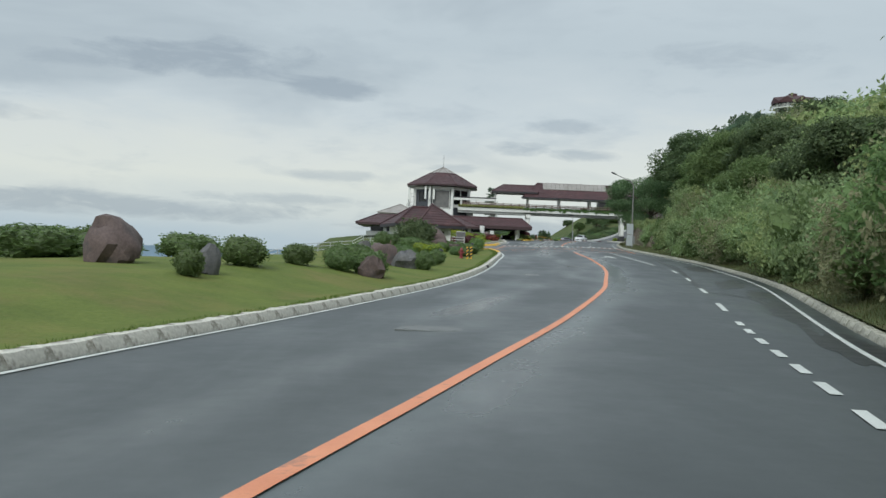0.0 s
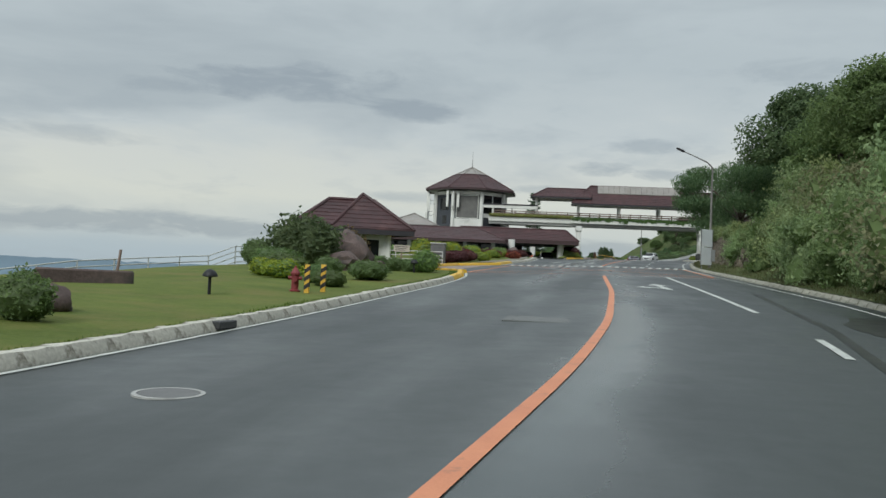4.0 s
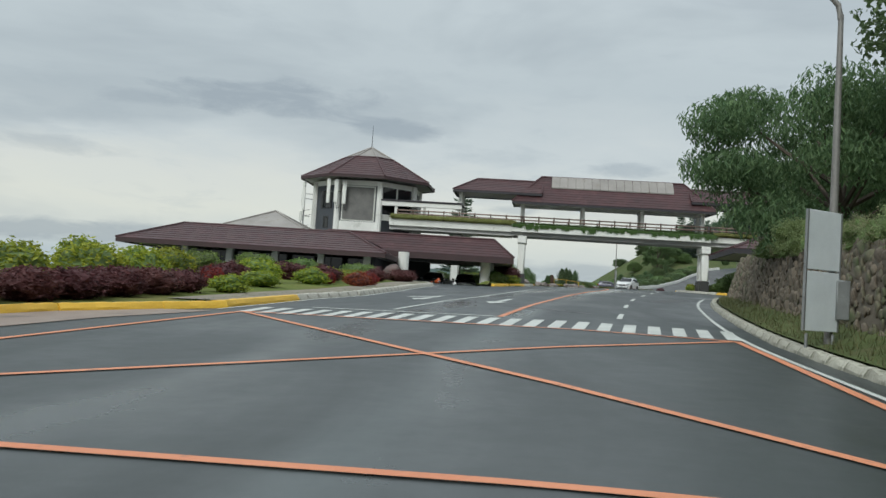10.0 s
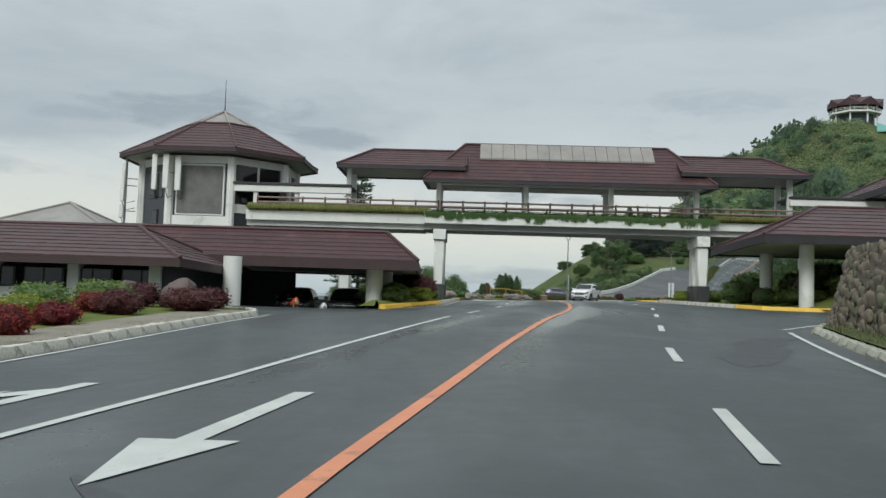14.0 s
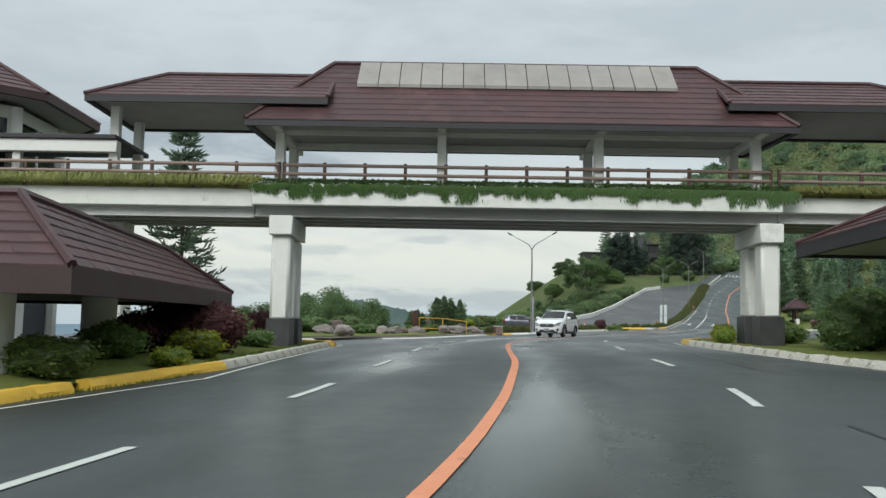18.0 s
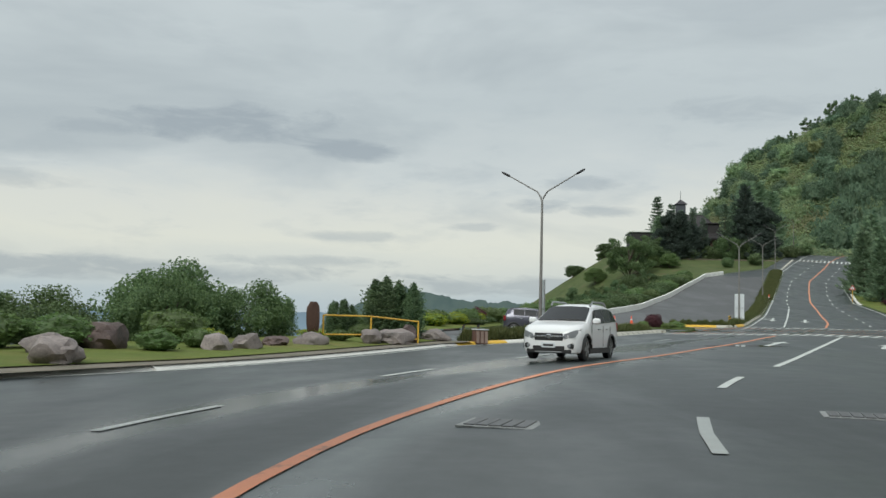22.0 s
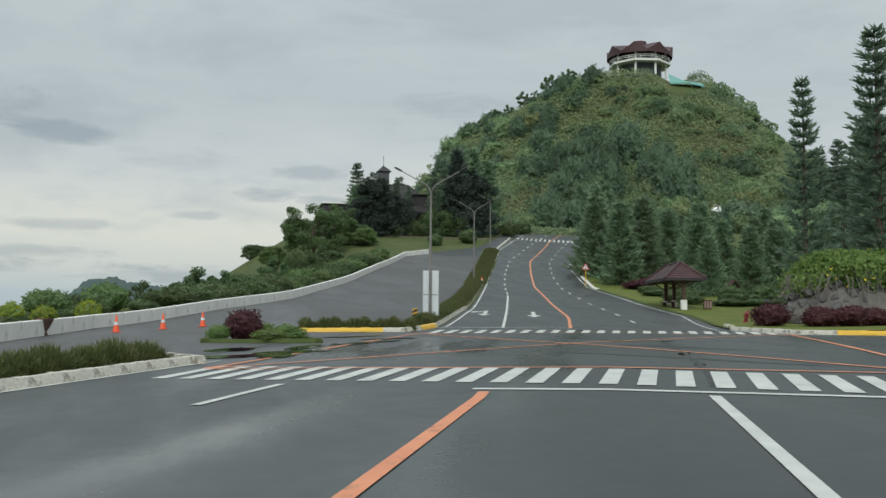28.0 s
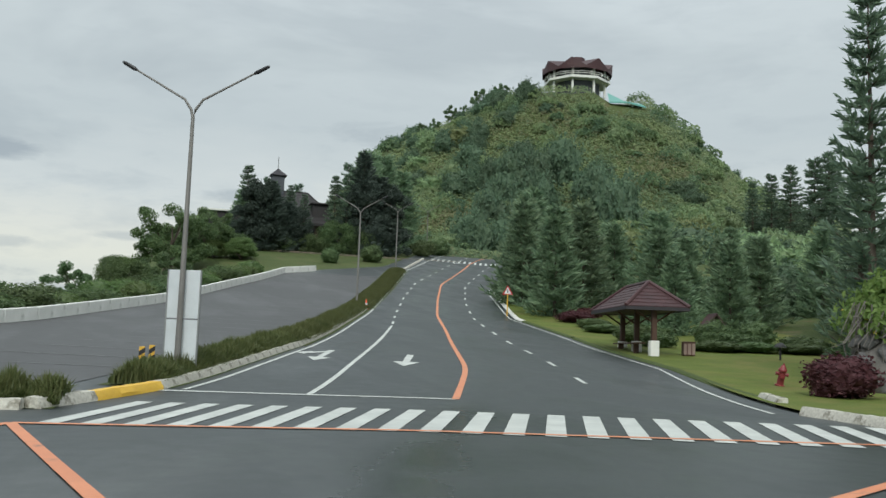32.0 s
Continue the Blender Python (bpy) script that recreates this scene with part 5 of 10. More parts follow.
# ---- footbridge over the road ----
def build_bridge():
    b = thing("footbridge", (0, 0, 0), "white concrete footbridge with maroon tiled roof spanning the road", "footbridge")
    # spans: the deep one over the road, shallower ones at its sides
    for x0, x1, z0, z1, y0 in ((8.1, 26.95, 12.2, 12.95, 174.55), (-4.0, 8.1, 12.15, 12.85, 174.9), (26.95, 44.0, 12.25, 12.85, 174.9)):
        part("deck_edge", M().rbox(x0, x1, y0, y0 + 0.35, z0, z1, 0.03), WHITE_DIRTY, b, "weathered white concrete edge beam")
        part("deck_edge", M().rbox(x0, x1, 177.95, 178.3, z0, z1, 0.03), WHITE_DIRTY, b)
        part("deck", M().box(x0, x1, y0 + 0.35, 177.95, z0 + 0.18, z0 + 0.42), CONCRETE, b)
        for y in (175.25, 176.2, 177.15, 178.0):
            pr = [(-0.18, -0.36), (0.18, -0.36), (0.18, -0.31), (0.03, -0.31), (0.03, 0.13), (0.18, 0.13), (0.18, 0.178), (-0.18, 0.178), (-0.18, 0.13), (-0.03, 0.13), (-0.03, -0.31), (-0.18, -0.31)]
            k = len(pr)
            g = M().add([(x, y + u, z0 + w) for x in (x0 + 0.02, x1 - 0.02) for u, w in pr], [tuple(range(k))[::-1], tuple(range(k, 2 * k))] + [(i, (i + 1) % k, k + (i + 1) % k, k + i) for i in range(k)])
            part("girder", g, GIRDER, b, "dark grey steel girder under the deck")
    for x in (12.5, 17.5, 22.5):
        part("cross_brace", M().box(x, x + 0.08, 175.3, 178.0, 11.95, 12.1), GIRDER, b)
    # piers
    for x in (9.15, 26.6):
        part("pier_cap", M().rbox(x - 0.42, x + 0.42, 174.7, 177.75, 11.15, 11.84, 0.03), WHITE, b, "white cap beam")
        for y in (175.3, 177.1):
            zg = float(G(x, y)) + 0.1
            part("pier_column", M().rbox(x - 0.34, x + 0.34, y - 0.42, y + 0.42, zg + 1.0, 11.15, 0.10), WHITE, b, "white concrete pier column")
            part("pier_plinth", M().rbox(x - 0.43, x + 0.43, y - 0.5, y + 0.5, zg - 0.3, zg + 1.05, 0.02), PLINTH, b, "black stone faced plinth")
    for x, z in ((-1.5, 12.0), (2.6, 12.0), (34.0, 12.0)):
        zg = float(land(np.array([x]), np.array([177.0]))[0]) - 0.3
        part("pier_column", M().rbox(x - 0.4, x + 0.4, 176.5, 177.5, zg, 11.8, 0.1), WHITE, b)
    # roof posts
    for x in (9.0, 14.85, 20.5, 26.15):
        for y in (175.05, 177.8):
            part("roof_post", M().rbox(x - 0.17, x + 0.17, y - 0.17, y + 0.17, 12.8, 15.2, 0.03), WHITE, b)
    for x in (2.9, 32.3):
        for y in (175.2, 177.7):
            part("roof_post", M().rbox(x - 0.17, x + 0.17, y - 0.17, y + 0.17, 12.6, 15.9, 0.03), WHITE, b)
    for x in (-3.4, -0.6, 36.5, 41.0):
        part("roof_post", M().rbox(x - 0.15, x + 0.15, 174.95, 175.25, 12.6, 14.2, 0.03), WHITE, b)
    # beams under the roofs
    for y in (175.05, 177.8):
        part("roof_beam", M().box(8.9, 26.3, y - 0.12, y + 0.12, 14.85, 15.1), WHITE_DIRTY, b)
    for x in (9.0, 14.85, 20.5, 26.15):
        part("ceiling_beam", M().rbox(x - 0.14, x + 0.14, 173.6, 179.2, 14.86, 15.06, 0.02), WHITE_DIRTY, b)
    for x0, x1 in ((-5.0, 3.1), (32.2, 44.0)):
        part("canopy_beam", M().rbox(x0, x1, 174.8, 175.1, 14.05, 14.5, 0.02), WHITE, b, "white beam of the flat walkway canopy")
        part("canopy_slab", M().rbox(x0, x1, 174.7, 178.4, 14.5, 14.68, 0.03), ROOF_DARK, b)
    # railings: posts with three bars
    for x0, x1 in ((-3.2, 9.0), (9.2, 26.6), (26.9, 43.0)):
        n = round((x1 - x0) / 1.45)
        for y in (174.8, 178.1):
            for i in range(n + 1):
                x = x0 + (x1 - x0) * i / n
                part("rail_post", M().rbox(x - 0.06, x + 0.06, y - 0.05, y + 0.05, 12.8, 13.78, 0.012), WOOD_DARK, b, "dark timber rail post")
            for z in (13.68, 13.36):
                part("rail_bar", M().tube([(x0, y, z), (x1, y, z)], 0.065, 8), RAIL_WOOD, b, "red-brown timber rail")
    e, t = hip(8.0, 27.2, 173.5, 179.3, 10.7, 24.4, 176.4)
    tiled_roof(b, e, t, [15.03, 15.03, 15.28, 15.28], 17.88, 11)
    fascia(b, e, [14.82, 14.82, 15.08, 15.08], [15.04, 15.04, 15.29, 15.29])
    e, t = hip(2.2, 10.8, 173.9, 178.9, 4.4, 10.8, 176.4)
    tiled_roof(b, e, t, 15.92, 17.36, 7)
    fascia(b, e, 15.7, 15.92)
    e, t = hip(24.9, 33.3, 173.9, 178.9, 24.9, 30.9, 176.4)
    tiled_roof(b, e, t, 15.92, 17.36, 7)
    fascia(b, e, 15.7, 15.92)
    # long grey sheets below the ridge
    n = 15
    for i in range(n):
        x0, x1 = 11.7 + (23.4 - 11.7) * i / n, 11.7 + (23.4 - 11.7) * (i + 1) / n - 0.03
        for s in (-1, 1):
            ya, yb = 176.4 + s * 1.35, 176.4 + s * 0.08
            za, zb = 16.78, 17.95
            sk = M().add([(x0, ya, za), (x1, ya, za), (x1, yb, zb), (x0, yb, zb), (x0, ya, za - 0.12), (x1, ya, za - 0.12)], [(0, 1, 2, 3) if s < 0 else (3, 2, 1, 0), (4, 5, 1, 0) if s < 0 else (0, 1, 5, 4)])
            part("grey_roof_sheet", sk, ROOF_GREY, b, "grey sheet metal panel below the ridge")
    return b


bridge = build_bridge()


def edge_plants(name, x0, x1, y, z, n, length, hang, mat, label, seed):
    """Narrow blades or trailing stems along a planter."""
    r = np.random.default_rng(seed)
    v, f = [], []
    for i in range(n):
        x = x0 + (x1 - x0) * r.random()
        clump = 0.55 + 0.45 * math.sin(x * 2.3 + seed) * math.sin(x * 0.9)
        L = length * (0.5 + r.random()) * (clump if hang else 1)
        a = r.normal() * 0.6
        w = 0.012 + 0.010 * r.random()
        p = Vector((x, y + r.uniform(-0.15, 0.15), z))
        up = L * (0.35 if hang else 0.8)
        k = [p, p + Vector((0.3 * a * L, -0.12 - 0.25 * r.random() * L, up)), p + Vector((0.6 * a * L, -0.22 - 0.4 * r.random() * (0.3 if hang else L), (-L if hang else up * 0.35)))]
        b0 = len(v)
        for j, q in enumerate(k):
            s = w * (1, 1.2, 0.2)[j]
            v += [(q.x - s, q.y, q.z), (q.x + s, q.y + 0.01, q.z)]
        f += [(b0, b0 + 1, b0 + 3, b0 + 2), (b0 + 2, b0 + 3, b0 + 5, b0 + 4)]
    return solid(name, np_mesh(name, [(np.array(v), f, 0)], [mat]), None, label, "plants", kind="stuff")


def trailing_fringe(name, x0, x1, y, z, n, label, seed):
    """Fine-leaved stems in uneven tufts: a low mat on top, some tufts hanging over the edge."""
    r = np.random.default_rng(seed)
    tufts = []
    x = x0
    while x < x1:
        tufts.append((x, r.uniform(0.10, 0.26), r.uniform(0.05, 0.62) ** 1.35 + 0.05))
        x += r.uniform(0.16, 0.5)
    v, f = [], []
    for i in range(n):
        c, w, L = tufts[r.integers(len(tufts))]
        px = c + w * r.normal() * 0.7
        hang = L * (0.3 + 0.8 * r.random()) if r.random() < 0.62 else 0.0
        py = y - 0.03 - 0.05 * r.random()
        s = 0.022 + 0.02 * r.random()
        if hang:
            t = r.random()
            p = Vector((px + 0.05 * r.normal() * t, py, z - hang * t))
            q = p + Vector((0.03 * r.normal(), -0.02, -0.09 - 0.05 * r.random()))
        else:
            p = Vector((x0 + (x1 - x0) * r.random(), y + 0.2 * r.random(), z - 0.02 + 0.20 * r.random() ** 1.5))
            q = p + Vector((0.07 * r.normal(), -0.06 * r.random(), 0.06 * r.random()))
        b0 = len(v)
        v += [(p.x - s * 0.5, p.y, p.z), (p.x + s * 0.5, p.y - 0.01, p.z), (q.x, q.y, q.z), (p.x + 0.5 * (q.x - p.x) + s, p.y - 0.03, p.z + 0.5 * (q.z - p.z))]
        f += [(b0, b0 + 1, b0 + 2), (b0, b0 + 3, b0 + 2)]
    return solid(name, np_mesh(name, [(np.array(v), f, 0)], [L_FERN]), None, label, "plants", kind="stuff")


L_FERN = leaf_mat("trailing_fern", (0.065, 0.135, 0.035), (0.140, 0.240, 0.075))
edge_plants("spider_plants", -3.8, 8.2, 174.95, 12.80, 5200, 0.42, False, L_STRAP, "yellow-green strap-leaved plants along the walkway edge", 3)
edge_plants("spider_plants", 27.2, 43.0, 174.95, 12.80, 5200, 0.36, False, L_STRAP, "yellow-green strap-leaved plants along the walkway edge", 5)
trailing_fringe("trailing_vine", 8.4, 27.2, 174.55, 12.97, 26000, "green trailing fern hanging in tufts over the white beam", 4)


# ---- octagonal tower ----
def build_tower():
    cx, cy = -7.2, 180.0
    t = thing("tower", (cx, cy, 0), "white octagonal tower with maroon pyramid roof and masts", "tower")

    def octo(ap):
        R = ap / math.cos(math.pi / 8)
        return [(R * math.cos(math.pi / 8 + k * math.pi / 4 + math.pi / 2 * 3 - math.pi / 4), R * math.sin(math.pi / 8 + k * math.pi / 4 + math.pi / 2 * 3 - math.pi / 4)) for k in range(8)]

    ap = 5.0
    o = octo(ap)
    part("core_wall", M().prism(o, 5.0, 16.3), SLATE, t, "blue-grey wall")
    for k in range(8):
        a, b = Vector((*o[k], 0)), Vector((*o[(k + 1) % 8], 0))
        d = (b - a).normalized()
        nrm = Vector((d.y, -d.x, 0))
        col = M().tube([(a.x * 1.015, a.y * 1.015, 5.0), (a.x * 1.015, a.y * 1.015, 16.35)], 0.30, 8)
        part("corner_column", col, WHITE, t)

        def panel(u0, u1, z0, z1, out, depth=0.12):
            L = (b - a).length
            p, q = a + d * (u0 * L) + nrm * (out - depth), a + d * (u1 * L) + nrm * (out - depth)
            p2, q2 = a + d * (u0 * L) + nrm * out, a + d * (u1 * L) + nrm * out
            return M().prism([(p.x, p.y), (p2.x, p2.y), (q2.x, q2.y), (q.x, q.y)], z0, z1)

        part("top_beam", panel(0.04, 0.96, 15.9, 16.4, 0.10), WHITE, t)
        if k == 0:
            part("base_panel", panel(0.05, 0.95, 10.6, 12.3, 0.14), WHITE, t, "white panel below the screen")
            part("screen_frame", panel(0.10, 0.90, 12.35, 15.85, 0.12), WHITE_DIRTY, t)
            part("screen", panel(0.13, 0.87, 12.5, 15.7, 0.20, 0.10), SCREEN, t, "grey netting screen in a white frame")
        elif k in (1, 2):
            part("sill_beam", panel(0.05, 0.95, 12.6, 13.2, 0.10), WHITE, t)
            part("window", panel(0.10, 0.90, 13.2, 15.9, 0.04), GLASS_DARK, t, "dark glazed window")
            part("window_mullion", panel(0.48, 0.52, 13.2, 15.9, 0.09), WHITE, t)
        elif k in (7, 6):
            part("window", panel(0.25, 0.75, 13.6, 15.4, 0.05), GLASS_DARK, t, "dark window in the grey wall")
            part("window", panel(0.40, 0.62, 11.6, 12.8, 0.05), GLASS_DARK, t)
    e, top = octo(6.6), octo(2.5)
    tiled_roof(t, e, top, 16.75, 19.15, 9)
    fascia(t, e, 16.5, 16.76, MAROON_BOARD)
    tip = octo(0.05)
    cap = tiled_roof(t, octo(2.55), tip, 19.12, 20.5, 1, tile=0.8, lip=0.03, name="cap_roof", mat=ROOF_GREY)
    cap["label"] = "grey sheet metal cap"
    part("lightning_rod", M().tube([(0, 0, 20.4), (0, 0, 21.2), (0, 0, 22.9)], [0.05, 0.03, 0.015], 6), DARK_METAL, t, "thin dark lightning rod")
    # antenna panels on brackets
    for x, y, z0, z1, w in ((-6.2, -2.7, 13.9, 16.2, 0.17), (-5.9, -3.6, 13.3, 15.6, 0.13), (-2.9, -5.9, 13.9, 16.3, 0.17), (-2.1, -6.0, 14.0, 16.3, 0.2), (-1.35, -5.75, 13.9, 16.2, 0.2), (-6.5, -2.1, 12.3, 13.3, 0.15)):
        ant = part("antenna_panel", M().rbox(x - w, x + w, y - 0.09, y + 0.09, z0, z1, 0.04), WHITE_DIRTY, t, "white cellular antenna panel")
        part("bracket", M().tube([(x, y + 0.09, (z0 + z1) / 2), (x * 0.86, y * 0.86, (z0 + z1) / 2)], 0.035, 6), STEEL, ant)
        part("cable", M().tube([(x, y, z0), (x + 0.1, y + 0.25, z0 - 0.6), (x * 0.88, y * 0.88, z0 - 0.4)], 0.025, 5), DARK_METAL, ant)
    part("mast", M().tube([(-6.0, -2.9, 11.6), (-6.0, -2.9, 16.4)], 0.05, 6), STEEL, t)
    part("mast", M().tube([(-6.3, -1.9, 11.6), (-6.3, -1.9, 16.4)], 0.05, 6), STEEL, t)
    for z in (12.0, 13.0, 14.0, 15.0, 16.0):
        part("ladder_rung", M().tube([(-6.0, -2.9, z), (-6.3, -1.9, z + 0.1)], 0.025, 5), STEEL, t)
    part("base_storey", M().rbox(-7.5, 3.0, -2.0, 6.5, 5.0, 11.6, 0.05), WHITE, t, "white lower storey")
    return t


tower = build_tower()


# ---- long low building with carport ----
def build_carport():
    c = thing("roadside_building", (0, 0, 0), "long low building with maroon tiled roof and white columns", "building")
    e, t = hip(-19.5, 0.2, 148.6, 160.0, -16.6, -3.6, 154.2)
    tiled_roof(c, e, t, 7.98, 9.68, 9)
    fascia(c, e, 7.68, 7.98, MAROON_BOARD)
    e = [(-8.0, 157.0), (8.95, 157.2), (8.22, 171.75), (-8.0, 171.5)]
    t = [(-6.2, 158.75), (7.2, 158.9), (6.5, 170.0), (-6.2, 169.8)]
    tiled_roof(c, e, t, [8.65, 8.65, 8.85, 8.85], 10.12, 7)
    fascia(c, e, [8.2, 8.2, 8.45, 8.45], [8.65, 8.65, 8.85, 8.85], MAROON_BOARD)
    part("flat_roof_top", M().prism(t, 10.02, 10.10), ROOF_GREY, c, "grey flat top of the carport roof")
    for x, y in ((6.65, 159.2), (6.65, 164.6), (0.6, 154.9), (-4.0, 163.8)):
        zg = float(G(x, y)) - 0.1
        part("column", M().tube([(x, y, zg), (x, y, 8.5)], 0.42, 18), WHITE, c, "round white column")
    for x in (-1.4, -4.8, -8.2, -11.6, -15.0):
        zg = float(G(x, 150.6)) - 0.1
        part("column", M().rbox(x - 0.25, x + 0.25, 150.35, 150.85, zg, 7.9, 0.03), WHITE_DIRTY, c)
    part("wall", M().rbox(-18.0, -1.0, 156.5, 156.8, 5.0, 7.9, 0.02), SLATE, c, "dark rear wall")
    part("parapet", M().rbox(-18.0, -1.2, 150.5, 150.75, 5.4, 6.75, 0.02), WHITE_DIRTY, c, "low white wall")
    for i in range(8):
        x = -17.2 + i * 2.05
        w = part("window_frame", M().rbox(x, x + 1.7, 150.56, 150.68, 6.75, 7.6, 0.01), DARK_METAL, c)
        part("pane", M().box(x + 0.08, x + 0.82, 150.53, 150.56, 6.82, 7.55), GLASS_DARK, w)
        part("pane", M().box(x + 0.9, x + 1.62, 150.53, 150.56, 6.82, 7.55), GLASS_DARK, w)
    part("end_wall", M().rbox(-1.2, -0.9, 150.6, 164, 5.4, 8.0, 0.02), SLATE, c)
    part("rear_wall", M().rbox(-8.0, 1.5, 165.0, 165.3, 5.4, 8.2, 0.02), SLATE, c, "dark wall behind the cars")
    part("step", M().rbox(1.4, 4.0, 162.0, 165.0, 6.3, 6.75, 0.03), CONCRETE, c)
    # grey tent-shaped roof behind
    o = [(-18.2, 167.5), (-10.6, 167.5), (-10.6, 175.0), (-18.2, 175.0)]
    tiled_roof(c, o, [(-14.4, 171.2)] * 4, 10.7, 12.5, 1, tile=0.8, lip=0.03, name="grey_roof", mat=ROOF_GREY)["label"] = "grey standing-seam pyramid roof"
    part("rear_block", M().rbox(-17.6, -11.2, 168.0, 174.5, 4.0, 10.7, 0.03), WHITE, c)
    return c


carport = build_carport()


# ---- entrance pavilion on the hill side ----
GREEN_POST = surf("pale_green_paint", (0.24, 0.40, 0.36), (0.34, 0.50, 0.45), 2.0, 0.5, 0.1)


def build_pavilion():
    p = thing("entrance_pavilion", (0, 0, 0), "brown roofed pavilion on round white columns beside the bridge", "pavilion")
    e, t = hip(26.3, 46.0, 160.6, 171.6, 31.0, 42.0, 166.2)
    tiled_roof(p, e, t, 10.75, 12.9, 8)
    fascia(p, e, 10.35, 10.75)
    for x in (29.2, 36.0):
        for y in (162.8, 169.8):
            zg = float(land(np.array([x]), np.array([y]))[0]) - 0.2
            part("column", M().tube([(x, y, zg), (x, y, 10.5)], 0.38, 18), WHITE, p, "round white column")
    for x, y in ((32.6, 161.9), (33.8, 161.9)):
        zg = float(land(np.array([x]), np.array([y]))[0]) - 0.2
        part("slim_post", M().tube([(x, y, zg), (x, y, 10.5)], 0.07, 10), GREEN_POST, p, "pale green painted steel post")
    e, t = hip(37.0, 52.0, 168.5, 184.0, 42.0, 48.0, 176.3)
    tiled_roof(p, e, t, 15.0, 17.6, 9, name="upper_roof")
    fascia(p, e, 14.6, 15.0)
    for x in (38.6, 43.5, 49.5):
        part("column", M().rbox(x - 0.2, x + 0.2, 170.0, 170.4, 7.0, 14.8, 0.04), WHITE, p)
    part("upper_floor", M().rbox(38.0, 51.0, 170.2, 182.5, 12.1, 12.7, 0.04), WHITE_DIRTY, p)
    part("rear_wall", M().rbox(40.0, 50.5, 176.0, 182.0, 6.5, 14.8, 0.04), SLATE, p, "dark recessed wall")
    return p


pavilion = build_pavilion()


# ---- small guard lodge on the lawn ----
def build_lodge():
    h = thing("garden_lodge", (0, 0, 0), "small white lodge with a steep maroon hipped roof", "lodge")
    e = [(-7.65, 86.5), (-1.2, 88.0), (-4.4, 92.4), (-9.6, 91.2)]
    t = [(-6.3, 89.2), (-3.9, 89.75), (-3.9, 89.75), (-6.3, 89.2)]
    tiled_roof(h, e, t, 5.32, 7.05, 8)
    fascia(h, e, 5.05, 5.33)
    e2 = [(-5.6, 87.1), (-1.3, 88.02), (-4.3, 92.2), (-6.4, 91.7)]
    tiled_roof(h, e2, [(-4.5, 89.6)] * 4, 5.40, 7.38, 8, name="peak_roof")
    w = [(-6.9, 87.5), (-2.7, 88.5), (-4.6, 91.6), (-8.6, 90.7)]
    part("wall", M().prism(w, 2.2, 5.15), WHITE, h, "white plastered wall")
    d = Vector((w[1][0] - w[0][0], w[1][1] - w[0][1], 0))
    for k, (u, half) in enumerate(((0.20, 0.09), (0.50, 0.09), (0.80, 0.09))):
        p, q = [Vector((*w[0], 0)) + d * v for v in (u - half, u + half)]
        out = Vector((d.y, -d.x, 0)).normalized()
        f = part("window_frame", M().prism([tuple((z + out * o)[:2]) for z, o in ((p, 0.0), (p, 0.06), (q, 0.06), (q, 0.0))], 3.3, 4.85), WHITE_DIRTY, h)
        p, q = p + d * 0.012, q - d * 0.012
        part("pane", M().prism([tuple((z + out * o)[:2]) for z, o in ((p, 0.05), (p, 0.09), (q, 0.09), (q, 0.05))], 3.36, 4.79), GLASS_DARK, f)
    for u in (0.0, 0.35, 0.65, 1.0):
        p = Vector((*w[0], 0)) + d * u
        part("pilaster", M().rbox(p.x - 0.12, p.x + 0.12, p.y - 0.12, p.y + 0.12, 2.2, 5.1, 0.02), WHITE, h)
    return h


lodge = build_lodge()


# ---- building on the hill top ----
TARP = [(154.2, 455.0), (159.0, 453.6), (164.0, 453.0), (166.8, 460.5), (162.0, 461.6), (157.4, 462.4)]


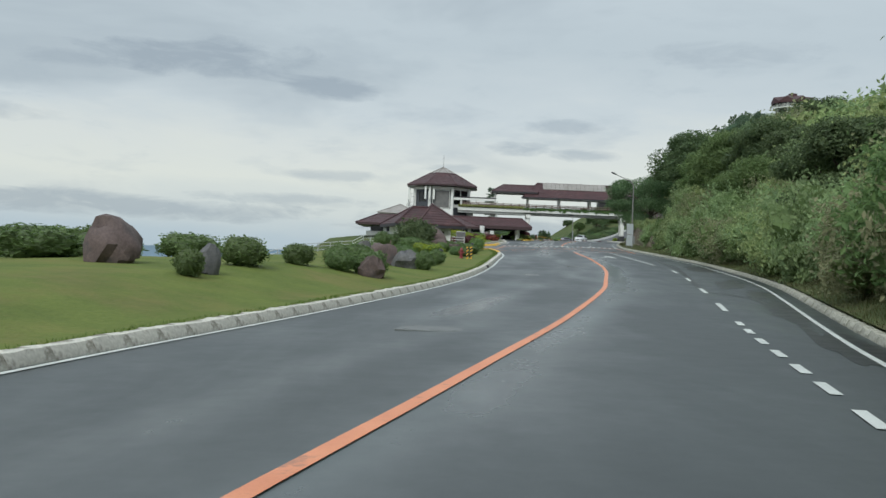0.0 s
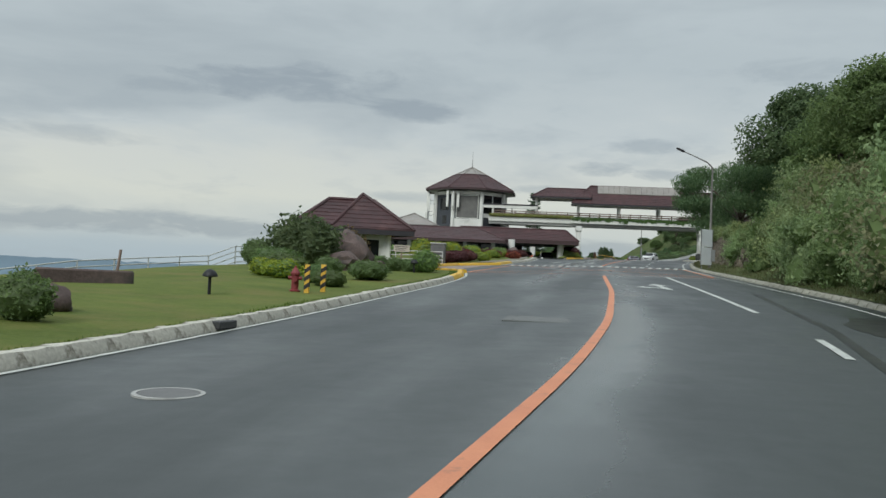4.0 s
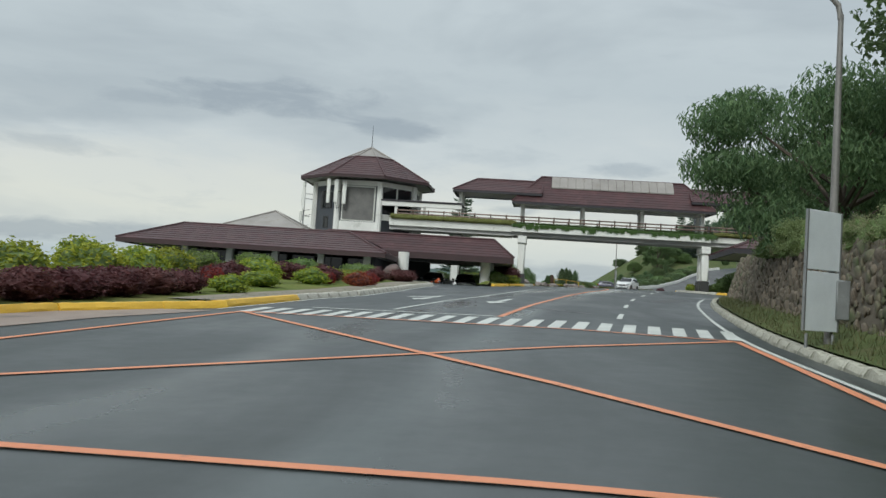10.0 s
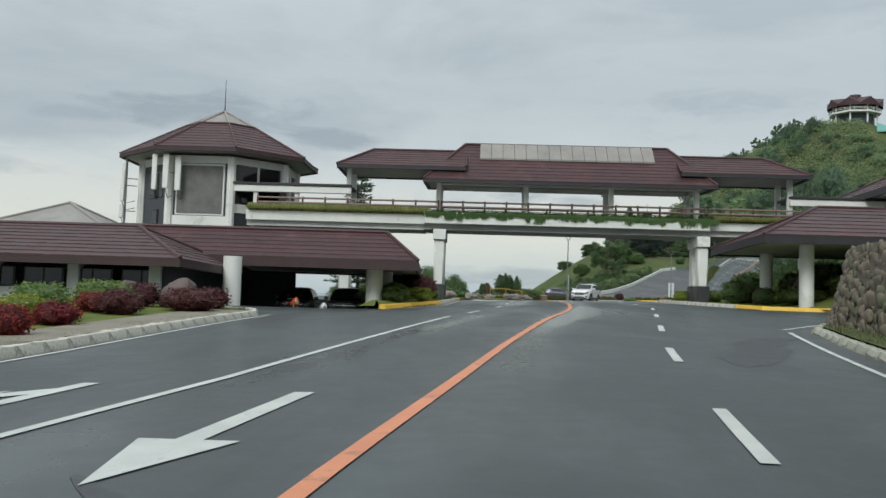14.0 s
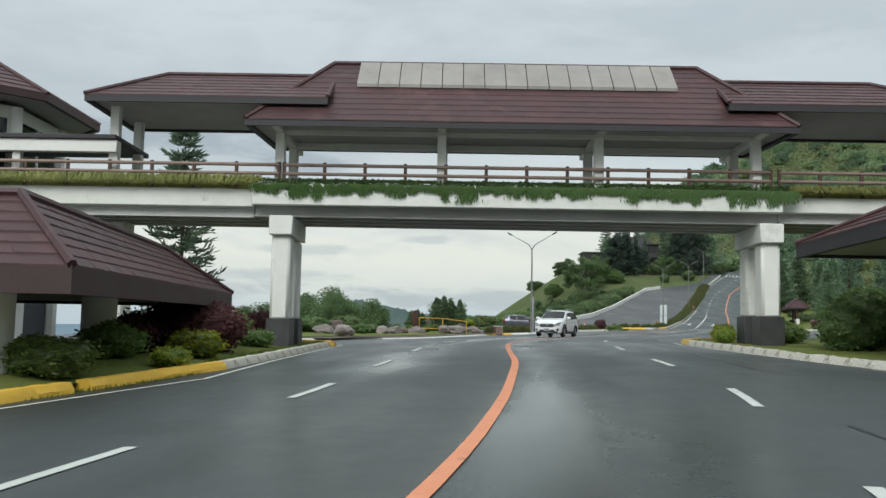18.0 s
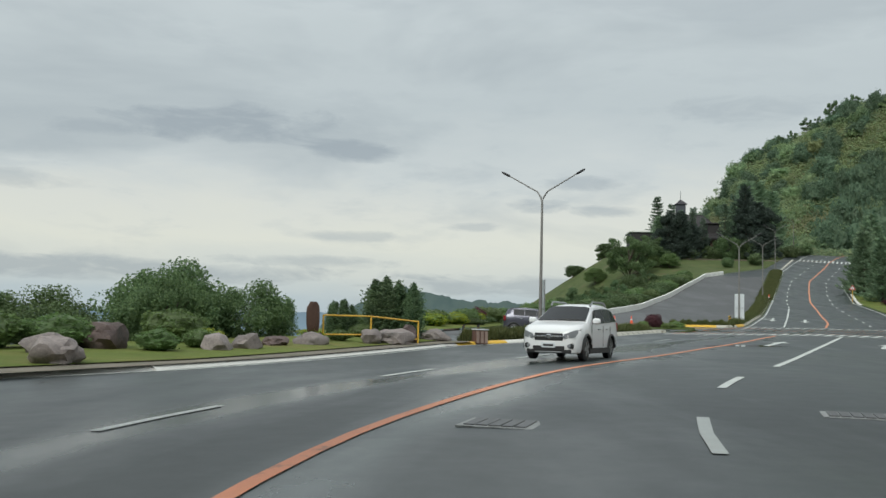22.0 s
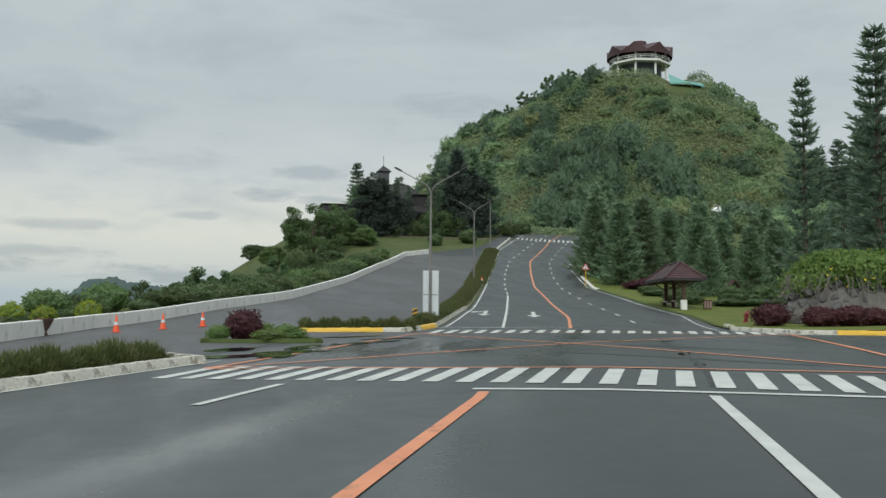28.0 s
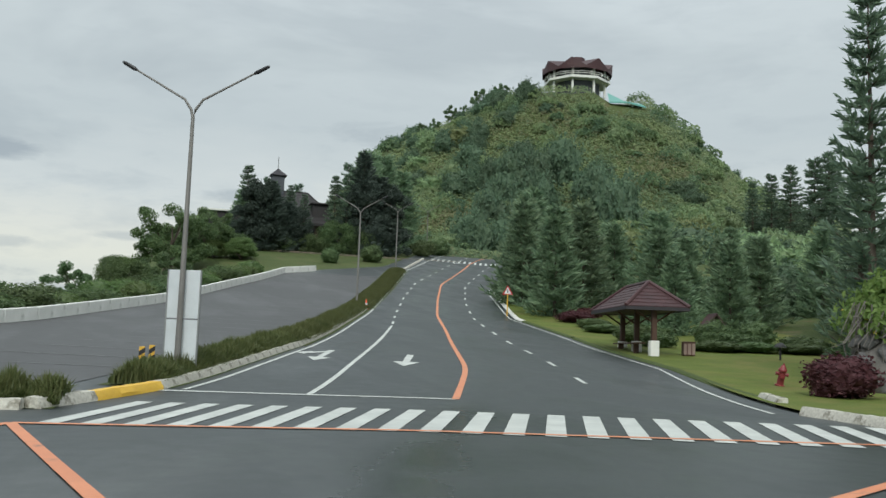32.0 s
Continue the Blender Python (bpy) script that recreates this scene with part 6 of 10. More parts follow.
def build_hilltop():
    h = thing("hilltop_building", (155.0, 477.0, 0), "round viewing building with zigzag brown roof on a hill", "building")

    def ring(r, n=8, off=0.2):
        return [(r * math.cos(off + 2 * math.pi * k / n), r * math.sin(off + 2 * math.pi * k / n)) for k in range(n)]

    part("lower_storey", M().prism(ring(6.5), 76.0, 88.4), SLATE, h)
    part("terrace", M().prism(ring(9.6), 88.0, 88.7), WHITE_DIRTY, h, "white round terrace")
    for k in range(16):
        a = 2 * math.pi * k / 16
        part("rail_post", M().box(9.3 * math.cos(a) - 0.06, 9.3 * math.cos(a) + 0.06, 9.3 * math.sin(a) - 0.06, 9.3 * math.sin(a) + 0.06, 88.7, 89.8), WHITE, h)
    for z in (89.2, 89.75):
        part("rail", M().tube([(9.3 * math.cos(a), 9.3 * math.sin(a), z) for a in [2 * math.pi * k / 24 for k in range(25)]], 0.09, 6), WHITE, h)
    for k in range(8):
        x, y = ring(8.0)[k]
        part("column", M().tube([(x, y, 84.0), (x, y, 92.0)], 0.35, 8), WHITE, h)
    part("upper_storey", M().prism(ring(6.0), 88.7, 91.8), SLATE, h)
    # folded roof: high corners, low valleys
    m, n = M(), 16
    rim = [(10.2 * math.cos(0.2 + 2 * math.pi * k / n), 10.2 * math.sin(0.2 + 2 * math.pi * k / n), 93.6 if k % 2 == 0 else 91.2) for k in range(n)]
    low = [(x * 0.99, y * 0.99, z - (3.2 if k % 2 == 0 else 0.7)) for k, (x, y, z) in enumerate(rim)]
    m.add(rim + [(0, 0, 95.2)], [(k, (k + 1) % n, n) for k in range(n)])
    m.add(rim + low, [(n + k, n + (k + 1) % n, (k + 1) % n, k) for k in range(n)])
    part("folded_roof", m, ROOF, h, "folded dark brown roof with pointed gables")
    part("cupola", M().prism(ring(2.2), 94.2, 96.0), ROOF, h)
    part("green_tarpaulin", M().add([(x - 155.0, y - 477.0, float(land(np.array([x]), np.array([y]))[0]) + 0.9) for x, y in TARP] + [(x - 155.0, y - 477.0, float(land(np.array([x]), np.array([y]))[0]) + 0.5) for x, y in TARP],
                                      [(0, 1, 4, 5), (1, 2, 3, 4), (0, 6, 7, 1), (1, 7, 8, 2)]), surf("green_sheet", (0.10, 0.30, 0.26), (0.16, 0.38, 0.33), 0.3, 0.6, 0.1, 2.0), h, "faded green sheet on the slope")
    return h


hilltop = build_hilltop()


# ---- dark house on the knoll ----
HOUSE_DARK = surf("dark_shingle", (0.018, 0.017, 0.018), (0.040, 0.036, 0.036), 1.0, 0.7, 0.2)


def build_house():
    h = thing("hillside_house", (62.5, 378.5, -2.0), "dark timber house with steep roof and chimney tower", "house")
    e, t = hip(-10.5, 5.5, -6, 7, -4.6, 0.9, 0.5)
    part("wall", M().rbox(-9.2, 4.4, -5, 6, 16.0, 30.7, 0.05), WOOD_DARK, h)
    tiled_roof(h, e, t, 30.5, 36.0, 10, tile=0.7, mat=HOUSE_DARK)
    fascia(h, e, 30.2, 30.5, HOUSE_DARK)
    part("chimney", M().rbox(-4.75, -2.85, -0.4, 1.4, 33.0, 38.4, 0.08), SLATE, h, "grey chimney tower")
    part("chimney_cap", M().add([(-5.1, -0.75, 38.3), (-2.5, -0.75, 38.3), (-2.5, 1.75, 38.3), (-5.1, 1.75, 38.3), (-3.8, 0.5, 39.5)], [(3, 2, 1, 0), (0, 1, 4), (1, 2, 4), (2, 3, 4), (3, 0, 4)]), ROOF_DARK, h)
    part("lightning_rod", M().tube([(-3.8, 0.5, 39.3), (-3.8, 0.5, 41.3)], 0.06, 6), STEEL, h)
    part("dormer", M().prism([(1.0, -4.6), (3.4, -4.6), (3.4, 0.0), (1.0, 0.0)], 31.0, 33.6), HOUSE_DARK, h)
    part("dormer_roof", M().rbox(0.7, 3.7, -5.0, 0.3, 33.6, 33.85, 0.05), HOUSE_DARK, h)
    part("annex", M().rbox(-15.0, -9.2, -4.0, 4.0, 20.0, 31.6, 0.05), HOUSE_DARK, h)
    part("annex_roof", M().rbox(-15.4, -9.0, -4.4, 4.4, 31.6, 31.9, 0.04), WHITE_DIRTY, h)
    for x in (-2.4, -0.2, 2.0):
        part("window", M().box(x, x + 1.6, -5.08, -5.0, 28.2, 29.8), GLASS_DARK, h)
    part("porch", M().rbox(4.4, 16.0, -6.0, -2.0, 29.4, 29.8, 0.04), WHITE_DIRTY, h)
    part("terrace_wall", M().rbox(-12.0, 22.0, -14.0, -13.4, 17.5, 25.4, 0.05), STONE_WALL, h, "dark stone terrace wall")
    return h


house = build_house()


# ---- where things stand ----
from mathutils.bvhtree import BVHTree

STAND = []
for o in list(scene.objects):
    if o.type == "MESH" and o.parent is None and (o.name.split(".")[0] in ("ground", "road", "parking_lot", "side_drive", "verge_right") or o.name.startswith("lawn")):
        STAND.append(BVHTree.FromPolygons([tuple(v.co) for v in o.data.vertices], [tuple(p.vertices) for p in o.data.polygons]))


def floor_z(x, y):
    hits = [t.ray_cast(Vector((x, y, 300)), Vector((0, 0, -1)))[0] for t in STAND]
    return max(h.z for h in hits if h is not None)


# ---- shrubs ----
def unit_bushes(name, mat, n, leaf, k, ragged=0.06, core=None):
    return [bush_mesh(name, (1, 1, 1), n, leaf, mat, 3.1 * i + 1, ragged, core) for i in range(k)]


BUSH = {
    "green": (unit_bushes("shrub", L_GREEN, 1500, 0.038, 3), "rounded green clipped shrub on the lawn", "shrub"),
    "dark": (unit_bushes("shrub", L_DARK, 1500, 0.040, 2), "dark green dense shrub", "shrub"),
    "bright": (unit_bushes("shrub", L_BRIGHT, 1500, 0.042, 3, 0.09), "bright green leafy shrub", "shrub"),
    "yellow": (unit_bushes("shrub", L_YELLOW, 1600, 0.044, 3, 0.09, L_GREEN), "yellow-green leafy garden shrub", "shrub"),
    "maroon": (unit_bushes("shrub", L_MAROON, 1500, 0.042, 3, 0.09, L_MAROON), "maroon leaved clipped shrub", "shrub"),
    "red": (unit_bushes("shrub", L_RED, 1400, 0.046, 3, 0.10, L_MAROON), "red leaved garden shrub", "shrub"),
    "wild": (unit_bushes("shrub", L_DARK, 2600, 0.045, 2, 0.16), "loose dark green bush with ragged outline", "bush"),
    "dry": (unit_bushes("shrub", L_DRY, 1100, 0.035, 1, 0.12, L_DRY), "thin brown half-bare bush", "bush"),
}
PLANT_RANDOM = random.Random(11)


def put_bush(kind, x, y, w, h, d=None, group="", label=""):
    meshes, text, cat = BUSH[kind]
    o = new("shrub", PLANT_RANDOM.choice(meshes))
    o.matrix_basis = pose(x, y, floor_z(x, y) - 0.06 * h, 0, 0, PLANT_RANDOM.uniform(0, 360)) @ Matrix.Diagonal((w, d or w * PLANT_RANDOM.uniform(0.85, 1.1), h, 1))
    return tagged(o, label or text, cat, group)


def rows_of(kind, rows, group):
    for x, y, w, h in rows:
        put_bush(kind, x, y, w, h, group=group)


lawn_g, bed_g, view_g = "shrubs on the left lawn", "shrubs in the roadside bed", "shrubs on the viewing lawn"
rows_of("green", [(-14.6, 30.5, 3.0, 1.2), (-22.5, 42, 4.5, 1.8), (-18, 44, 4.0, 1.8), (-14.5, 47, 3.4, 1.4), (-7.6, 24.6, 0.95, 0.8), (-7.4, 29.6, 1.5, 1.0), (-6.4, 33.4, 1.2, 0.8), (-5.0, 34.6, 1.2, 0.8), (-4.0, 35.2, 1.4, 1.0),
                  (-5.7, 38.9, 1.4, 0.9), (-5.3, 41.3, 1.6, 1.0), (-6.3, 51.6, 1.7, 1.1), (-2.6, 46.4, 1.15, 1.0), (-4.2, 52.2, 1.9, 1.0), (-4.9, 53.8, 1.6, 0.9)], lawn_g)
rows_of("green", [(-2.3, 52.6, 1.1, 0.9), (-0.6, 73.4, 1.7, 0.8), (-0.9, 68.3, 1.1, 0.6), (-1.6, 69.5, 1.0, 0.7), (-4.2, 74.0, 2.0, 0.9), (-5.4, 77.0, 2.2, 1.1), (-2.8, 75.5, 1.4, 0.8),
                  (-7.5, 85.5, 1.4, 1.2), (-2.6, 85.3, 1.3, 0.8), (-1.7, 85.2, 1.2, 0.75), (-0.9, 85.0, 1.1, 0.7), (-4.8, 83.7, 1.5, 0.85), (-8.4, 83.4, 1.7, 1.4)], lawn_g)
rows_of("wild", [(-5.3, 81.0, 3.4, 2.6)], lawn_g)
rows_of("dry", [(-4.3, 86.3, 1.9, 2.1)], lawn_g)
rows_of("bright", [(-0.1, 84.9, 1.3, 1.2)], lawn_g)
rows_of("yellow", [(-3.3, 71.0, 1.4, 0.7), (-4.4, 72.2, 1.2, 0.7)], lawn_g)
rows_of("red", [(-3.4, 93.4, 0.9, 0.35), (-2.6, 93.8, 0.9, 0.35), (-4.2, 93.0, 0.8, 0.35)], lawn_g)
# bed in front of the long building
rows_of("yellow", [(-3.2, 107.6, 2.2, 1.5), (-2.9, 111.6, 2.3, 1.45), (-2.2, 113.6, 2.0, 1.4), (-2.6, 117.2, 2.2, 1.4), (-4.6, 114.6, 2.4, 1.5), (0.3, 115.4, 1.3, 0.65), (-0.4, 121.2, 1.6, 0.65), (-0.6, 134.2, 1.6, 0.8), (0.2, 127.6, 1.6, 0.8), (0.5, 135.6, 1.3, 0.7), (-1.6, 125.0, 2.0, 1.1)], bed_g)
rows_of("maroon", [(-2.4, 104.7, 1.7, 0.9), (-1.9, 106.3, 1.8, 0.9), (-1.6, 108.1, 1.9, 0.9), (-1.3, 109.9, 1.9, 0.9), (-0.9, 111.8, 1.9, 0.85), (-0.7, 113.7, 1.6, 0.8), (-1.6, 119.4, 1.7, 0.8), (-2.2, 122.9, 1.9, 0.9), (-1.9, 130.9, 2.2, 0.95), (2.1, 143.9, 1.8, 0.8), (0.0, 145.0, 1.5, 0.85), (2.0, 146.6, 1.4, 0.8), (-0.2, 131.7, 2.0, 0.9), (1.1, 140.3, 1.4, 0.8)], bed_g)
rows_of("red", [(2.2, 128.9, 1.3, 0.75), (0.6, 129.3, 0.8, 0.6), (2.3, 131.4, 0.8, 0.7), (0.3, 140.9, 1.5, 0.65), (-1.2, 117.8, 1.0, 0.8), (1.6, 135.0, 1.1, 0.6)], bed_g)
rows_of("bright", [(0.0, 141.9, 1.9, 1.0), (-0.7, 132.8, 1.4, 0.9), (0.3, 136.8, 1.6, 1.0), (-2.8, 137.5, 2.2, 1.1), (-4.5, 134.0, 2.4, 1.2), (-5.5, 128.0, 2.6, 1.2), (-8.5, 126.0, 3.0, 1.4)], bed_g)
# pier island
rows_of("bright", [(7.7, 159.4, 1.7, 0.8), (6.4, 161.5, 1.9, 0.9), (8.7, 173.4, 1.4, 0.6), (8.6, 178.9, 1.4, 0.65), (7.2, 173.2, 1.8, 1.0), (6.5, 177.5, 2.2, 1.2), (7.6, 169.8, 1.3, 0.8), (7.2, 164.0, 1.6, 0.9)], "shrubs on the pier island")
rows_of("maroon", [(8.0, 168.9, 2.7, 1.55), (6.4, 170.6, 1.8, 1.5), (6.6, 167.0, 1.6, 1.3), (7.4, 181.0, 1.7, 1.1)], "shrubs on the pier island")
rows_of("yellow", [(8.5, 166.6, 1.7, 0.75), (8.9, 163.2, 1.0, 0.5)], "shrubs on the pier island")
# bridge pier island on the hill side
rows_of("green", [(27.9, 171.4, 2.0, 1.5), (29.0, 173.2, 2.6, 2.0), (31.2, 170.0, 2.4, 1.6), (33.4, 172.0, 3.0, 2.0), (28.6, 167.6, 1.5, 1.0), (35.5, 174.5, 3.0, 2.2), (30.6, 176.4, 2.6, 2.0), (33.5, 178.0, 2.8, 2.0)], "shrubs by the bridge pier")
rows_of("bright", [(29.6, 164.8, 2.6, 0.9), (32.0, 163.8, 2.6, 0.9), (34.3, 163.4, 2.4, 1.0), (28.0, 177.4, 1.6, 0.8)], "shrubs by the bridge pier")
rows_of("yellow", [(25.9, 178.4, 0.9, 0.75), (25.7, 177.6, 0.8, 0.6), (34.5, 166.0, 2.0, 1.0), (36.8, 161.8, 2.4, 1.0), (32.8, 161.6, 1.8, 0.7)], "shrubs by the bridge pier")
# viewing lawn
rows_of("green", [(9.8, 198.2, 1.2, 0.65), (10.3, 200.4, 1.1, 0.6), (13.4, 208.0, 0.9, 0.45), (8.4, 203.5, 2.2, 1.2), (5.0, 196.5, 3.0, 1.2), (3.0, 192.0, 2.6, 1.2), (13.8, 211.4, 1.2, 0.55), (7.0, 198.0, 2.4, 1.0)], view_g)
rows_of("yellow", [(9.9, 202.6, 1.0, 0.5), (12.6, 206.4, 0.9, 0.5), (15.2, 231, 2.2, 0.8), (16.5, 236, 2.2, 0.8), (17.6, 240.5, 2.0, 0.8), (21.0, 252, 1.4, 1.0), (22.2, 254, 1.2, 1.0), (24.8, 257.5, 1.1, 1.1), (3.5, 188.6, 2.0, 1.0)], view_g)
rows_of("green", [(13.0, 224.5, 1.8, 1.0), (14.0, 228.0, 2.0, 1.0), (17.2, 238.4, 2.2, 1.1), (18.8, 244.0, 2.4, 1.2), (15.4, 233.6, 2.0, 1.0), (19.8, 248.0, 2.2, 1.1), (12.2, 219.5, 1.7, 0.9), (22.6, 260.0, 2.4, 1.4), (24.8, 264.0, 2.6, 1.6)], view_g)
rows_of("maroon", [(13.6, 226.2, 1.2, 0.9), (17.9, 242.4, 1.4, 1.1), (31.7, 246.8, 1.5, 1.15)], view_g)
rows_of("bright", [(33.2, 245.6, 1.5, 0.6), (32.4, 248.8, 1.2, 0.6), (30.8, 246.0, 0.8, 0.6), (32.6, 244.6, 1.2, 0.5), (41.3, 261.0, 1.0, 0.5)], "plants on the small island")
# park side
rows_of("maroon", [(60.2, 257.3, 1.9, 1.3), (62.4, 255.9, 2.0, 1.1), (64.0, 255.6, 2.0, 1.15), (65.4, 255.5, 1.8, 1.0), (71.0, 298.0, 3.0, 0.9), (73.5, 301.5, 2.6, 0.9)], "shrubs in the park")
rows_of("bright", [(67.0, 255.4, 2.0, 1.0), (68.8, 255.5, 2.0, 1.1), (70.6, 255.7, 2.0, 1.0)], "shrubs in the park")
rows_of("dark", [(69.2, 277.2, 2.6, 0.62), (71.4, 277.0, 2.6, 0.60), (73.6, 276.0, 2.6, 0.62), (75.6, 274.6, 2.4, 0.6), (67.2, 279.6, 2.2, 0.8), (71.4, 280.6, 2.4, 1.5), (75.0, 281.8, 2.6, 1.4), (67.4, 282.6, 2.2, 1.1), (69.0, 284.0, 2.6, 0.7), (71.0, 287.0, 2.6, 0.7), (68.8, 289.0, 2.6, 0.6), (72.0, 279.5, 3.0, 0.9), (74.5, 277.0, 3.0, 0.9), (70.0, 293.0, 2.4, 0.7), (76.5, 274.0, 3.2, 1.2), (79.0, 271.0, 3.2, 1.6)], "shrubs in the park")
rows_of("dark", [(62.5, 352.0, 2.6, 2.0), (69.0, 357.0, 3.4, 2.4), (80.5, 372.0, 4.0, 2.6), (85.0, 380.0, 4.5, 2.6)], "shrubs up the road")


# hedge of fine grass-like plants on the medians
def median_grass(name, a, b, width, height, n, label):
    r = np.random.default_rng(int(a[0] * 10))
    t = r.random(n)
    x = a[0] + (b[0] - a[0]) * t
    y = a[1] + (b[1] - a[1]) * t
    d = np.array([b[0] - a[0], b[1] - a[1]])
    d = d / np.linalg.norm(d)
    s = (r.random(n) - 0.5) * width
    x, y = x - d[1] * s, y + d[0] * s
    z = G(x, y) + 0.05
    h = height * (0.7 + 0.5 * r.random(n)) * (0.85 + 0.25 * np.sin(t * 37) * np.sin(t * 13)) * np.sqrt(np.clip(1.05 - (2 * s / width) ** 2, 0.1, 1))
    ang, lean, w = r.random(n) * 6.28, 0.55 * r.random(n) * height, 0.012 + 0.010 * r.random(n)
    dx, dy = np.cos(ang), np.sin(ang)
    p0, p1 = np.stack([x - dy * w, y + dx * w, z], 1), np.stack([x + dy * w, y - dx * w, z], 1)
    m0, m1 = p0 + np.stack([dx * lean * 0.3, dy * lean * 0.3, h * 0.65], 1), p1 + np.stack([dx * lean * 0.3, dy * lean * 0.3, h * 0.65], 1)
    tip = np.stack([x + dx * lean, y + dy * lean, z + h], 1)
    v = np.stack([p0, p1, m1, m0, tip], 1).reshape(-1, 3)
    k = np.arange(n) * 5
    f = np.concatenate([np.stack([k, k + 1, k + 2], 1), np.stack([k, k + 2, k + 3], 1), np.stack([k + 3, k + 2, k + 4], 1)])
    return solid(name, np_mesh(name, [(v, f, 0)], [L_HEDGE]), None, label, "hedge", kind="stuff")


L_HEDGE = leaf_mat("hedge_grass", (0.075, 0.100, 0.034), (0.165, 0.170, 0.068))
for a, b, w, h in (((18.1, 214.2), (23.3, 224.5), 0.95, 0.62), ((25.3, 226.3), (29.3, 234.9), 0.95, 0.62), ((34.4, 254.4), (39.6, 253.7), 1.3, 0.6), ((40.8, 258.0), (46.2, 273.0), 1.3, 0.6), ((46.2, 273.0), (55.6, 302.6), 1.5, 0.6), ((55.6, 302.6), (69.8, 346.0), 2.0, 0.4)):
    L = math.dist(a, b)
    solid("median_bed", ribbon("median_bed_soil", [a, b], w + 0.5, EARTH, "", "").data, None, "narrow planted soil bed of the median", "planting bed", kind="structure")
    median_grass("median_hedge", a, b, w, h, int(L * 1150 * w), "soft dark green hedge of fine-leaved plants on the median")
for o in [o for o in scene.objects if o.name.startswith("median_bed_soil")]:
    bpy.data.objects.remove(o)


# short blades along the mown edges
def grass_blades(name, fn, y0, y1, depth, n, label, height=0.06, mat=None):
    r = np.random.default_rng(int(y0 + 100))
    y = y0 + (y1 - y0) * r.random(n)
    x = np.array([fn(b) for b in y]) - depth * r.random(n) ** 1.5
    z = np.array([floor_z(a, b) for a, b in zip(x, y)])
    a, h = r.random(n) * 6.28, height * (0.5 + r.random(n))
    w = 0.012
    v = np.stack([np.stack([x - np.sin(a) * w, y + np.cos(a) * w, z - 0.01], 1), np.stack([x + np.sin(a) * w, y - np.cos(a) * w, z - 0.01], 1), np.stack([x + np.cos(a) * h * 0.6, y + np.sin(a) * h * 0.6, z + h], 1)], 1).reshape(-1, 3)
    return solid(name, np_mesh(name, [(v, np.arange(3 * n).reshape(-1, 3), 0)], [mat or L_LAWN]), None, label, "grass", kind="stuff")


L_LAWN = leaf_mat("lawn_blades", (0.070, 0.120, 0.018), (0.150, 0.205, 0.040))
grass_blades("lawn_grass", lambda y: float(EDGE_L(y)) - 0.30, 4, 90, 0.5, 9000, "short green grass blades along the kerb", 0.05)
grass_blades("lawn_grass", line([109, 118, 122, 140, 147], [1.3, 2.5, 3.3, 3.6, 3.5]), 110, 147, 0.5, 3500, "short green grass blades along the kerb")
grass_blades("lawn_grass", line([157, 162, 181], [8.4, 9.5, 10.1]), 157, 181, 0.5, 3000, "short green grass blades along the kerb")
grass_blades("verge_grass", lambda y: float(EDGE_R(y)) + 3.0, 0, 139, 2.1, 30000, "long rough grass at the foot of the slope", 0.13, leaf_mat("verge_blades", (0.085, 0.095, 0.038), (0.165, 0.160, 0.075)))

# ---- overgrown slope on the hill side ----
L_SLOPE = leaf_mat("slope_leaf", (0.170, 0.240, 0.112), (0.335, 0.415, 0.190), glow=0.45)
L_SLOPE_PALE = leaf_mat("slope_leaf_pale", (0.215, 0.295, 0.118), (0.400, 0.470, 0.200), glow=0.45)
L_SLOPE_DULL = leaf_mat("slope_leaf_dull", (0.190, 0.208, 0.112), (0.335, 0.340, 0.185), glow=0.45)
SLOPE = [bush_mesh("slope_shrub", (3.6, 3.6, 3.0), 8500, 0.088, m, 5.0 + i, 0.13, core=L_GREEN, lump=0.95) for i, m in enumerate((L_SLOPE, L_SLOPE_PALE, L_SLOPE, L_SLOPE_DULL, L_GREEN))]
SLOPE_FAR = [bush_mesh("slope_shrub", (3.6, 3.6, 3.0), 3600, 0.135, m, 15.0 + i, 0.15, core=L_GREEN, lump=0.95) for i, m in enumerate((L_SLOPE, L_SLOPE_PALE, L_SLOPE_DULL))]
slope_r = random.Random(21)


def slope_z(x, y):
    return float(land(np.array([x]), np.array([y]))[0])


def slope_cover(y0, y1, step, offs, lo, hi, group, skip=()):
    y = y0
    while y < y1:
        for off in offs:
            yy = y + slope_r.uniform(-0.8, 0.8) * step * 0.4
            x = float(TOE_R(yy)) + off + slope_r.uniform(-0.5, 0.7)
            s = slope_r.uniform(lo, hi) * (0.75 if off < 1.0 else 1.0)
            o = new("slope_bush", slope_r.choice(SLOPE if off < 5 else SLOPE_FAR))
            if 84 < yy < 101 and x > 24:
                s *= 0.4
            if 92 < yy < 113 and off < 3:
                s *= 0.55
            o.matrix_basis = pose(x, yy, slope_z(x, yy) - 0.35 * s, 0, 0, slope_r.uniform(0, 360)) @ Matrix.Diagonal((s, s * slope_r.uniform(0.8, 1.15), s * slope_r.uniform(0.8, 1.2), 1))
            tagged(o, "dense green bush on the steep overgrown slope", "bush", group)
        y += step


slope_cover(-14, 101, 3.4, (1.3, 4.0, 7.2), 0.8, 1.25, "bushes on the slope")
slope_cover(-14, 101, 6.5, (10.5, 15.0), 1.2, 1.8, "bushes on the slope")
slope_cover(108, 142, 5.5, (6.5, 10.0), 0.6, 1.0, "bushes above the stone wall")

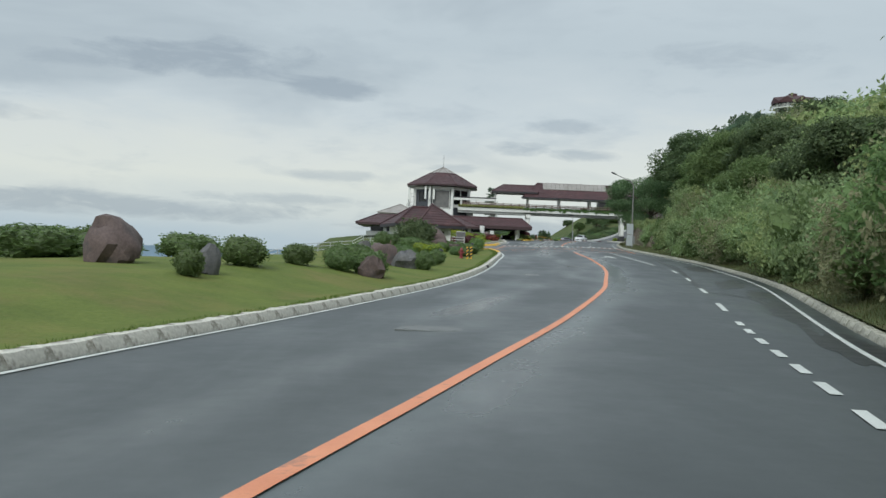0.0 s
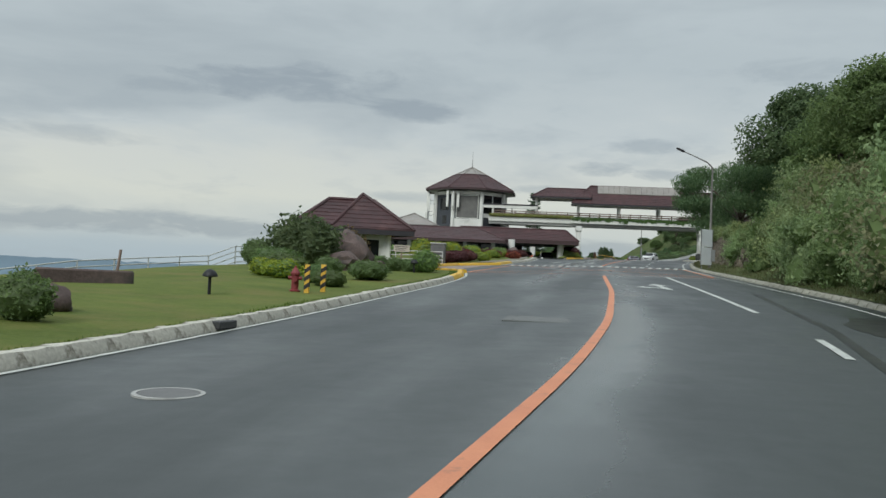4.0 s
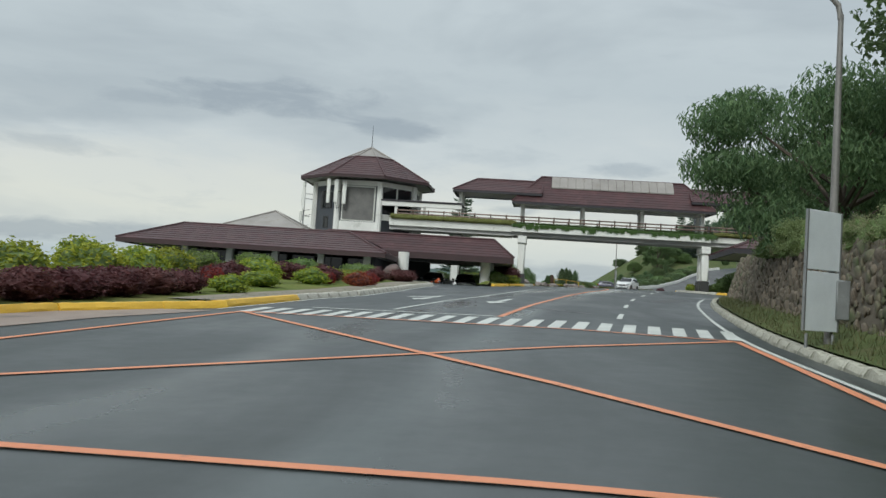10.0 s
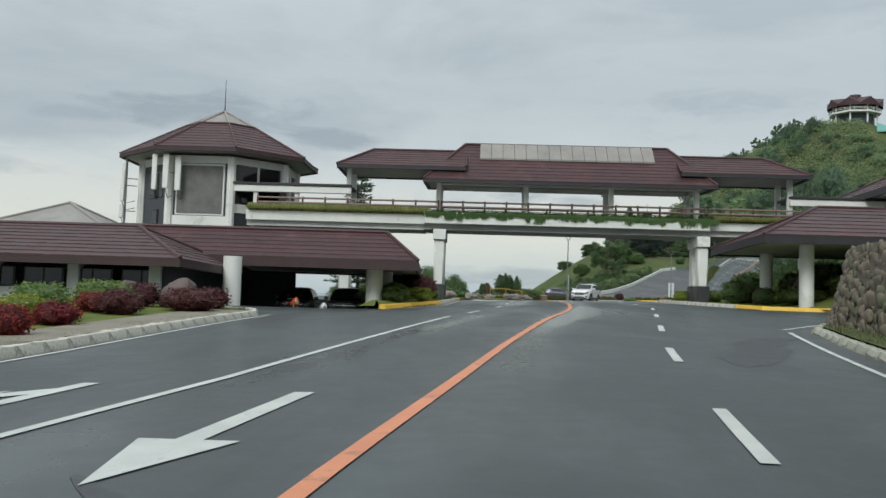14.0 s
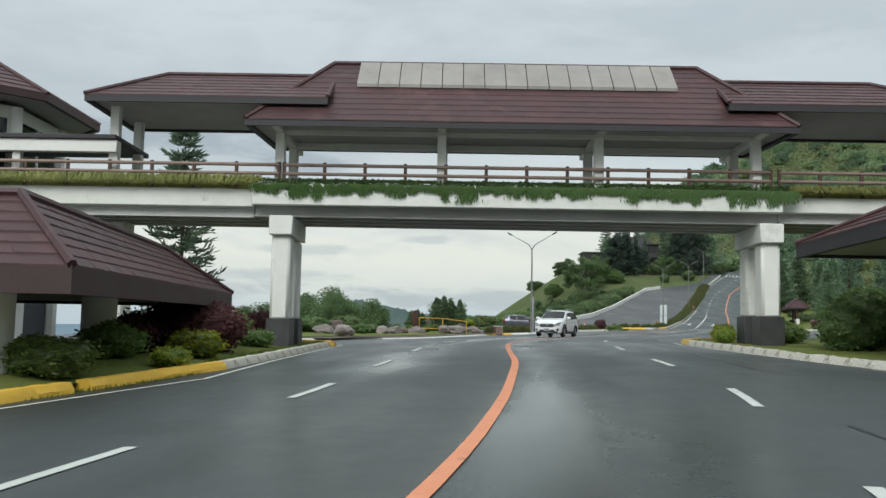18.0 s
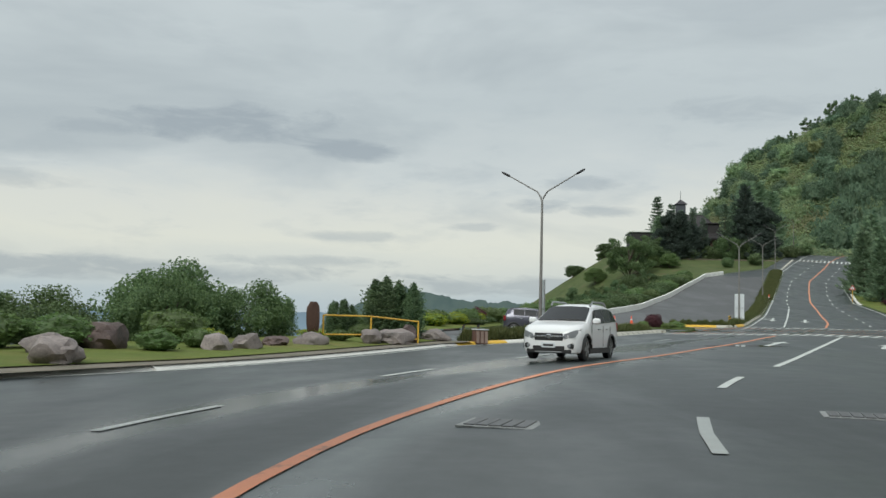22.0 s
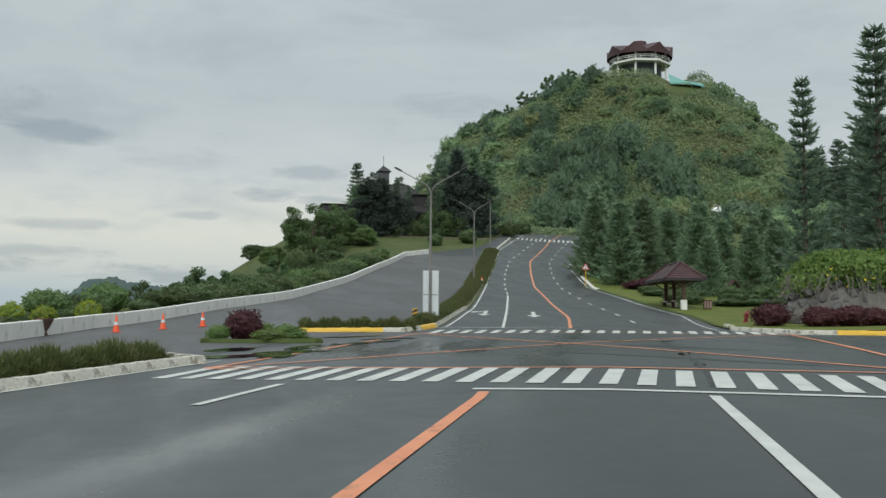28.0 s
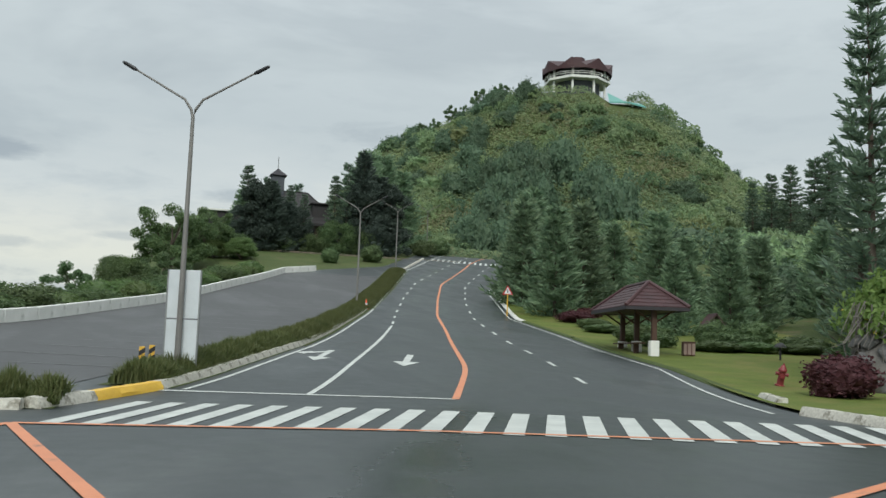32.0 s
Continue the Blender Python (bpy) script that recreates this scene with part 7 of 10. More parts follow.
# ---- trees ----
L_EDGE = leaf_mat("edge_leaf", (0.075, 0.125, 0.056), (0.175, 0.240, 0.100))
L_MANGO = leaf_mat("mango_leaf", (0.070, 0.125, 0.058), (0.170, 0.245, 0.112), glow=0.38)
mango = tree("mango_tree", 6.9, 4.9, 36, 1100, 0.12, 5, L_MANGO, "spreading dark green mango tree over the road edge", at=(21.5, 119.0, float(G(20.9, 119.0)) + 2.0), trunk_r=0.26, low=0.12, flat=0.5, split=True, slim=0.27, droop=0.45)
broad = [tree("broadleaf_tree", 5.6, 3.4, 44, 760, 0.09, 15 + i, m, "leafy broad-crowned tree on the slope", at=(bx, by, slope_z(bx, by) - 0.4), trunk_r=0.24, low=0.35) for i, (m, bx, by) in enumerate(((L_DARK, 27, 110), (L_GREEN, 24.8, 101), (L_DARK, 31, 86)))]
for i, (x, y, s) in enumerate([(22.5, 100, 0.62), (24, 88, 0.55), (23, 74, 0.5), (26, 64, 0.5), (21.5, 50, 0.45), (24, 40, 0.5), (17.5, 31, 0.55), (20, 22, 0.65), (26, 127, 0.9), (29, 116, 0.95), (30, 84, 0.8), (28, 54, 0.5), (22, 12, 0.8), (36, 138, 0.6), (18.2, 45.5, 1.0), (25.6, 110, 1.45), (20.5, 70, 0.95), (19.8, 36, 0.75), (25.5, 82, 1.15), (24.0, 88, 1.2), (25.0, 74, 0.95), (24.5, 64, 0.6)]):
    copy_thing(broad[i % 3], pose(x, y, slope_z(x, y) - 0.5, 0, 0, 47 * i) @ Matrix.Scale(s, 4))
# trees at the viewing edge
edge_tree = tree("edge_tree", 3.8, 2.4, 40, 460, 0.082, 31, L_EDGE, "low dark green tree at the cliff edge", at=(5.6, 210.0, floor_z(5.6, 210) - 0.8), trunk_r=0.12, low=0.2, flat=0.85)
for i, (x, y, s, w) in enumerate([(8.6, 212.0, 0.75, 1.0), (2.2, 206, 0.7, 1.2), (-1.0, 203, 0.55, 1.2), (-3, 212, 0.6, 1.3), (7.2, 206.0, 0.72, 0.9)]):
    copy_thing(edge_tree, pose(x, y, floor_z(x, y) - 0.6, 0, 0, 70 * i) @ Matrix.Diagonal((s * w, s * w, s, 1)))
def plume_tree(name, at, height, plumes, per, leaf, seed, mat, label):
    """A many-stemmed evergreen: upright ragged plumes, each a tapered brush of small leaves."""
    r = np.random.default_rng(seed)
    t = thing(name, at, label, "tree")
    stems, cs, ds = M(), [], []
    for i in range(plumes):
        a, lean = 2.4 * i + r.random(), r.uniform(0.02, 0.34)
        h = height * r.uniform(0.62, 1.0) * (1.05 - 0.6 * lean)
        base = np.array([0.12 * math.cos(a), 0.12 * math.sin(a), 0])
        tip = base + np.array([lean * h * math.cos(a), lean * h * math.sin(a), h])
        bend = np.array([0.18 * h * math.cos(a), 0.18 * h * math.sin(a), -0.04 * h])
        curve_at = lambda u: base + (tip - base) * u[:, None] + bend * (4 * u * (1 - u))[:, None]
        stems.tube([tuple(p) for p in curve_at(np.array([0, 0.35, 0.7, 1.0]))], [0.06, 0.045, 0.025, 0.006], 6, cap=False)
        u = r.uniform(0.06, 1.02, per)
        w = 0.36 * h * np.clip(1.05 - u, 0.03, 1) ** 0.5 * (0.74 + 0.36 * np.sin(17 * u + 2 * i))
        d = r.normal(size=(per, 3))
        d /= np.linalg.norm(d, axis=1)[:, None]
        cs.append(curve_at(u) + d * (w * r.random(per) ** 0.5)[:, None] * np.array([1, 1, 1.25]))
        ds.append(d)
    part("trunk", stems, BARK, t)
    cs, ds = np.concatenate(cs), np.concatenate(ds)
    part("crown", np_mesh("crown", [(*leaves(cs, ds, np.full(len(cs), leaf), aspect=0.35, droop=-0.5), 0)], [mat]), None, t)
    return t


L_JUNIPER = leaf_mat("juniper_leaf", (0.075, 0.135, 0.072), (0.190, 0.275, 0.135), glow=0.4)
juniper = plume_tree("juniper", (14.46, 212.81, floor_z(14.46, 212.81) - 0.1), 2.95, 8, 2300, 0.075, 41, L_JUNIPER, "dense dark green juniper with upswept plumes by the yellow rail")
for i, (x, y, w, q) in enumerate([(15.57, 212.42, 0.72, 0.92), (12.56, 213.3, 0.68, 0.72), (9.6, 214.2, 0.55, 0.62)]):
    copy_thing(juniper, pose(x, y, floor_z(x, y) - 0.1, 0, 0, 100 * i + 40) @ Matrix.Diagonal((w, w, q, 1)))
loose = tree("loose_tree", 3.9, 2.5, 30, 230, 0.105, 33, L_MANGO, "loose-crowned small tree below the lot wall", at=(29.5, 291.5, slope_z(29.5, 291.5) - 0.4), trunk_r=0.1, low=0.3, flat=0.7, clump=0.62)
flank = tree("flank_tree", 9.2, 4.3, 46, 420, 0.13, 35, L_EDGE, "tall open-crowned tree on the flank beyond the lot", at=(43.0, 345.0, slope_z(43.0, 345.0) - 0.5), trunk_r=0.22, low=0.3, flat=0.7, clump=0.62)
# trees below the lot's wall
for i, (x, y, s) in enumerate([(21, 262, 0.55), (22.5, 268, 0.6), (25.5, 274, 0.6), (28, 281, 0.6), (31, 288, 0.62), (32, 296, 0.7), (36, 303, 0.75), (18.5, 256, 0.5), (25, 281, 0.7), (39, 311, 0.8), (42, 320, 0.9), (12, 236, 0.8), (14.5, 244, 0.9), (10, 228, 0.7), (15.5, 252, 0.85), (17, 262, 0.9), (19.5, 272, 0.95), (11, 250, 0.9), (22, 284, 1.0), (26, 294, 1.0), (29, 304, 1.1), (33, 314, 1.1), (14, 268, 0.9), (6, 232, 0.9), (8, 242, 0.9), (3, 222, 0.8)]):
    copy_thing(edge_tree if i % 4 == 1 else loose, pose(x, y, slope_z(x, y) - 0.4, 0, 0, 60 * i) @ Matrix.Scale(s * (0.5 if y < 267 else 1), 4))
for i, (x, y, s) in enumerate([(36.6, 338.0, 0.55), (47.5, 352.0, 0.7), (39.5, 331.0, 0.45)]):
    copy_thing(flank, pose(x, y, slope_z(x, y) - 0.4, 0, 0, 130 * i + 50) @ Matrix.Scale(s, 4))
for i, (x, y, s) in enumerate([(51, 352, 0.55), (38, 356, 0.6), (36, 330, 0.4)]):
    copy_thing(broad[i % 3], pose(x, y, slope_z(x, y) - 0.5, 0, 0, 33 * i) @ Matrix.Scale(s, 4))
wild_r = random.Random(83)
for i in range(58):
    y = 238 + 98 * (i // 2) / 29
    x = float(np.interp(y, [238, 256, 272, 297, 317, 336], [21.5, 24.0, 30.2, 39.2, 46.4, 53.6])) - (1.2 if i % 2 else 3.6) + wild_r.uniform(-0.5, 0.5)
    put_bush(wild_r.choice(("wild", "wild", "green")), x, y + wild_r.uniform(-1, 1), wild_r.uniform(2.2, 3.4) * (0.6 if y < 266 else 1), wild_r.uniform(1.0, 1.7) * (0.4 if y < 266 else 1), group="bushes outside the lot wall")
# thicket on the flank below the dark house
flank_r = random.Random(52)
for i in range(12):
    y = flank_r.uniform(348, 392)
    x = float(CREST_L(y)) - flank_r.uniform(0.5, 17)
    copy_thing(broad[i % 3], pose(x, y, slope_z(x, y) - 0.6, 0, 0, flank_r.uniform(0, 360)) @ Matrix.Scale(flank_r.uniform(0.4, 0.65), 4))
# dark growth round the timber house
for i, (x, y, s) in enumerate([(54.5, 367, 0.9), (58.0, 366, 0.7), (62.5, 366.5, 0.75), (66.5, 368, 1.2), (70.0, 368, 1.1)]):
    copy_thing(edge_tree, pose(x, y, slope_z(x, y) - 0.5, 0, 0, 50 * i) @ Matrix.Scale(s, 4))
# conifers
norfolk = pine("norfolk_pine", 10.5, 2.1, 51, "slender Norfolk pine with level tiers of branches", at=(2.3, 186.0, floor_z(2.3, 186.0) - 0.4), whorls=18, per=7, fine=8, tuft=0.24, curl=0.2)
tall = pine("tall_pine", 19.8, 3.0, 52, "tall dark pine with upswept tiers of branches", at=(72.8, 264.4, floor_z(72.8, 264.4) - 0.3), whorls=23, per=6, fine=11, low=0.05, tuft=0.33, curl=0.5)
for i, (x, y, w, s) in enumerate([(66.0, 262.5, 0.62, 0.79), (78.5, 272.0, 0.9, 0.8), (85.6, 285.2, 0.9, 0.62), (81.0, 266.5, 1.0, 0.95)]):
    copy_thing(tall, pose(x, y, floor_z(x, y) - 0.3, 0, 0, 80 * i) @ Matrix.Diagonal((w, w, s, 1)))
short = pine("pine_tree", 9.5, 3.0, 53, "dense dark green pine beside the road", at=(72.5, 312.0, floor_z(72.5, 312.0) - 0.3), whorls=20, per=7, fine=7, low=0.03, tuft=0.36, curl=0.3, mat=L_PINE_LIGHT, blades=6)
for i, (x, y, s) in enumerate([(71.6, 303.0, 0.95), (75.5, 306.0, 1.0), (79.0, 300.0, 0.95), (74.5, 316.5, 1.05), (77.5, 322.0, 1.15), (82.0, 313.0, 0.85), (83.5, 303.0, 0.75), (79.5, 291.0, 0.7), (84.5, 294.5, 0.75), (88.0, 300.0, 0.75),
                               (80.5, 330.0, 1.2), (86.0, 322.0, 0.85), (91.0, 309.0, 0.75), (76.2, 295.0, 0.8), (93.0, 298.0, 0.8), (74.0, 289.0, 0.6), (88.0, 285.0, 0.8), (96.0, 290.0, 0.9), (90.0, 335.0, 0.9), (98, 318, 0.8)]):
    copy_thing(short, pose(x, y, floor_z(x, y) - 0.3, 0, 0, 57 * i) @ Matrix.Scale(s, 4))
for i, (x, y, s) in enumerate([(71.0, 372, 1.5), (74.0, 384, 1.75), (53.2, 374, 0.9), (72.5, 377, 1.3), (78, 390, 1.8), (83, 396, 1.6)]):
    copy_thing(short, pose(x, y, slope_z(x, y) - 0.4, 0, 0, 31 * i) @ Matrix.Scale(s, 4))
for i, (x, y, s) in enumerate([(159.5, 394.0, 1.5), (163.0, 392.5, 1.8), (167.6, 391, 2.1), (170.2, 390, 2.2), (173.0, 392, 2.0), (156.5, 396, 1.2)]):
    copy_thing(norfolk, pose(x, y, slope_z(x, y) - 0.4, 0, 0, 71 * i) @ Matrix.Scale(s, 4))

for i, (x, y, s) in enumerate([(54.8, 371.5, 0.46), (57.2, 370.5, 0.52), (59.8, 371.5, 0.50), (61.8, 371, 0.44)]):
    copy_thing(tall, pose(x, y, slope_z(x, y) - 0.4, 0, 0, 90 * i) @ Matrix.Diagonal((s * 1.25, s * 1.25, s, 1)))

# conifers close round the dark house
L_PINE_DEEP = leaf_mat("needle_deep", (0.042, 0.060, 0.050), (0.085, 0.115, 0.092), glow=0.25)
deep = pine("pine_tree", 9.5, 2.9, 57, "very dark pine close in front of the timber house", at=(56.4, 365.4, slope_z(56.4, 365.4) - 0.4), whorls=20, per=7, fine=7, low=0.03, tuft=0.36, curl=0.3, mat=L_PINE_DEEP, blades=6)
dome = tree("casuarina", 10.2, 3.3, 60, 420, 0.17, 59, L_PINE_DEEP, "broad very dark feathery tree before the timber house", at=(55.4, 366.6, slope_z(55.4, 366.6) - 1.2), trunk_r=0.3, low=0.08, flat=0.9, slim=0.4, clump=0.8)
for i, (x, y, s) in enumerate([(70.6, 368.6, 1.0), (74.5, 371.5, 1.0), (52.4, 367.5, 0.6), (60.4, 368.0, 0.62)]):
    copy_thing(dome, pose(x, y, slope_z(x, y) - 0.4, 0, 0, 80 * i) @ Matrix.Scale(s, 4))
for kind, x, y, top, w in ((norfolk, 55.0, 387.0, 39.3, 1.25), (norfolk, 58.3, 387.0, 37.6, 1.2), (norfolk, 63.2, 387.5, 37.0, 1.1), (deep, 56.9, 367.6, 33.0, 1.0), (deep, 53.8, 366.6, 29.6, 1.1), (deep, 59.1, 367.2, 30.6, 0.8), (norfolk, 66.0, 369.4, 35.6, 0.9), (norfolk, 67.7, 369.0, 37.6, 1.0), (deep, 70.0, 368.5, 39.0, 1.2), (deep, 73.0, 370.5, 36.0, 1.2)):
    s = (top - slope_z(x, y) + 0.4) / (10.5 if kind is norfolk else 9.5)
    copy_thing(kind, pose(x, y, slope_z(x, y) - 0.4, 0, 0, 37 * x) @ Matrix.Diagonal((w, w, s, 1)))

# ---- woods on the hill ----
L_HILL = leaf_mat("hill_leaf", (0.170, 0.255, 0.140), (0.290, 0.375, 0.190), vary=0.35, glow=0.4)
L_HILL_DARK = leaf_mat("hill_leaf_dark", (0.082, 0.142, 0.092), (0.160, 0.232, 0.140), vary=0.3, glow=0.4)
L_HILL_PALE = leaf_mat("hill_leaf_pale", (0.175, 0.215, 0.095), (0.285, 0.320, 0.150), vary=0.3, glow=0.4)
HILL_TREES = [bush_mesh("hill_tree", (7, 7, 6), 1900, 0.36, m, 2.0 + i, 0.17, core=m, lump=0.7) for i, m in enumerate((L_HILL, L_HILL_DARK, L_HILL, L_HILL_DARK, L_HILL_PALE, L_HILL_DARK))]
hill_r = random.Random(31)


def hill_woods():
    """Each crown of the wooded hill, where its near side shows."""
    for i in range(205):
        a = hill_r.uniform(-3.3, 0.5)
        r = hill_r.uniform(14, 115) if i % 3 else hill_r.uniform(48, 115)
        x, y = HILL[0] + r * math.cos(a), HILL[1] + r * math.sin(a)
        if abs(x - 157) < 20 and r < 26 or abs(x - 160) < 9 and 444 < y < 466 or math.hypot(x - 130, y - 385) < 9:
            continue
        s = hill_r.uniform(0.22, 0.42) if r < 30 else hill_r.uniform(0.32, 0.95)
        if HILL[0] - 40 < x < HILL[0] + 25 and 25 < r < 66 and hill_r.random() < 0.6:
            s *= 0.5
        o = new("hill_tree", hill_r.choice(HILL_TREES))
        o.matrix_basis = pose(x, y, slope_z(x, y) - 1.6 * s, 0, 0, hill_r.uniform(0, 360)) @ Matrix.Diagonal((s, s, s * hill_r.uniform(0.8, 1.3), 1))
        tagged(o, "green tree crown on the steep wooded hill", "tree", "trees on the hill")
    # wood on the western ridge, its shade put in by the dark leaf colours, and small trees along its crest
    for i in range(62):
        a, q = hill_r.uniform(-3.35, -2.45), hill_r.uniform(24, 105)
        x, y = HILL[0] + q * math.cos(a), HILL[1] + q * math.sin(a)
        s = hill_r.uniform(0.35, 0.8)
        o = new("hill_tree", HILL_TREES[(1, 3, 5)[i % 3]])
        o.matrix_basis = pose(x, y, slope_z(x, y) - 1.6 * s, 0, 0, hill_r.uniform(0, 360)) @ Matrix.Diagonal((s, s, s * hill_r.uniform(0.9, 1.5), 1))
        tagged(o, "tree on the shaded side of the hill, shade put into its dark leaf colour", "tree", "trees on the hill")
    for i, (x, y, s) in enumerate([(95.3, 479.7, 0.62), (101.0, 482.5, 0.5), (106.3, 485.2, 0.42), (110.6, 485.0, 0.55), (115.1, 484.9, 0.45), (119.8, 484.6, 0.6), (123.5, 484.4, 0.4), (127.9, 484.1, 0.72), (133.0, 480.6, 0.62), (138.5, 479.0, 0.4)]):
        copy_thing(loose, pose(x, y, slope_z(x, y) - 0.3, 0, 0, 73 * i) @ Matrix.Diagonal((s * 1.5, s * 1.5, s * 2.1, 1)))
    # more crowns of the thicket, too many to tell apart
    r = np.random.default_rng(60)
    cs, ds = [], []
    for i in range(340):
        a, q = r.uniform(-3.3, 0.5), math.sqrt(r.uniform(20 ** 2, 112 ** 2))
        x, y = HILL[0] + q * math.cos(a), HILL[1] + q * math.sin(a)
        if abs(x - 157) < 20 and q < 28 or abs(x - 160) < 9 and 444 < y < 466:
            continue
        w = r.uniform(1.3, 3.9)
        d = r.normal(size=(520, 3))
        d /= np.linalg.norm(d, axis=1)[:, None]
        d[:, 2] = np.abs(d[:, 2])
        k = np.array([1 + 0.6 * noise.noise(Vector(p) * 1.8 + Vector((i, 0, 0))) for p in d])[:, None]
        cs.append(np.array([x, y, slope_z(x, y) - 0.2]) + d * k * np.array([w, w, w * r.uniform(0.6, 1.1)]))
        ds.append(d)
    cs, ds = np.concatenate(cs), np.concatenate(ds)
    solid("hill_thicket", np_mesh("hill_thicket", [(*leaves(cs, ds, np.full(len(cs), 0.34)), 0)], [L_HILL_LOW]), None, "dense green thicket covering the steep hill", "bushes", kind="stuff")
    # low growth between the trees
    r = np.random.default_rng(61)
    n = 190000
    a, q = r.uniform(-3.3, 0.5, n), np.sqrt(r.uniform(15 ** 2, 118 ** 2, n))
    x, y = HILL[0] + q * np.cos(a), HILL[1] + q * np.sin(a)
    c = np.stack([x, y, land(x, y) + r.random(n) ** 2 * 1.6], 1)
    keep = (c[:, 2] > 15) & ~((np.abs(x - 160) < 7.5) & (y > 450) & (y < 466))
    c = c[keep]
    dry = np.array([noise.noise(Vector(p) * 0.045) for p in c]) + 0.25 * r.normal(size=len(c)) > 0.36
    chunks = [(*leaves(c[~dry], np.tile([0, -1.8, 2.4], ((~dry).sum(), 1)), np.full((~dry).sum(), 0.36)), 0), (*leaves(c[dry], np.tile([0, -1.8, 2.4], (dry.sum(), 1)), np.full(dry.sum(), 0.34)), 1)]
    for i in range(46):
        x, y = hill_r.uniform(84, 132), hill_r.uniform(392, 432)
        if x < float(TOE_R(min(y, 458))) - 22:
            continue
        s = hill_r.uniform(0.7, 1.25)
        o = new("hill_tree", HILL_TREES[(1, 3, 5)[i % 3]])
        o.matrix_basis = pose(x, y, slope_z(x, y) - 1.0, 0, 0, hill_r.uniform(0, 360)) @ Matrix.Diagonal((s * 0.8, s * 0.8, s * 1.5, 1))
        tagged(o, "dark green tree at the foot of the wooded hill", "tree", "trees on the hill")
    solid("hill_undergrowth", np_mesh("hill_undergrowth", chunks, [L_HILL_LOW, L_SCRUB]), None, "green and dry scrub covering the steep hill", "scrub", kind="stuff")


L_SCRUB = leaf_mat("scrub", (0.185, 0.215, 0.110), (0.260, 0.268, 0.145), vary=0.2, glow=0.4, scale=0.2, rand=0.2)
L_HILL_LOW = leaf_mat("hill_low_growth", (0.165, 0.245, 0.132), (0.290, 0.365, 0.175), vary=0.2, glow=0.45, scale=0.11, deep=(0.095, 0.165, 0.108), rand=0.10)
hill_woods()
for i in range(70):
    x, y = hill_r.uniform(86, 150), hill_r.uniform(262, 400)
    if x < float(TOE_R(y)) + 8:
        continue
    s = hill_r.uniform(0.6, 1.1)
    o = new("hill_tree", hill_r.choice(HILL_TREES))
    o.matrix_basis = pose(x, y, slope_z(x, y) - 1.0, 0, 0, hill_r.uniform(0, 360)) @ Matrix.Scale(s, 4)
    tagged(o, "green tree in the wood behind the park", "tree", "trees behind the park")


# ---- stone retaining wall ----
def wall_edge(y):
    return float(EDGE_R(y)) + float(np.interp(y, [107, 125, 138], [2.0, 1.8, 1.2])) if y < 139 else 21.7 + (y - 139) * 0.35


def build_wall():
    y0, y1, hgt, lean = 96.0, 143.5, 2.45, 0.75
    ys = np.arange(y0, y1 + 0.1, 1.0)
    top = lambda y: hgt * float(smooth(y, 94.5, 99.5))
    m = M()
    rows = []
    for y in ys:
        x, z = wall_edge(y), float(G(wall_edge(y), y))
        rows.append([(x, y, z - 0.3), (x + lean, y, z + top(y)), (x + lean + 0.45, y, z + top(y)), (x + lean + 0.45, y, z - 0.3)])
    v = [p for r in rows for p in r]
    f = []
    for i in range(len(rows) - 1):
        for k in range(3):
            f.append((4 * i + k, 4 * i + k + 1, 4 * i + k + 5, 4 * i + k + 4)[::-1])
    f.append((4 * len(rows) - 4, 4 * len(rows) - 3, 4 * len(rows) - 2, 4 * len(rows) - 1))
    m.add(v, f)
    w = solid("retaining_wall", m, surf("wall_mortar", (0.070, 0.060, 0.043), (0.135, 0.114, 0.084), 3.0, 0.9, 0.5, 20), "rough rubble stone retaining wall with mossy joints", "wall", kind="structure")
    shapes = []
    for i in range(6):
        vv, ff = lumpy((0.25, 0.16, 0.18), 0.5, 1.5, 40 + i * 3.3, ball(2))
        cut = np.random.default_rng(70 + i)
        for k in range(11):
            d = cut.normal(size=3)
            d /= np.linalg.norm(d)
            hh = vv @ d
            vv = vv - np.outer(np.maximum(hh - hh.max() * (0.52 + 0.22 * cut.random()), 0), d)
        me = np_mesh("stone", [(vv, ff, 0)], [STONE_WALL], True)
        me.set_sharp_from_angle(angle=radians(28))
        shapes.append((vv, ff, me))
    r = random.Random(77)
    n_single, joined = 0, []
    places = []
    for row in range(10):
        y = y0 + 0.2 + 0.2 * (row % 2)
        while y < y1:
            places.append((y + r.uniform(-0.06, 0.06), 0.12 + row * 0.25 + r.uniform(-0.11, 0.11)))
            y += r.uniform(0.26, 0.56)
    places.sort(key=lambda p: abs(p[0] - 116))
    for y, h in places:
        if h > top(y) - 0.05:
            continue
        x, z = wall_edge(y) + lean * h / hgt, float(G(wall_edge(y), y)) + h
        k = r.randrange(6)
        s = r.uniform(0.5, 1.55)
        mat = pose(x, y, z, 0, -17, 90 + r.uniform(-8, 8)) @ pose(0, 0, 0, 0, r.uniform(-25, 25), 0) @ Matrix.Diagonal((s, 0.42 * s, s, 1))
        if n_single < 290:
            o = new("stone", shapes[k][2])
            o.parent = w
            o.matrix_basis = mat
            n_single += 1
        else:
            mm = np.array(mat)
            joined.append((shapes[k][0] @ mm[:3, :3].T + mm[:3, 3], shapes[k][1], 0))
    o = new("stones", np_mesh("stones", joined, [STONE_WALL], True))
    o.parent = w
    tagged(o, kind="stuff")
    lawn("lawn_wall_top", lambda y: wall_edge(y) + lean + 0.4, lambda y: wall_edge(y) + 9.0, 96.5, 143.5, lambda x, y, u: hgt * smooth(y, 94.5, 99.5) * 0.98 + 2.4 * u, 6, label="grassy bank above the stone wall")


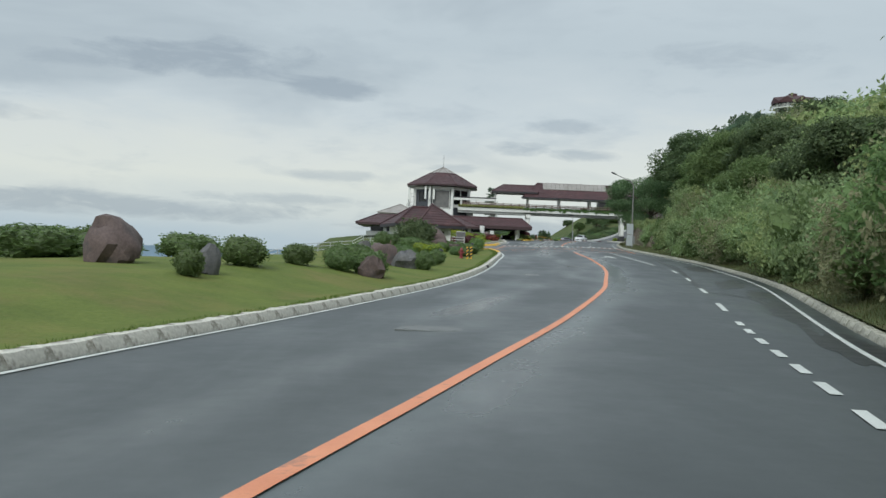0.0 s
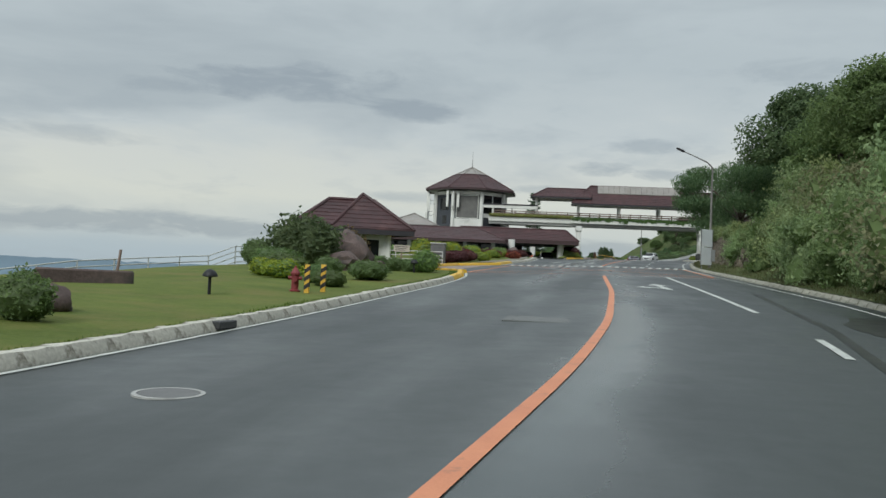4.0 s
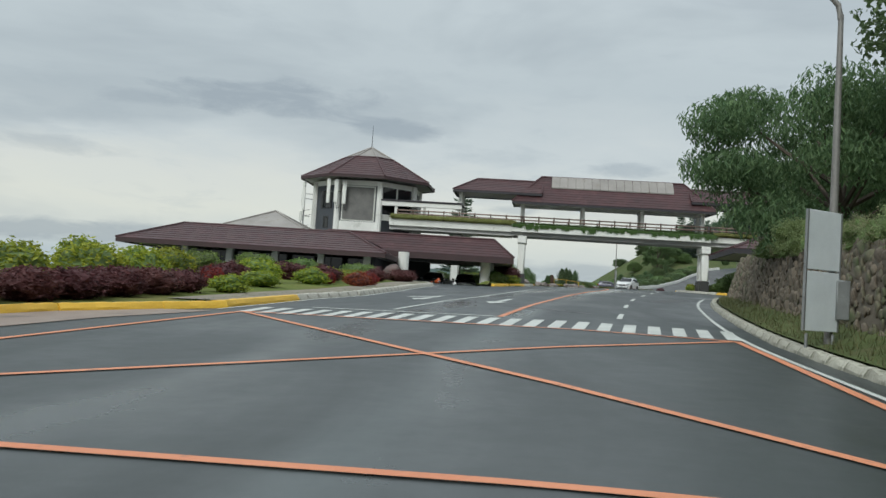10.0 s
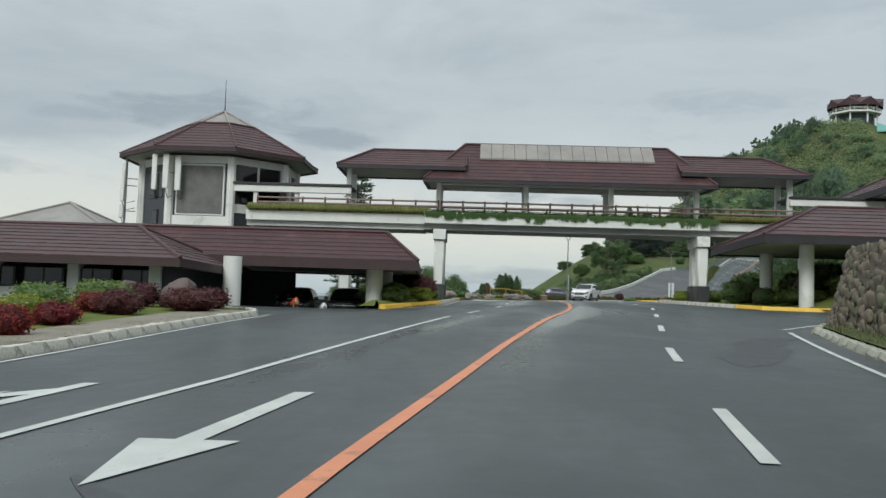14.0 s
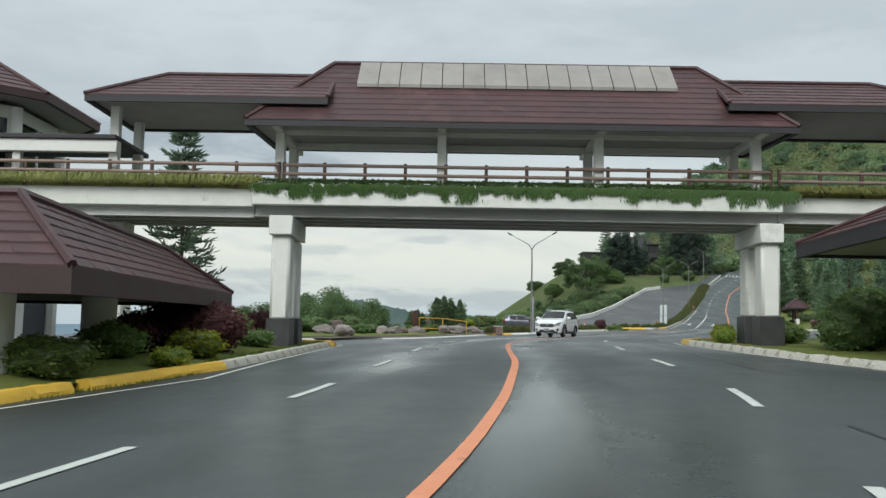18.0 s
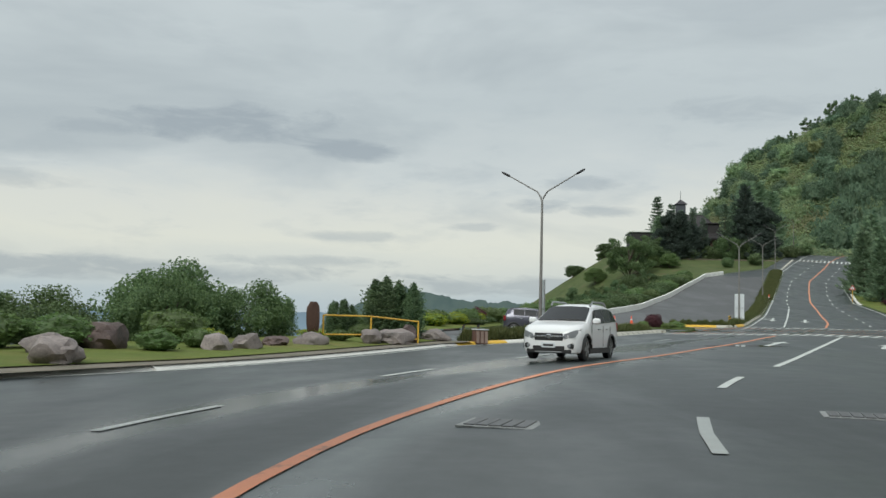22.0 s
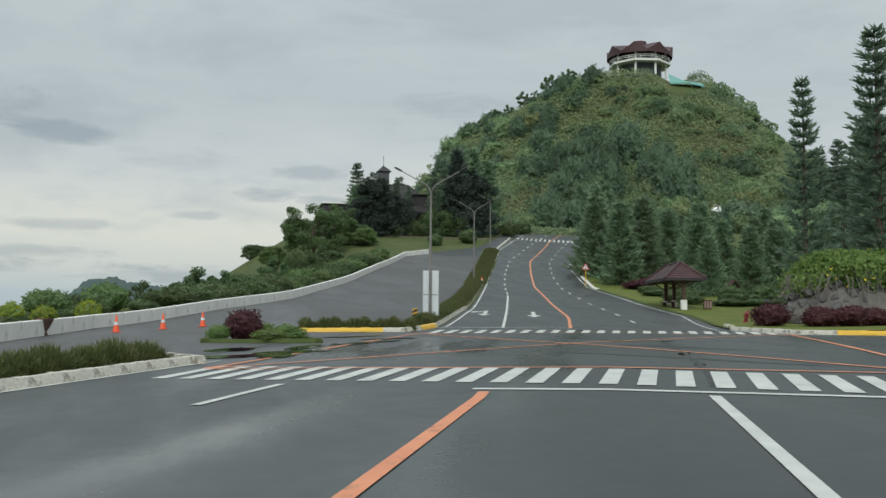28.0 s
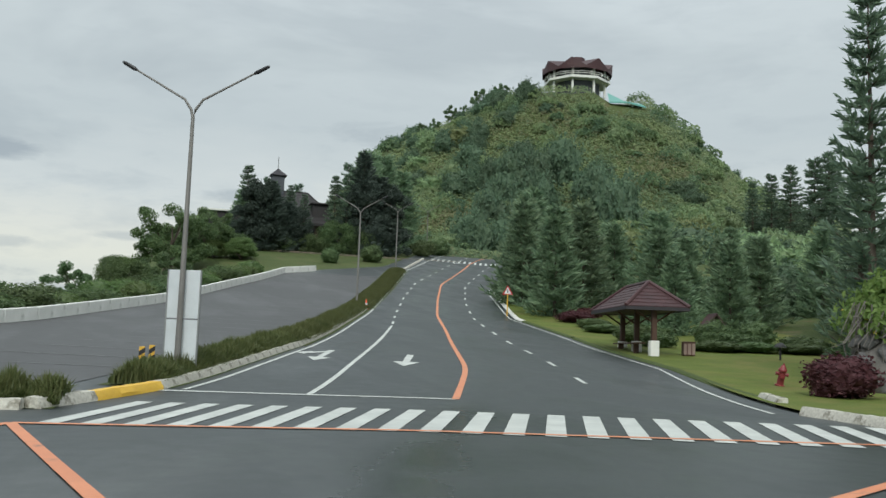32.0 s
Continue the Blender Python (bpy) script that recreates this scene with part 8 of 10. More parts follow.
build_wall()
top_r = random.Random(19)
for i in range(34):
    y = 97.0 + 29.0 * i / 34 + top_r.uniform(-0.5, 0.5)
    x, s = wall_edge(y) + 0.85 + top_r.uniform(-0.25, 0.9), top_r.uniform(0.16, 0.34)
    o = new("slope_bush", top_r.choice(SLOPE))
    o.matrix_basis = pose(x, y, float(G(wall_edge(y), y)) + 2.3 * float(smooth(y, 94.5, 99.5)) - 0.35 * s, 0, 0, top_r.uniform(0, 360)) @ Matrix.Diagonal((s, s, s * top_r.uniform(0.7, 1.2), 1))
    tagged(o, "ragged green bush hanging over the stone wall", "bush", "bushes on the wall's top")

# ---- boulders ----
def put_boulder(x, y, w, h, mat, seed, group):
    o = new("boulder", boulder_mesh("boulder", (w, w * 0.8, h), seed, mat))
    o.matrix_basis = pose(x, y, floor_z(x, y) - 0.05, 0, 0, (seed * 67) % 360)
    return tagged(o, "large weathered brown boulder set in the lawn" if mat is BOULDER else "pale pinkish grey weathered boulder in the lawn" if mat is BOULDER_PALE else "dark grey rough boulder among shrubs", "boulder", group)


for i, (x, y, w, h, g) in enumerate([(-11.0, 28.0, 2.3, 1.45, 0), (-7.5, 25.9, 0.8, 0.9, 1), (-3.9, 34.8, 1.0, 0.85, 0), (-5.5, 44.5, 1.0, 1.25, 1), (-4.8, 47.2, 1.8, 1.15, 0), (-3.5, 46.6, 1.5, 0.95, 1), (-2.8, 54.4, 0.9, 0.5, 0),
                                     (-3.3, 80.5, 1.8, 0.95, 0), (-2.2, 81.6, 1.5, 0.6, 0), (-3.8, 84.6, 2.8, 1.75, 0)]):
    put_boulder(x, y, w, h, BOULDER_G if g else BOULDER, 2.0 + i * 1.7, "boulders on the left lawn")
for i, (x, y, w, h) in enumerate([(8.2, 198.3, 1.6, 0.9), (8.0, 195.2, 1.1, 0.6), (11.0, 199.9, 1.0, 0.55), (11.6, 201.2, 0.9, 0.5), (11.9, 203.6, 1.0, 0.4), (12.9, 205.0, 1.2, 0.45), (14.7, 207.6, 0.9, 0.7), (15.5, 208.6, 1.5, 0.65), (15.9, 209.9, 0.8, 0.8), (16.9, 212.3, 1.1, 0.55), (9.4, 192.8, 1.2, 0.7)]):
    put_boulder(x, y, w * 1.15, h * 0.92, BOULDER if i % 4 == 0 else BOULDER_PALE, 31.0 + i * 1.3, "boulders on the viewing lawn")
for i, (x, y, w, h) in enumerate([(1.2, 145.6, 1.5, 1.1), (-0.9, 146.2, 1.2, 0.9), (30.4, 167.0, 1.2, 1.6), (28.9, 169.6, 1.5, 1.0), (16.2, 239.2, 1.4, 1.3), (13.0, 222.4, 1.3, 0.9)]):
    put_boulder(x, y, w, h, BOULDER, 55.0 + i * 1.9, "boulders among the shrubs")


# ---- street furniture ----
def board(parent, w, z0, z1, y=0.0, x=0.0):
    """Two stacked sheet panels in a thin frame."""
    f = part("banner_frame", M().box(x - w / 2, x - w / 2 + 0.04, y - 0.03, y + 0.03, z0, z1).box(x + w / 2 - 0.04, x + w / 2, y - 0.03, y + 0.03, z0, z1), STEEL, parent)
    mid = (z0 + z1) / 2
    for a, b in ((z0, mid - 0.02), (mid + 0.02, z1)):
        part("panel", M().rbox(x - w / 2 + 0.02, x + w / 2 - 0.02, y - 0.02, y + 0.02, a, b, 0.008), SIGN_WHITE, f, "plain white sheet panel")


def street_lamp(at, rz, h=7.08, banner=None):
    t = thing("street_lamp", at, "tall grey street lamp with two upswept arms", "street lamp", "street lamps", rz=rz)
    part("base_plate", M().rbox(-0.2, 0.2, -0.2, 0.2, 0, 0.04, 0.01), STEEL, t)
    part("pole", M().tube([(0, 0, 0), (0, 0, 1.2), (0, 0, h - 0.3)], [0.090, 0.082, 0.050], 14), POLE, t)
    for s in (-1, 1):
        arm = part("arm", M().tube([(0, 0, h - 0.35), (s * 0.06, 0, h - 0.1), (s * 0.25, 0, h + 0.18), (s * 0.95, 0, h + 0.58), (s * 1.65, 0, h + 0.98)], [0.045, 0.042, 0.035, 0.029, 0.026], 9), POLE, t)
        lamp = M()
        d = Vector((s * 0.65, 0, 0.36)).normalized()
        p = Vector((s * 1.6, 0, h + 0.95))
        lamp.tube([p, p + d * 0.10, p + d * 0.40, p + d * 0.48], [0.032, 0.058, 0.052, 0.025], 8)
        part("lamp_head", lamp, DARK_METAL, arm, "dark lamp head")
    if banner:
        board(t, 0.92, 0.12, 2.75, y=0.15, x=banner)
    return t


street_lamp((21.48, 215.58, float(G(21.48, 215.58)) + 0.12), -18, 6.78)
for x, y, b in ((41.8, 260.6, 0.02), (56.0, 304.6, None), (69.4, 345.4, None), (84.5, 384.0, None)):
    street_lamp((x, y, float(G(x, y)) + 0.1), -18, 7.22, banner=b)
bn = thing("banner_board", (21.48, 215.58, float(G(21.48, 215.58)) + 0.14), "white narrow banner board fixed beside a lamp pole", "sign board", rz=98)
board(bn, 0.92, 0.05, 2.8, x=0.32, y=-0.16)


def single_lamp():
    x, y = 16.82, 103.55
    t = thing("roadside_lamp", (x, y, float(G(x, y))), "grey lamp post with one bent arm above the road", "street lamp")
    part("pole", M().tube([(0, 0, -0.3), (0, 0, 3.5), (-0.02, 0, 7.0)], [0.09, 0.082, 0.055], 12), POLE, t)
    arm = part("arm", M().tube([(-0.02, 0, 6.9), (-0.08, 0, 7.2), (-0.35, 0, 7.48), (-1.2, 0, 7.88), (-2.0, 0.1, 8.24)], [0.065, 0.06, 0.05, 0.04, 0.035], 9), POLE, t)
    part("lamp_head", M().tube([(-1.9, 0.1, 8.20), (-2.03, 0.1, 8.26), (-2.4, 0.12, 8.42), (-2.5, 0.12, 8.45)], [0.05, 0.09, 0.08, 0.04], 8), DARK_METAL, arm)
    bs = thing("banner_board", (x - 0.30, y - 0.44, float(G(x, y))), "tall grey sheet sign beside a lamp post", "sign board", rz=36)
    board(bs, 1.05, 0.45, 2.85)
    for q in (-0.4, 0.4):
        part("leg", M().tube([(q, 0, -0.2), (q, 0, 0.4)], 0.03, 6), STEEL, bs)
    part("meter_box", M().rbox(0.05, 0.32, -0.25, -0.1, 0.7, 1.5, 0.02), STEEL, t, "small grey meter box")


single_lamp()


def hydrant(x, y, rz, lean=0):
    t = thing("fire_hydrant", (x, y, floor_z(x, y)), "faded red fire hydrant standing in the grass", "fire hydrant", "fire hydrants", rz=rz)
    t.matrix_basis = t.matrix_basis @ pose(0, 0, 0, lean, lean, 0)
    part("barrel", M().lathe([(0.16, 0), (0.16, 0.04), (0.11, 0.06), (0.11, 0.48), (0.14, 0.50), (0.14, 0.55), (0.10, 0.60), (0.07, 0.68), (0.03, 0.71), (0.03, 0.76), (0.0, 0.77)], 16), RED_PAINT, t)
    for s in (-1, 1):
        part("outlet", M().tube([(0, 0, 0.40), (s * 0.17, 0, 0.40), (s * 0.175, 0, 0.40), (s * 0.2, 0, 0.40)], [0.055, 0.055, 0.07, 0.07], 10), RED_PAINT, t)
    part("outlet", M().tube([(0, 0, 0.36), (0, -0.18, 0.36), (0, -0.21, 0.36)], [0.07, 0.07, 0.08], 10), RED_PAINT, t)


hydrant(-1.1, 64.9, 10)
hydrant(60.9, 261.0, -30, 10)


def striped_post(x, y, h, group):
    t = thing("marker_post", (x, y, floor_z(x, y) - 0.02), "yellow and black striped marker post", "post", group)
    n = 6
    m1, m2 = M(), M()
    part("post", M().rbox(-0.075, 0.075, -0.045, 0.045, 0, h, 0.012), YELLOW_PAINT, t)
    for i in range(3):
        z = h * (0.12 + 0.28 * i)
        m = M().add([(-0.079, -0.049, z), (0.079, -0.049, z + 0.11), (0.079, -0.049, z + 0.24), (-0.079, -0.049, z + 0.13), (-0.079, 0.049, z), (0.079, 0.049, z + 0.11), (0.079, 0.049, z + 0.24), (-0.079, 0.049, z + 0.13)],
                    [(0, 1, 2, 3), (7, 6, 5, 4), (0, 4, 5, 1), (3, 2, 6, 7), (1, 5, 6, 2), (0, 3, 7, 4)])
        part("stripe", m, BLACK_PAINT, t)


for x, y in ((-0.68, 64.7), (-0.42, 65.6)):
    striped_post(x, y, 0.86, "marker posts by the hydrant")
for x, y in ((40.9, 260.6), (41.15, 261.2)):
    striped_post(x, y, 0.8, "marker posts by the median")
for x, y in ((17.6, 224.2), (18.4, 224.8)):
    striped_post(x, y, 0.5, "short posts by the lot")


def garden_light(x, y):
    t = thing("garden_light", (x, y, floor_z(x, y) - 0.02), "dark mushroom-shaped garden light on a short post", "garden light", "garden lights")
    part("stem", M().tube([(0, 0, 0), (0, 0, 0.5)], 0.045, 8), DARK_METAL, t)
    part("cap", M().lathe([(0.04, 0.47), (0.2, 0.49), (0.2, 0.53), (0.15, 0.62), (0.06, 0.68), (0.0, 0.69)], 14), DARK_METAL, t)


for x, y in ((-3.95, 36.7), (-2.4, 61.4), (-0.5, 83.9)):
    garden_light(x, y)


def railing(pts, h, bars, mat, label, group, gap=2.0, r=0.03):
    """Posts and rails along points that follow the ground."""
    t = thing("railing", (0, 0, 0), label, "railing", group)
    pos = []
    for a, b in zip(pts, pts[1:]):
        n = max(1, round(math.dist(a, b) / gap))
        pos += [lerp2(a, b, i / n) for i in range(n)]
    pos.append(pts[-1])
    zs = [floor_z(*p) for p in pos]
    for (x, y), z in zip(pos, zs):
        part("post", M().tube([(x, y, z - 0.1), (x, y, z + h)], r * 1.15, 8), mat, t)
    for k in bars:
        part("rail", M().tube([(x, y, z + k) for (x, y), z in zip(pos, zs)], r, 8), mat, t)
    return t


RAIL_W = surf("white_rail_paint", (0.50, 0.51, 0.50), (0.64, 0.65, 0.63), 3.0, 0.5, 0.05)
railing([(-17.5, 66), (-14.0, 76), (-10.5, 86), (-8.2, 95.5), (-3.2, 102.6), (-1.5, 103.0)], 1.0, (0.98, 0.70, 0.42, 0.14), RAIL_W, "white steel pipe railing along the cliff edge", "railings")
railing([(13.0, 206.6), (14.6, 208.1), (16.3, 209.8)], 1.02, (1.0, 0.28), YELLOW_PAINT, "yellow pipe railing on the viewing lawn", "railings", gap=2.4, r=0.029)
railing([(-1.0, 168.5), (3.6, 167.6), (4.4, 166.8)], 1.0, (0.98, 0.6, 0.25), RAIL_W, "steel railing behind the parked cars", "railings")

pl = thing("stone_pillar", (-1.9, 103.6, floor_z(-1.9, 103.6)), "square grey stone pillar at the railing's end", "pillar")
part("shaft", M().rbox(-0.5, 0.5, -0.4, 0.4, -0.2, 1.5, 0.04), BOULDER_G, pl)
part("cap", M().rbox(-0.54, 0.54, -0.44, 0.44, 1.5, 1.6, 0.03), CONCRETE, pl)
sg = thing("notice_board", (-3.6, 98.2, floor_z(-3.6, 98.2)), "small wooden notice board on a post", "sign", rz=8)
part("post", M().rbox(-0.05, 0.05, -0.05, 0.05, -0.1, 1.35, 0.01), RAIL_WOOD, sg)
bd = part("board", M().rbox(-0.52, 0.52, -0.09, -0.05, 0.95, 1.38, 0.01), surf("notice_face", (0.42, 0.38, 0.32), (0.52, 0.48, 0.42), 3, 0.7, 0.05), sg)
for i in range(3):
    part("text_bar", M().box(-0.42, 0.42 - 0.1 * i, -0.094, -0.09, 1.26 - 0.11 * i, 1.30 - 0.11 * i), BLACK_PAINT, bd)
lw = thing("low_garden_wall", (-6.4, 62.4, floor_z(-6.4, 62.4)), "low brown garden wall at the lawn's edge", "wall", rz=35)
part("wall_body", M().rbox(-1.3, 1.3, -0.15, 0.15, -0.2, 0.38, 0.05), BOULDER, lw)
lp = thing("leaning_post", (-6.0, 63.4, floor_z(-6.0, 63.4)), "leaning weathered wooden post", "post")
part("post", M().tube([(0, 0, -0.1), (0.12, 0, 0.95)], [0.05, 0.04], 7), RAIL_WOOD, lp)

ws = thing("wooden_sign_slab", (12.7, 206.1, floor_z(12.7, 206.1)), "upright dark wooden slab sign on a stone base", "sign", rz=28)
ws.matrix_basis = ws.matrix_basis @ Matrix.Scale(0.8, 4)
v, f = lumpy((0.36, 0.10, 0.80), 0.25, 1.6, 8.0, ball(3))
v[:, 2] = np.clip(v[:, 2], -0.8, 0.72)
v[:, 0] = np.clip(v[:, 0], -0.31, 0.31)
v[:, 1] = np.clip(v[:, 1], -0.09, 0.09)
part("slab", np_mesh("slab", [(v + np.array([0, 0, 1.15]), f, 0)], [WOOD_DARK]), None, ws)
part("base", M().rbox(-0.42, 0.42, -0.25, 0.2, -0.1, 0.45, 0.08), BOULDER, ws)


def waste_bin(x, y, rz, label="brown waste bin with a pale lid beside the kerb", lid=None):
    t = thing("waste_bin", (x, y, floor_z(x, y)), label, "waste bin", "waste bins", rz=rz)
    part("body", M().rbox(-0.28, 0.28, -0.24, 0.24, 0, 0.62, 0.025), surf("brown_bin", (0.075, 0.035, 0.028), (0.12, 0.06, 0.045), 3.0, 0.6, 0.2), t)
    for x0 in (-0.2, 0.0, 0.2):
        part("slat", M().rbox(x0 - 0.07, x0 + 0.07, -0.262, -0.24, 0.05, 0.57, 0.006), RAIL_WOOD, t)
    part("lid", M().rbox(-0.31, 0.31, -0.27, 0.27, 0.62, 0.67, 0.015), lid or SIGN_WHITE, t)


waste_bin(18.75, 213.0, 25)
waste_bin(65.6, 274.0, -20, "dark brown waste bin beside the shelter", WOOD_DARK)


def path_light(x, y):
    t = thing("path_light", (x, y, floor_z(x, y)), "small black hooded path light on the lawn", "lamp", rz=-20)
    part("post", M().tube([(0, 0, -0.05), (0, 0, 0.62)], 0.05, 8), BLACK_PAINT, t)
    part("hood", M().lathe([(0.30, 0.60), (0.28, 0.66), (0.10, 0.80), (0.0, 0.82)], 12), BLACK_PAINT, t)


path_light(69.4, 272.2)


def cone(x, y, s=1.0):
    t = thing("traffic_cone", (x, y, floor_z(x, y)), "orange traffic cone with a pale band", "traffic cone", "traffic cones")
    part("base", M().rbox(-0.19, 0.19, -0.19, 0.19, 0, 0.035, 0.01), CONE_ORANGE, t)
    part("cone_body", M().lathe([(0.14, 0.03), (0.03, 0.70), (0.02, 0.71)], 14), CONE_ORANGE, t)
    part("band", M().lathe([(0.099, 0.30), (0.077, 0.43)], 14), SIGN_WHITE, t)


for x, y in ((26.6, 252.6), (28.3, 255.6), (30.0, 257.8), (31.6, 258.4), (56.3, 302.6)):
    cone(x, y)
ur = thing("plant_urn", (24.3, 249.4, floor_z(24.3, 249.4)), "brown planter urn beside the lot's wall", "planter")
part("bowl", M().lathe([(0.16, 0), (0.18, 0.05), (0.13, 0.15), (0.28, 0.4), (0.38, 0.62), (0.36, 0.66), (0.30, 0.62)], 14), surf("terracotta_dark", (0.09, 0.05, 0.04), (0.15, 0.09, 0.07), 3, 0.7, 0.2), ur)
ub = put_bush("yellow", 24.3, 249.4, 0.95, 0.6)
ub.matrix_basis = Matrix.Translation((0, 0, 0.55)) @ ub.matrix_basis


# parapet wall along the lot
def parapet(pts):
    t = tagged(new("parapet_wall"), "weathered white concrete parapet along the parking lot", "wall", "", "structure")
    for a, b in zip(pts, pts[1:]):
        n = max(1, round(math.dist(a, b) / 3.0))
        for i in range(n):
            p, q = lerp2(a, b, i / n), lerp2(a, b, (i + 1) / n)
            L = math.dist(p, q)
            rz = math.degrees(math.atan2(q[1] - p[1], q[0] - p[0]))
            zp, zq = float(G(*p)), float(G(*q))
            o = part("parapet_panel", M().rbox(0.01, L - 0.01, -0.11, 0.11, -0.3, 0.62, 0.03), WHITE_DIRTY, t)
            o.matrix_basis = pose(p[0], p[1], zp, 0, 0, rz) @ pose(0, 0, 0, 0, -math.degrees(math.atan2(zq - zp, L)), 0)


parapet([(22.7, 238.0), (25.2, 256.0), (31.6, 272.2), (36.0, 282.5), (40.8, 297.0), (48.0, 317.0), (54.3, 333.5), (58.4, 338.0)])


# ---- park shelter ----
def shelter():
    """Long hip roof over a single row of three posts, along the road."""
    x, y = 63.95, 276.0
    z = floor_z(x, y) - 0.05
    t = thing("park_shelter", (x, y, z), "open park shelter with a maroon tiled hip roof", "shelter", rz=77)
    e, top = hip(-3.4, 3.4, -1.5, 1.5, -1.9, 1.9, 0.0)
    tiled_roof(t, e, top, 2.08, 3.3, 7, tile=0.3)
    fascia(t, e, 1.93, 2.09)
    part("ceiling", M().rbox(-3.2, 3.2, -1.3, 1.3, 1.97, 2.03, 0.01), WOOD_DARK, t)
    for sx in (-2.8, 0.0, 2.6):
        c = part("column", M().rbox(sx - 0.12, sx + 0.12, -0.12, 0.12, 0.5, 1.98, 0.02), WOOD_DARK, t, "dark timber post")
        part("column_base", M().rbox(sx - 0.21, sx + 0.21, -0.21, 0.21, -0.3, 0.55, 0.025), WHITE, c, "white painted base")
        part("bracket", M().tube([(sx, -0.95, 1.97), (sx, 0.0, 1.35), (sx, 0.95, 1.97)], 0.05, 6), WOOD_DARK, c)
    part("bench", M().rbox(-2.3, 2.2, 0.25, 0.62, 0.40, 0.46, 0.01), WOOD_DARK, t)
    for sx in (-1.4, 1.3):
        part("bench_leg", M().rbox(sx - 0.06, sx + 0.06, 0.3, 0.56, -0.2, 0.40, 0.01), WOOD_DARK, t)


shelter()
hx, hy = 73.5, 284.0
hu = thing("small_hut", (hx, hy, floor_z(hx, hy)), "small brown A-frame hut among the trees", "hut", rz=-15)
part("roof_panel", M().add([(-0.9, -0.8, 0.5), (0.0, -0.8, 1.7), (0.0, 0.9, 1.7), (-0.9, 0.9, 0.5), (-0.82, -0.8, 0.45), (0, -0.8, 1.6), (0, 0.9, 1.6), (-0.82, 0.9, 0.45)], [(3, 2, 1, 0), (4, 5, 6, 7), (0, 1, 5, 4), (0, 4, 7, 3)]), ROOF, hu)
part("roof_panel", M().add([(0.9, -0.8, 0.5), (0.0, -0.8, 1.7), (0.0, 0.9, 1.7), (0.9, 0.9, 0.5), (0.82, -0.8, 0.45), (0, -0.8, 1.6), (0, 0.9, 1.6), (0.82, 0.9, 0.45)], [(0, 1, 2, 3), (7, 6, 5, 4), (4, 5, 1, 0), (3, 7, 4, 0)]), ROOF, hu)
part("front", M().prism([(-0.7, -0.6), (0.7, -0.6), (0.7, 0.8), (-0.7, 0.8)], 0, 0.65), WOOD_DARK, hu)

tx, ty = 67.3, 302.2
tz = thing("warning_sign", (tx, ty, floor_z(tx, ty)), "triangular red-edged road warning sign on a yellow post", "road sign", rz=-18)
part("post", M().tube([(0, 0, -0.1), (0, 0, 1.75)], 0.045, 8), YELLOW_PAINT, tz)
part("red_edge", M().add([(-0.42, -0.03, 1.65), (0.42, -0.03, 1.65), (0, -0.03, 2.38), (-0.42, 0.0, 1.65), (0.42, 0.0, 1.65), (0, 0.0, 2.38)], [(0, 1, 2), (5, 4, 3), (0, 3, 4, 1), (1, 4, 5, 2), (2, 5, 3, 0)]), plain("sign_red", (0.45, 0.03, 0.03), 0.5), tz)
part("white_face", M().add([(-0.28, -0.035, 1.73), (0.28, -0.035, 1.73), (0, -0.035, 2.22)], [(0, 1, 2)]), SIGN_WHITE, tz)
part("symbol", M().add([(-0.04, -0.038, 1.78), (0.03, -0.038, 1.78), (0.06, -0.038, 1.92), (0.0, -0.038, 1.96), (0.03, -0.038, 2.08), (-0.03, -0.038, 2.06), (-0.06, -0.038, 1.94), (0.0, -0.038, 1.90)], [tuple(range(8))]), BLACK_PAINT, tz)


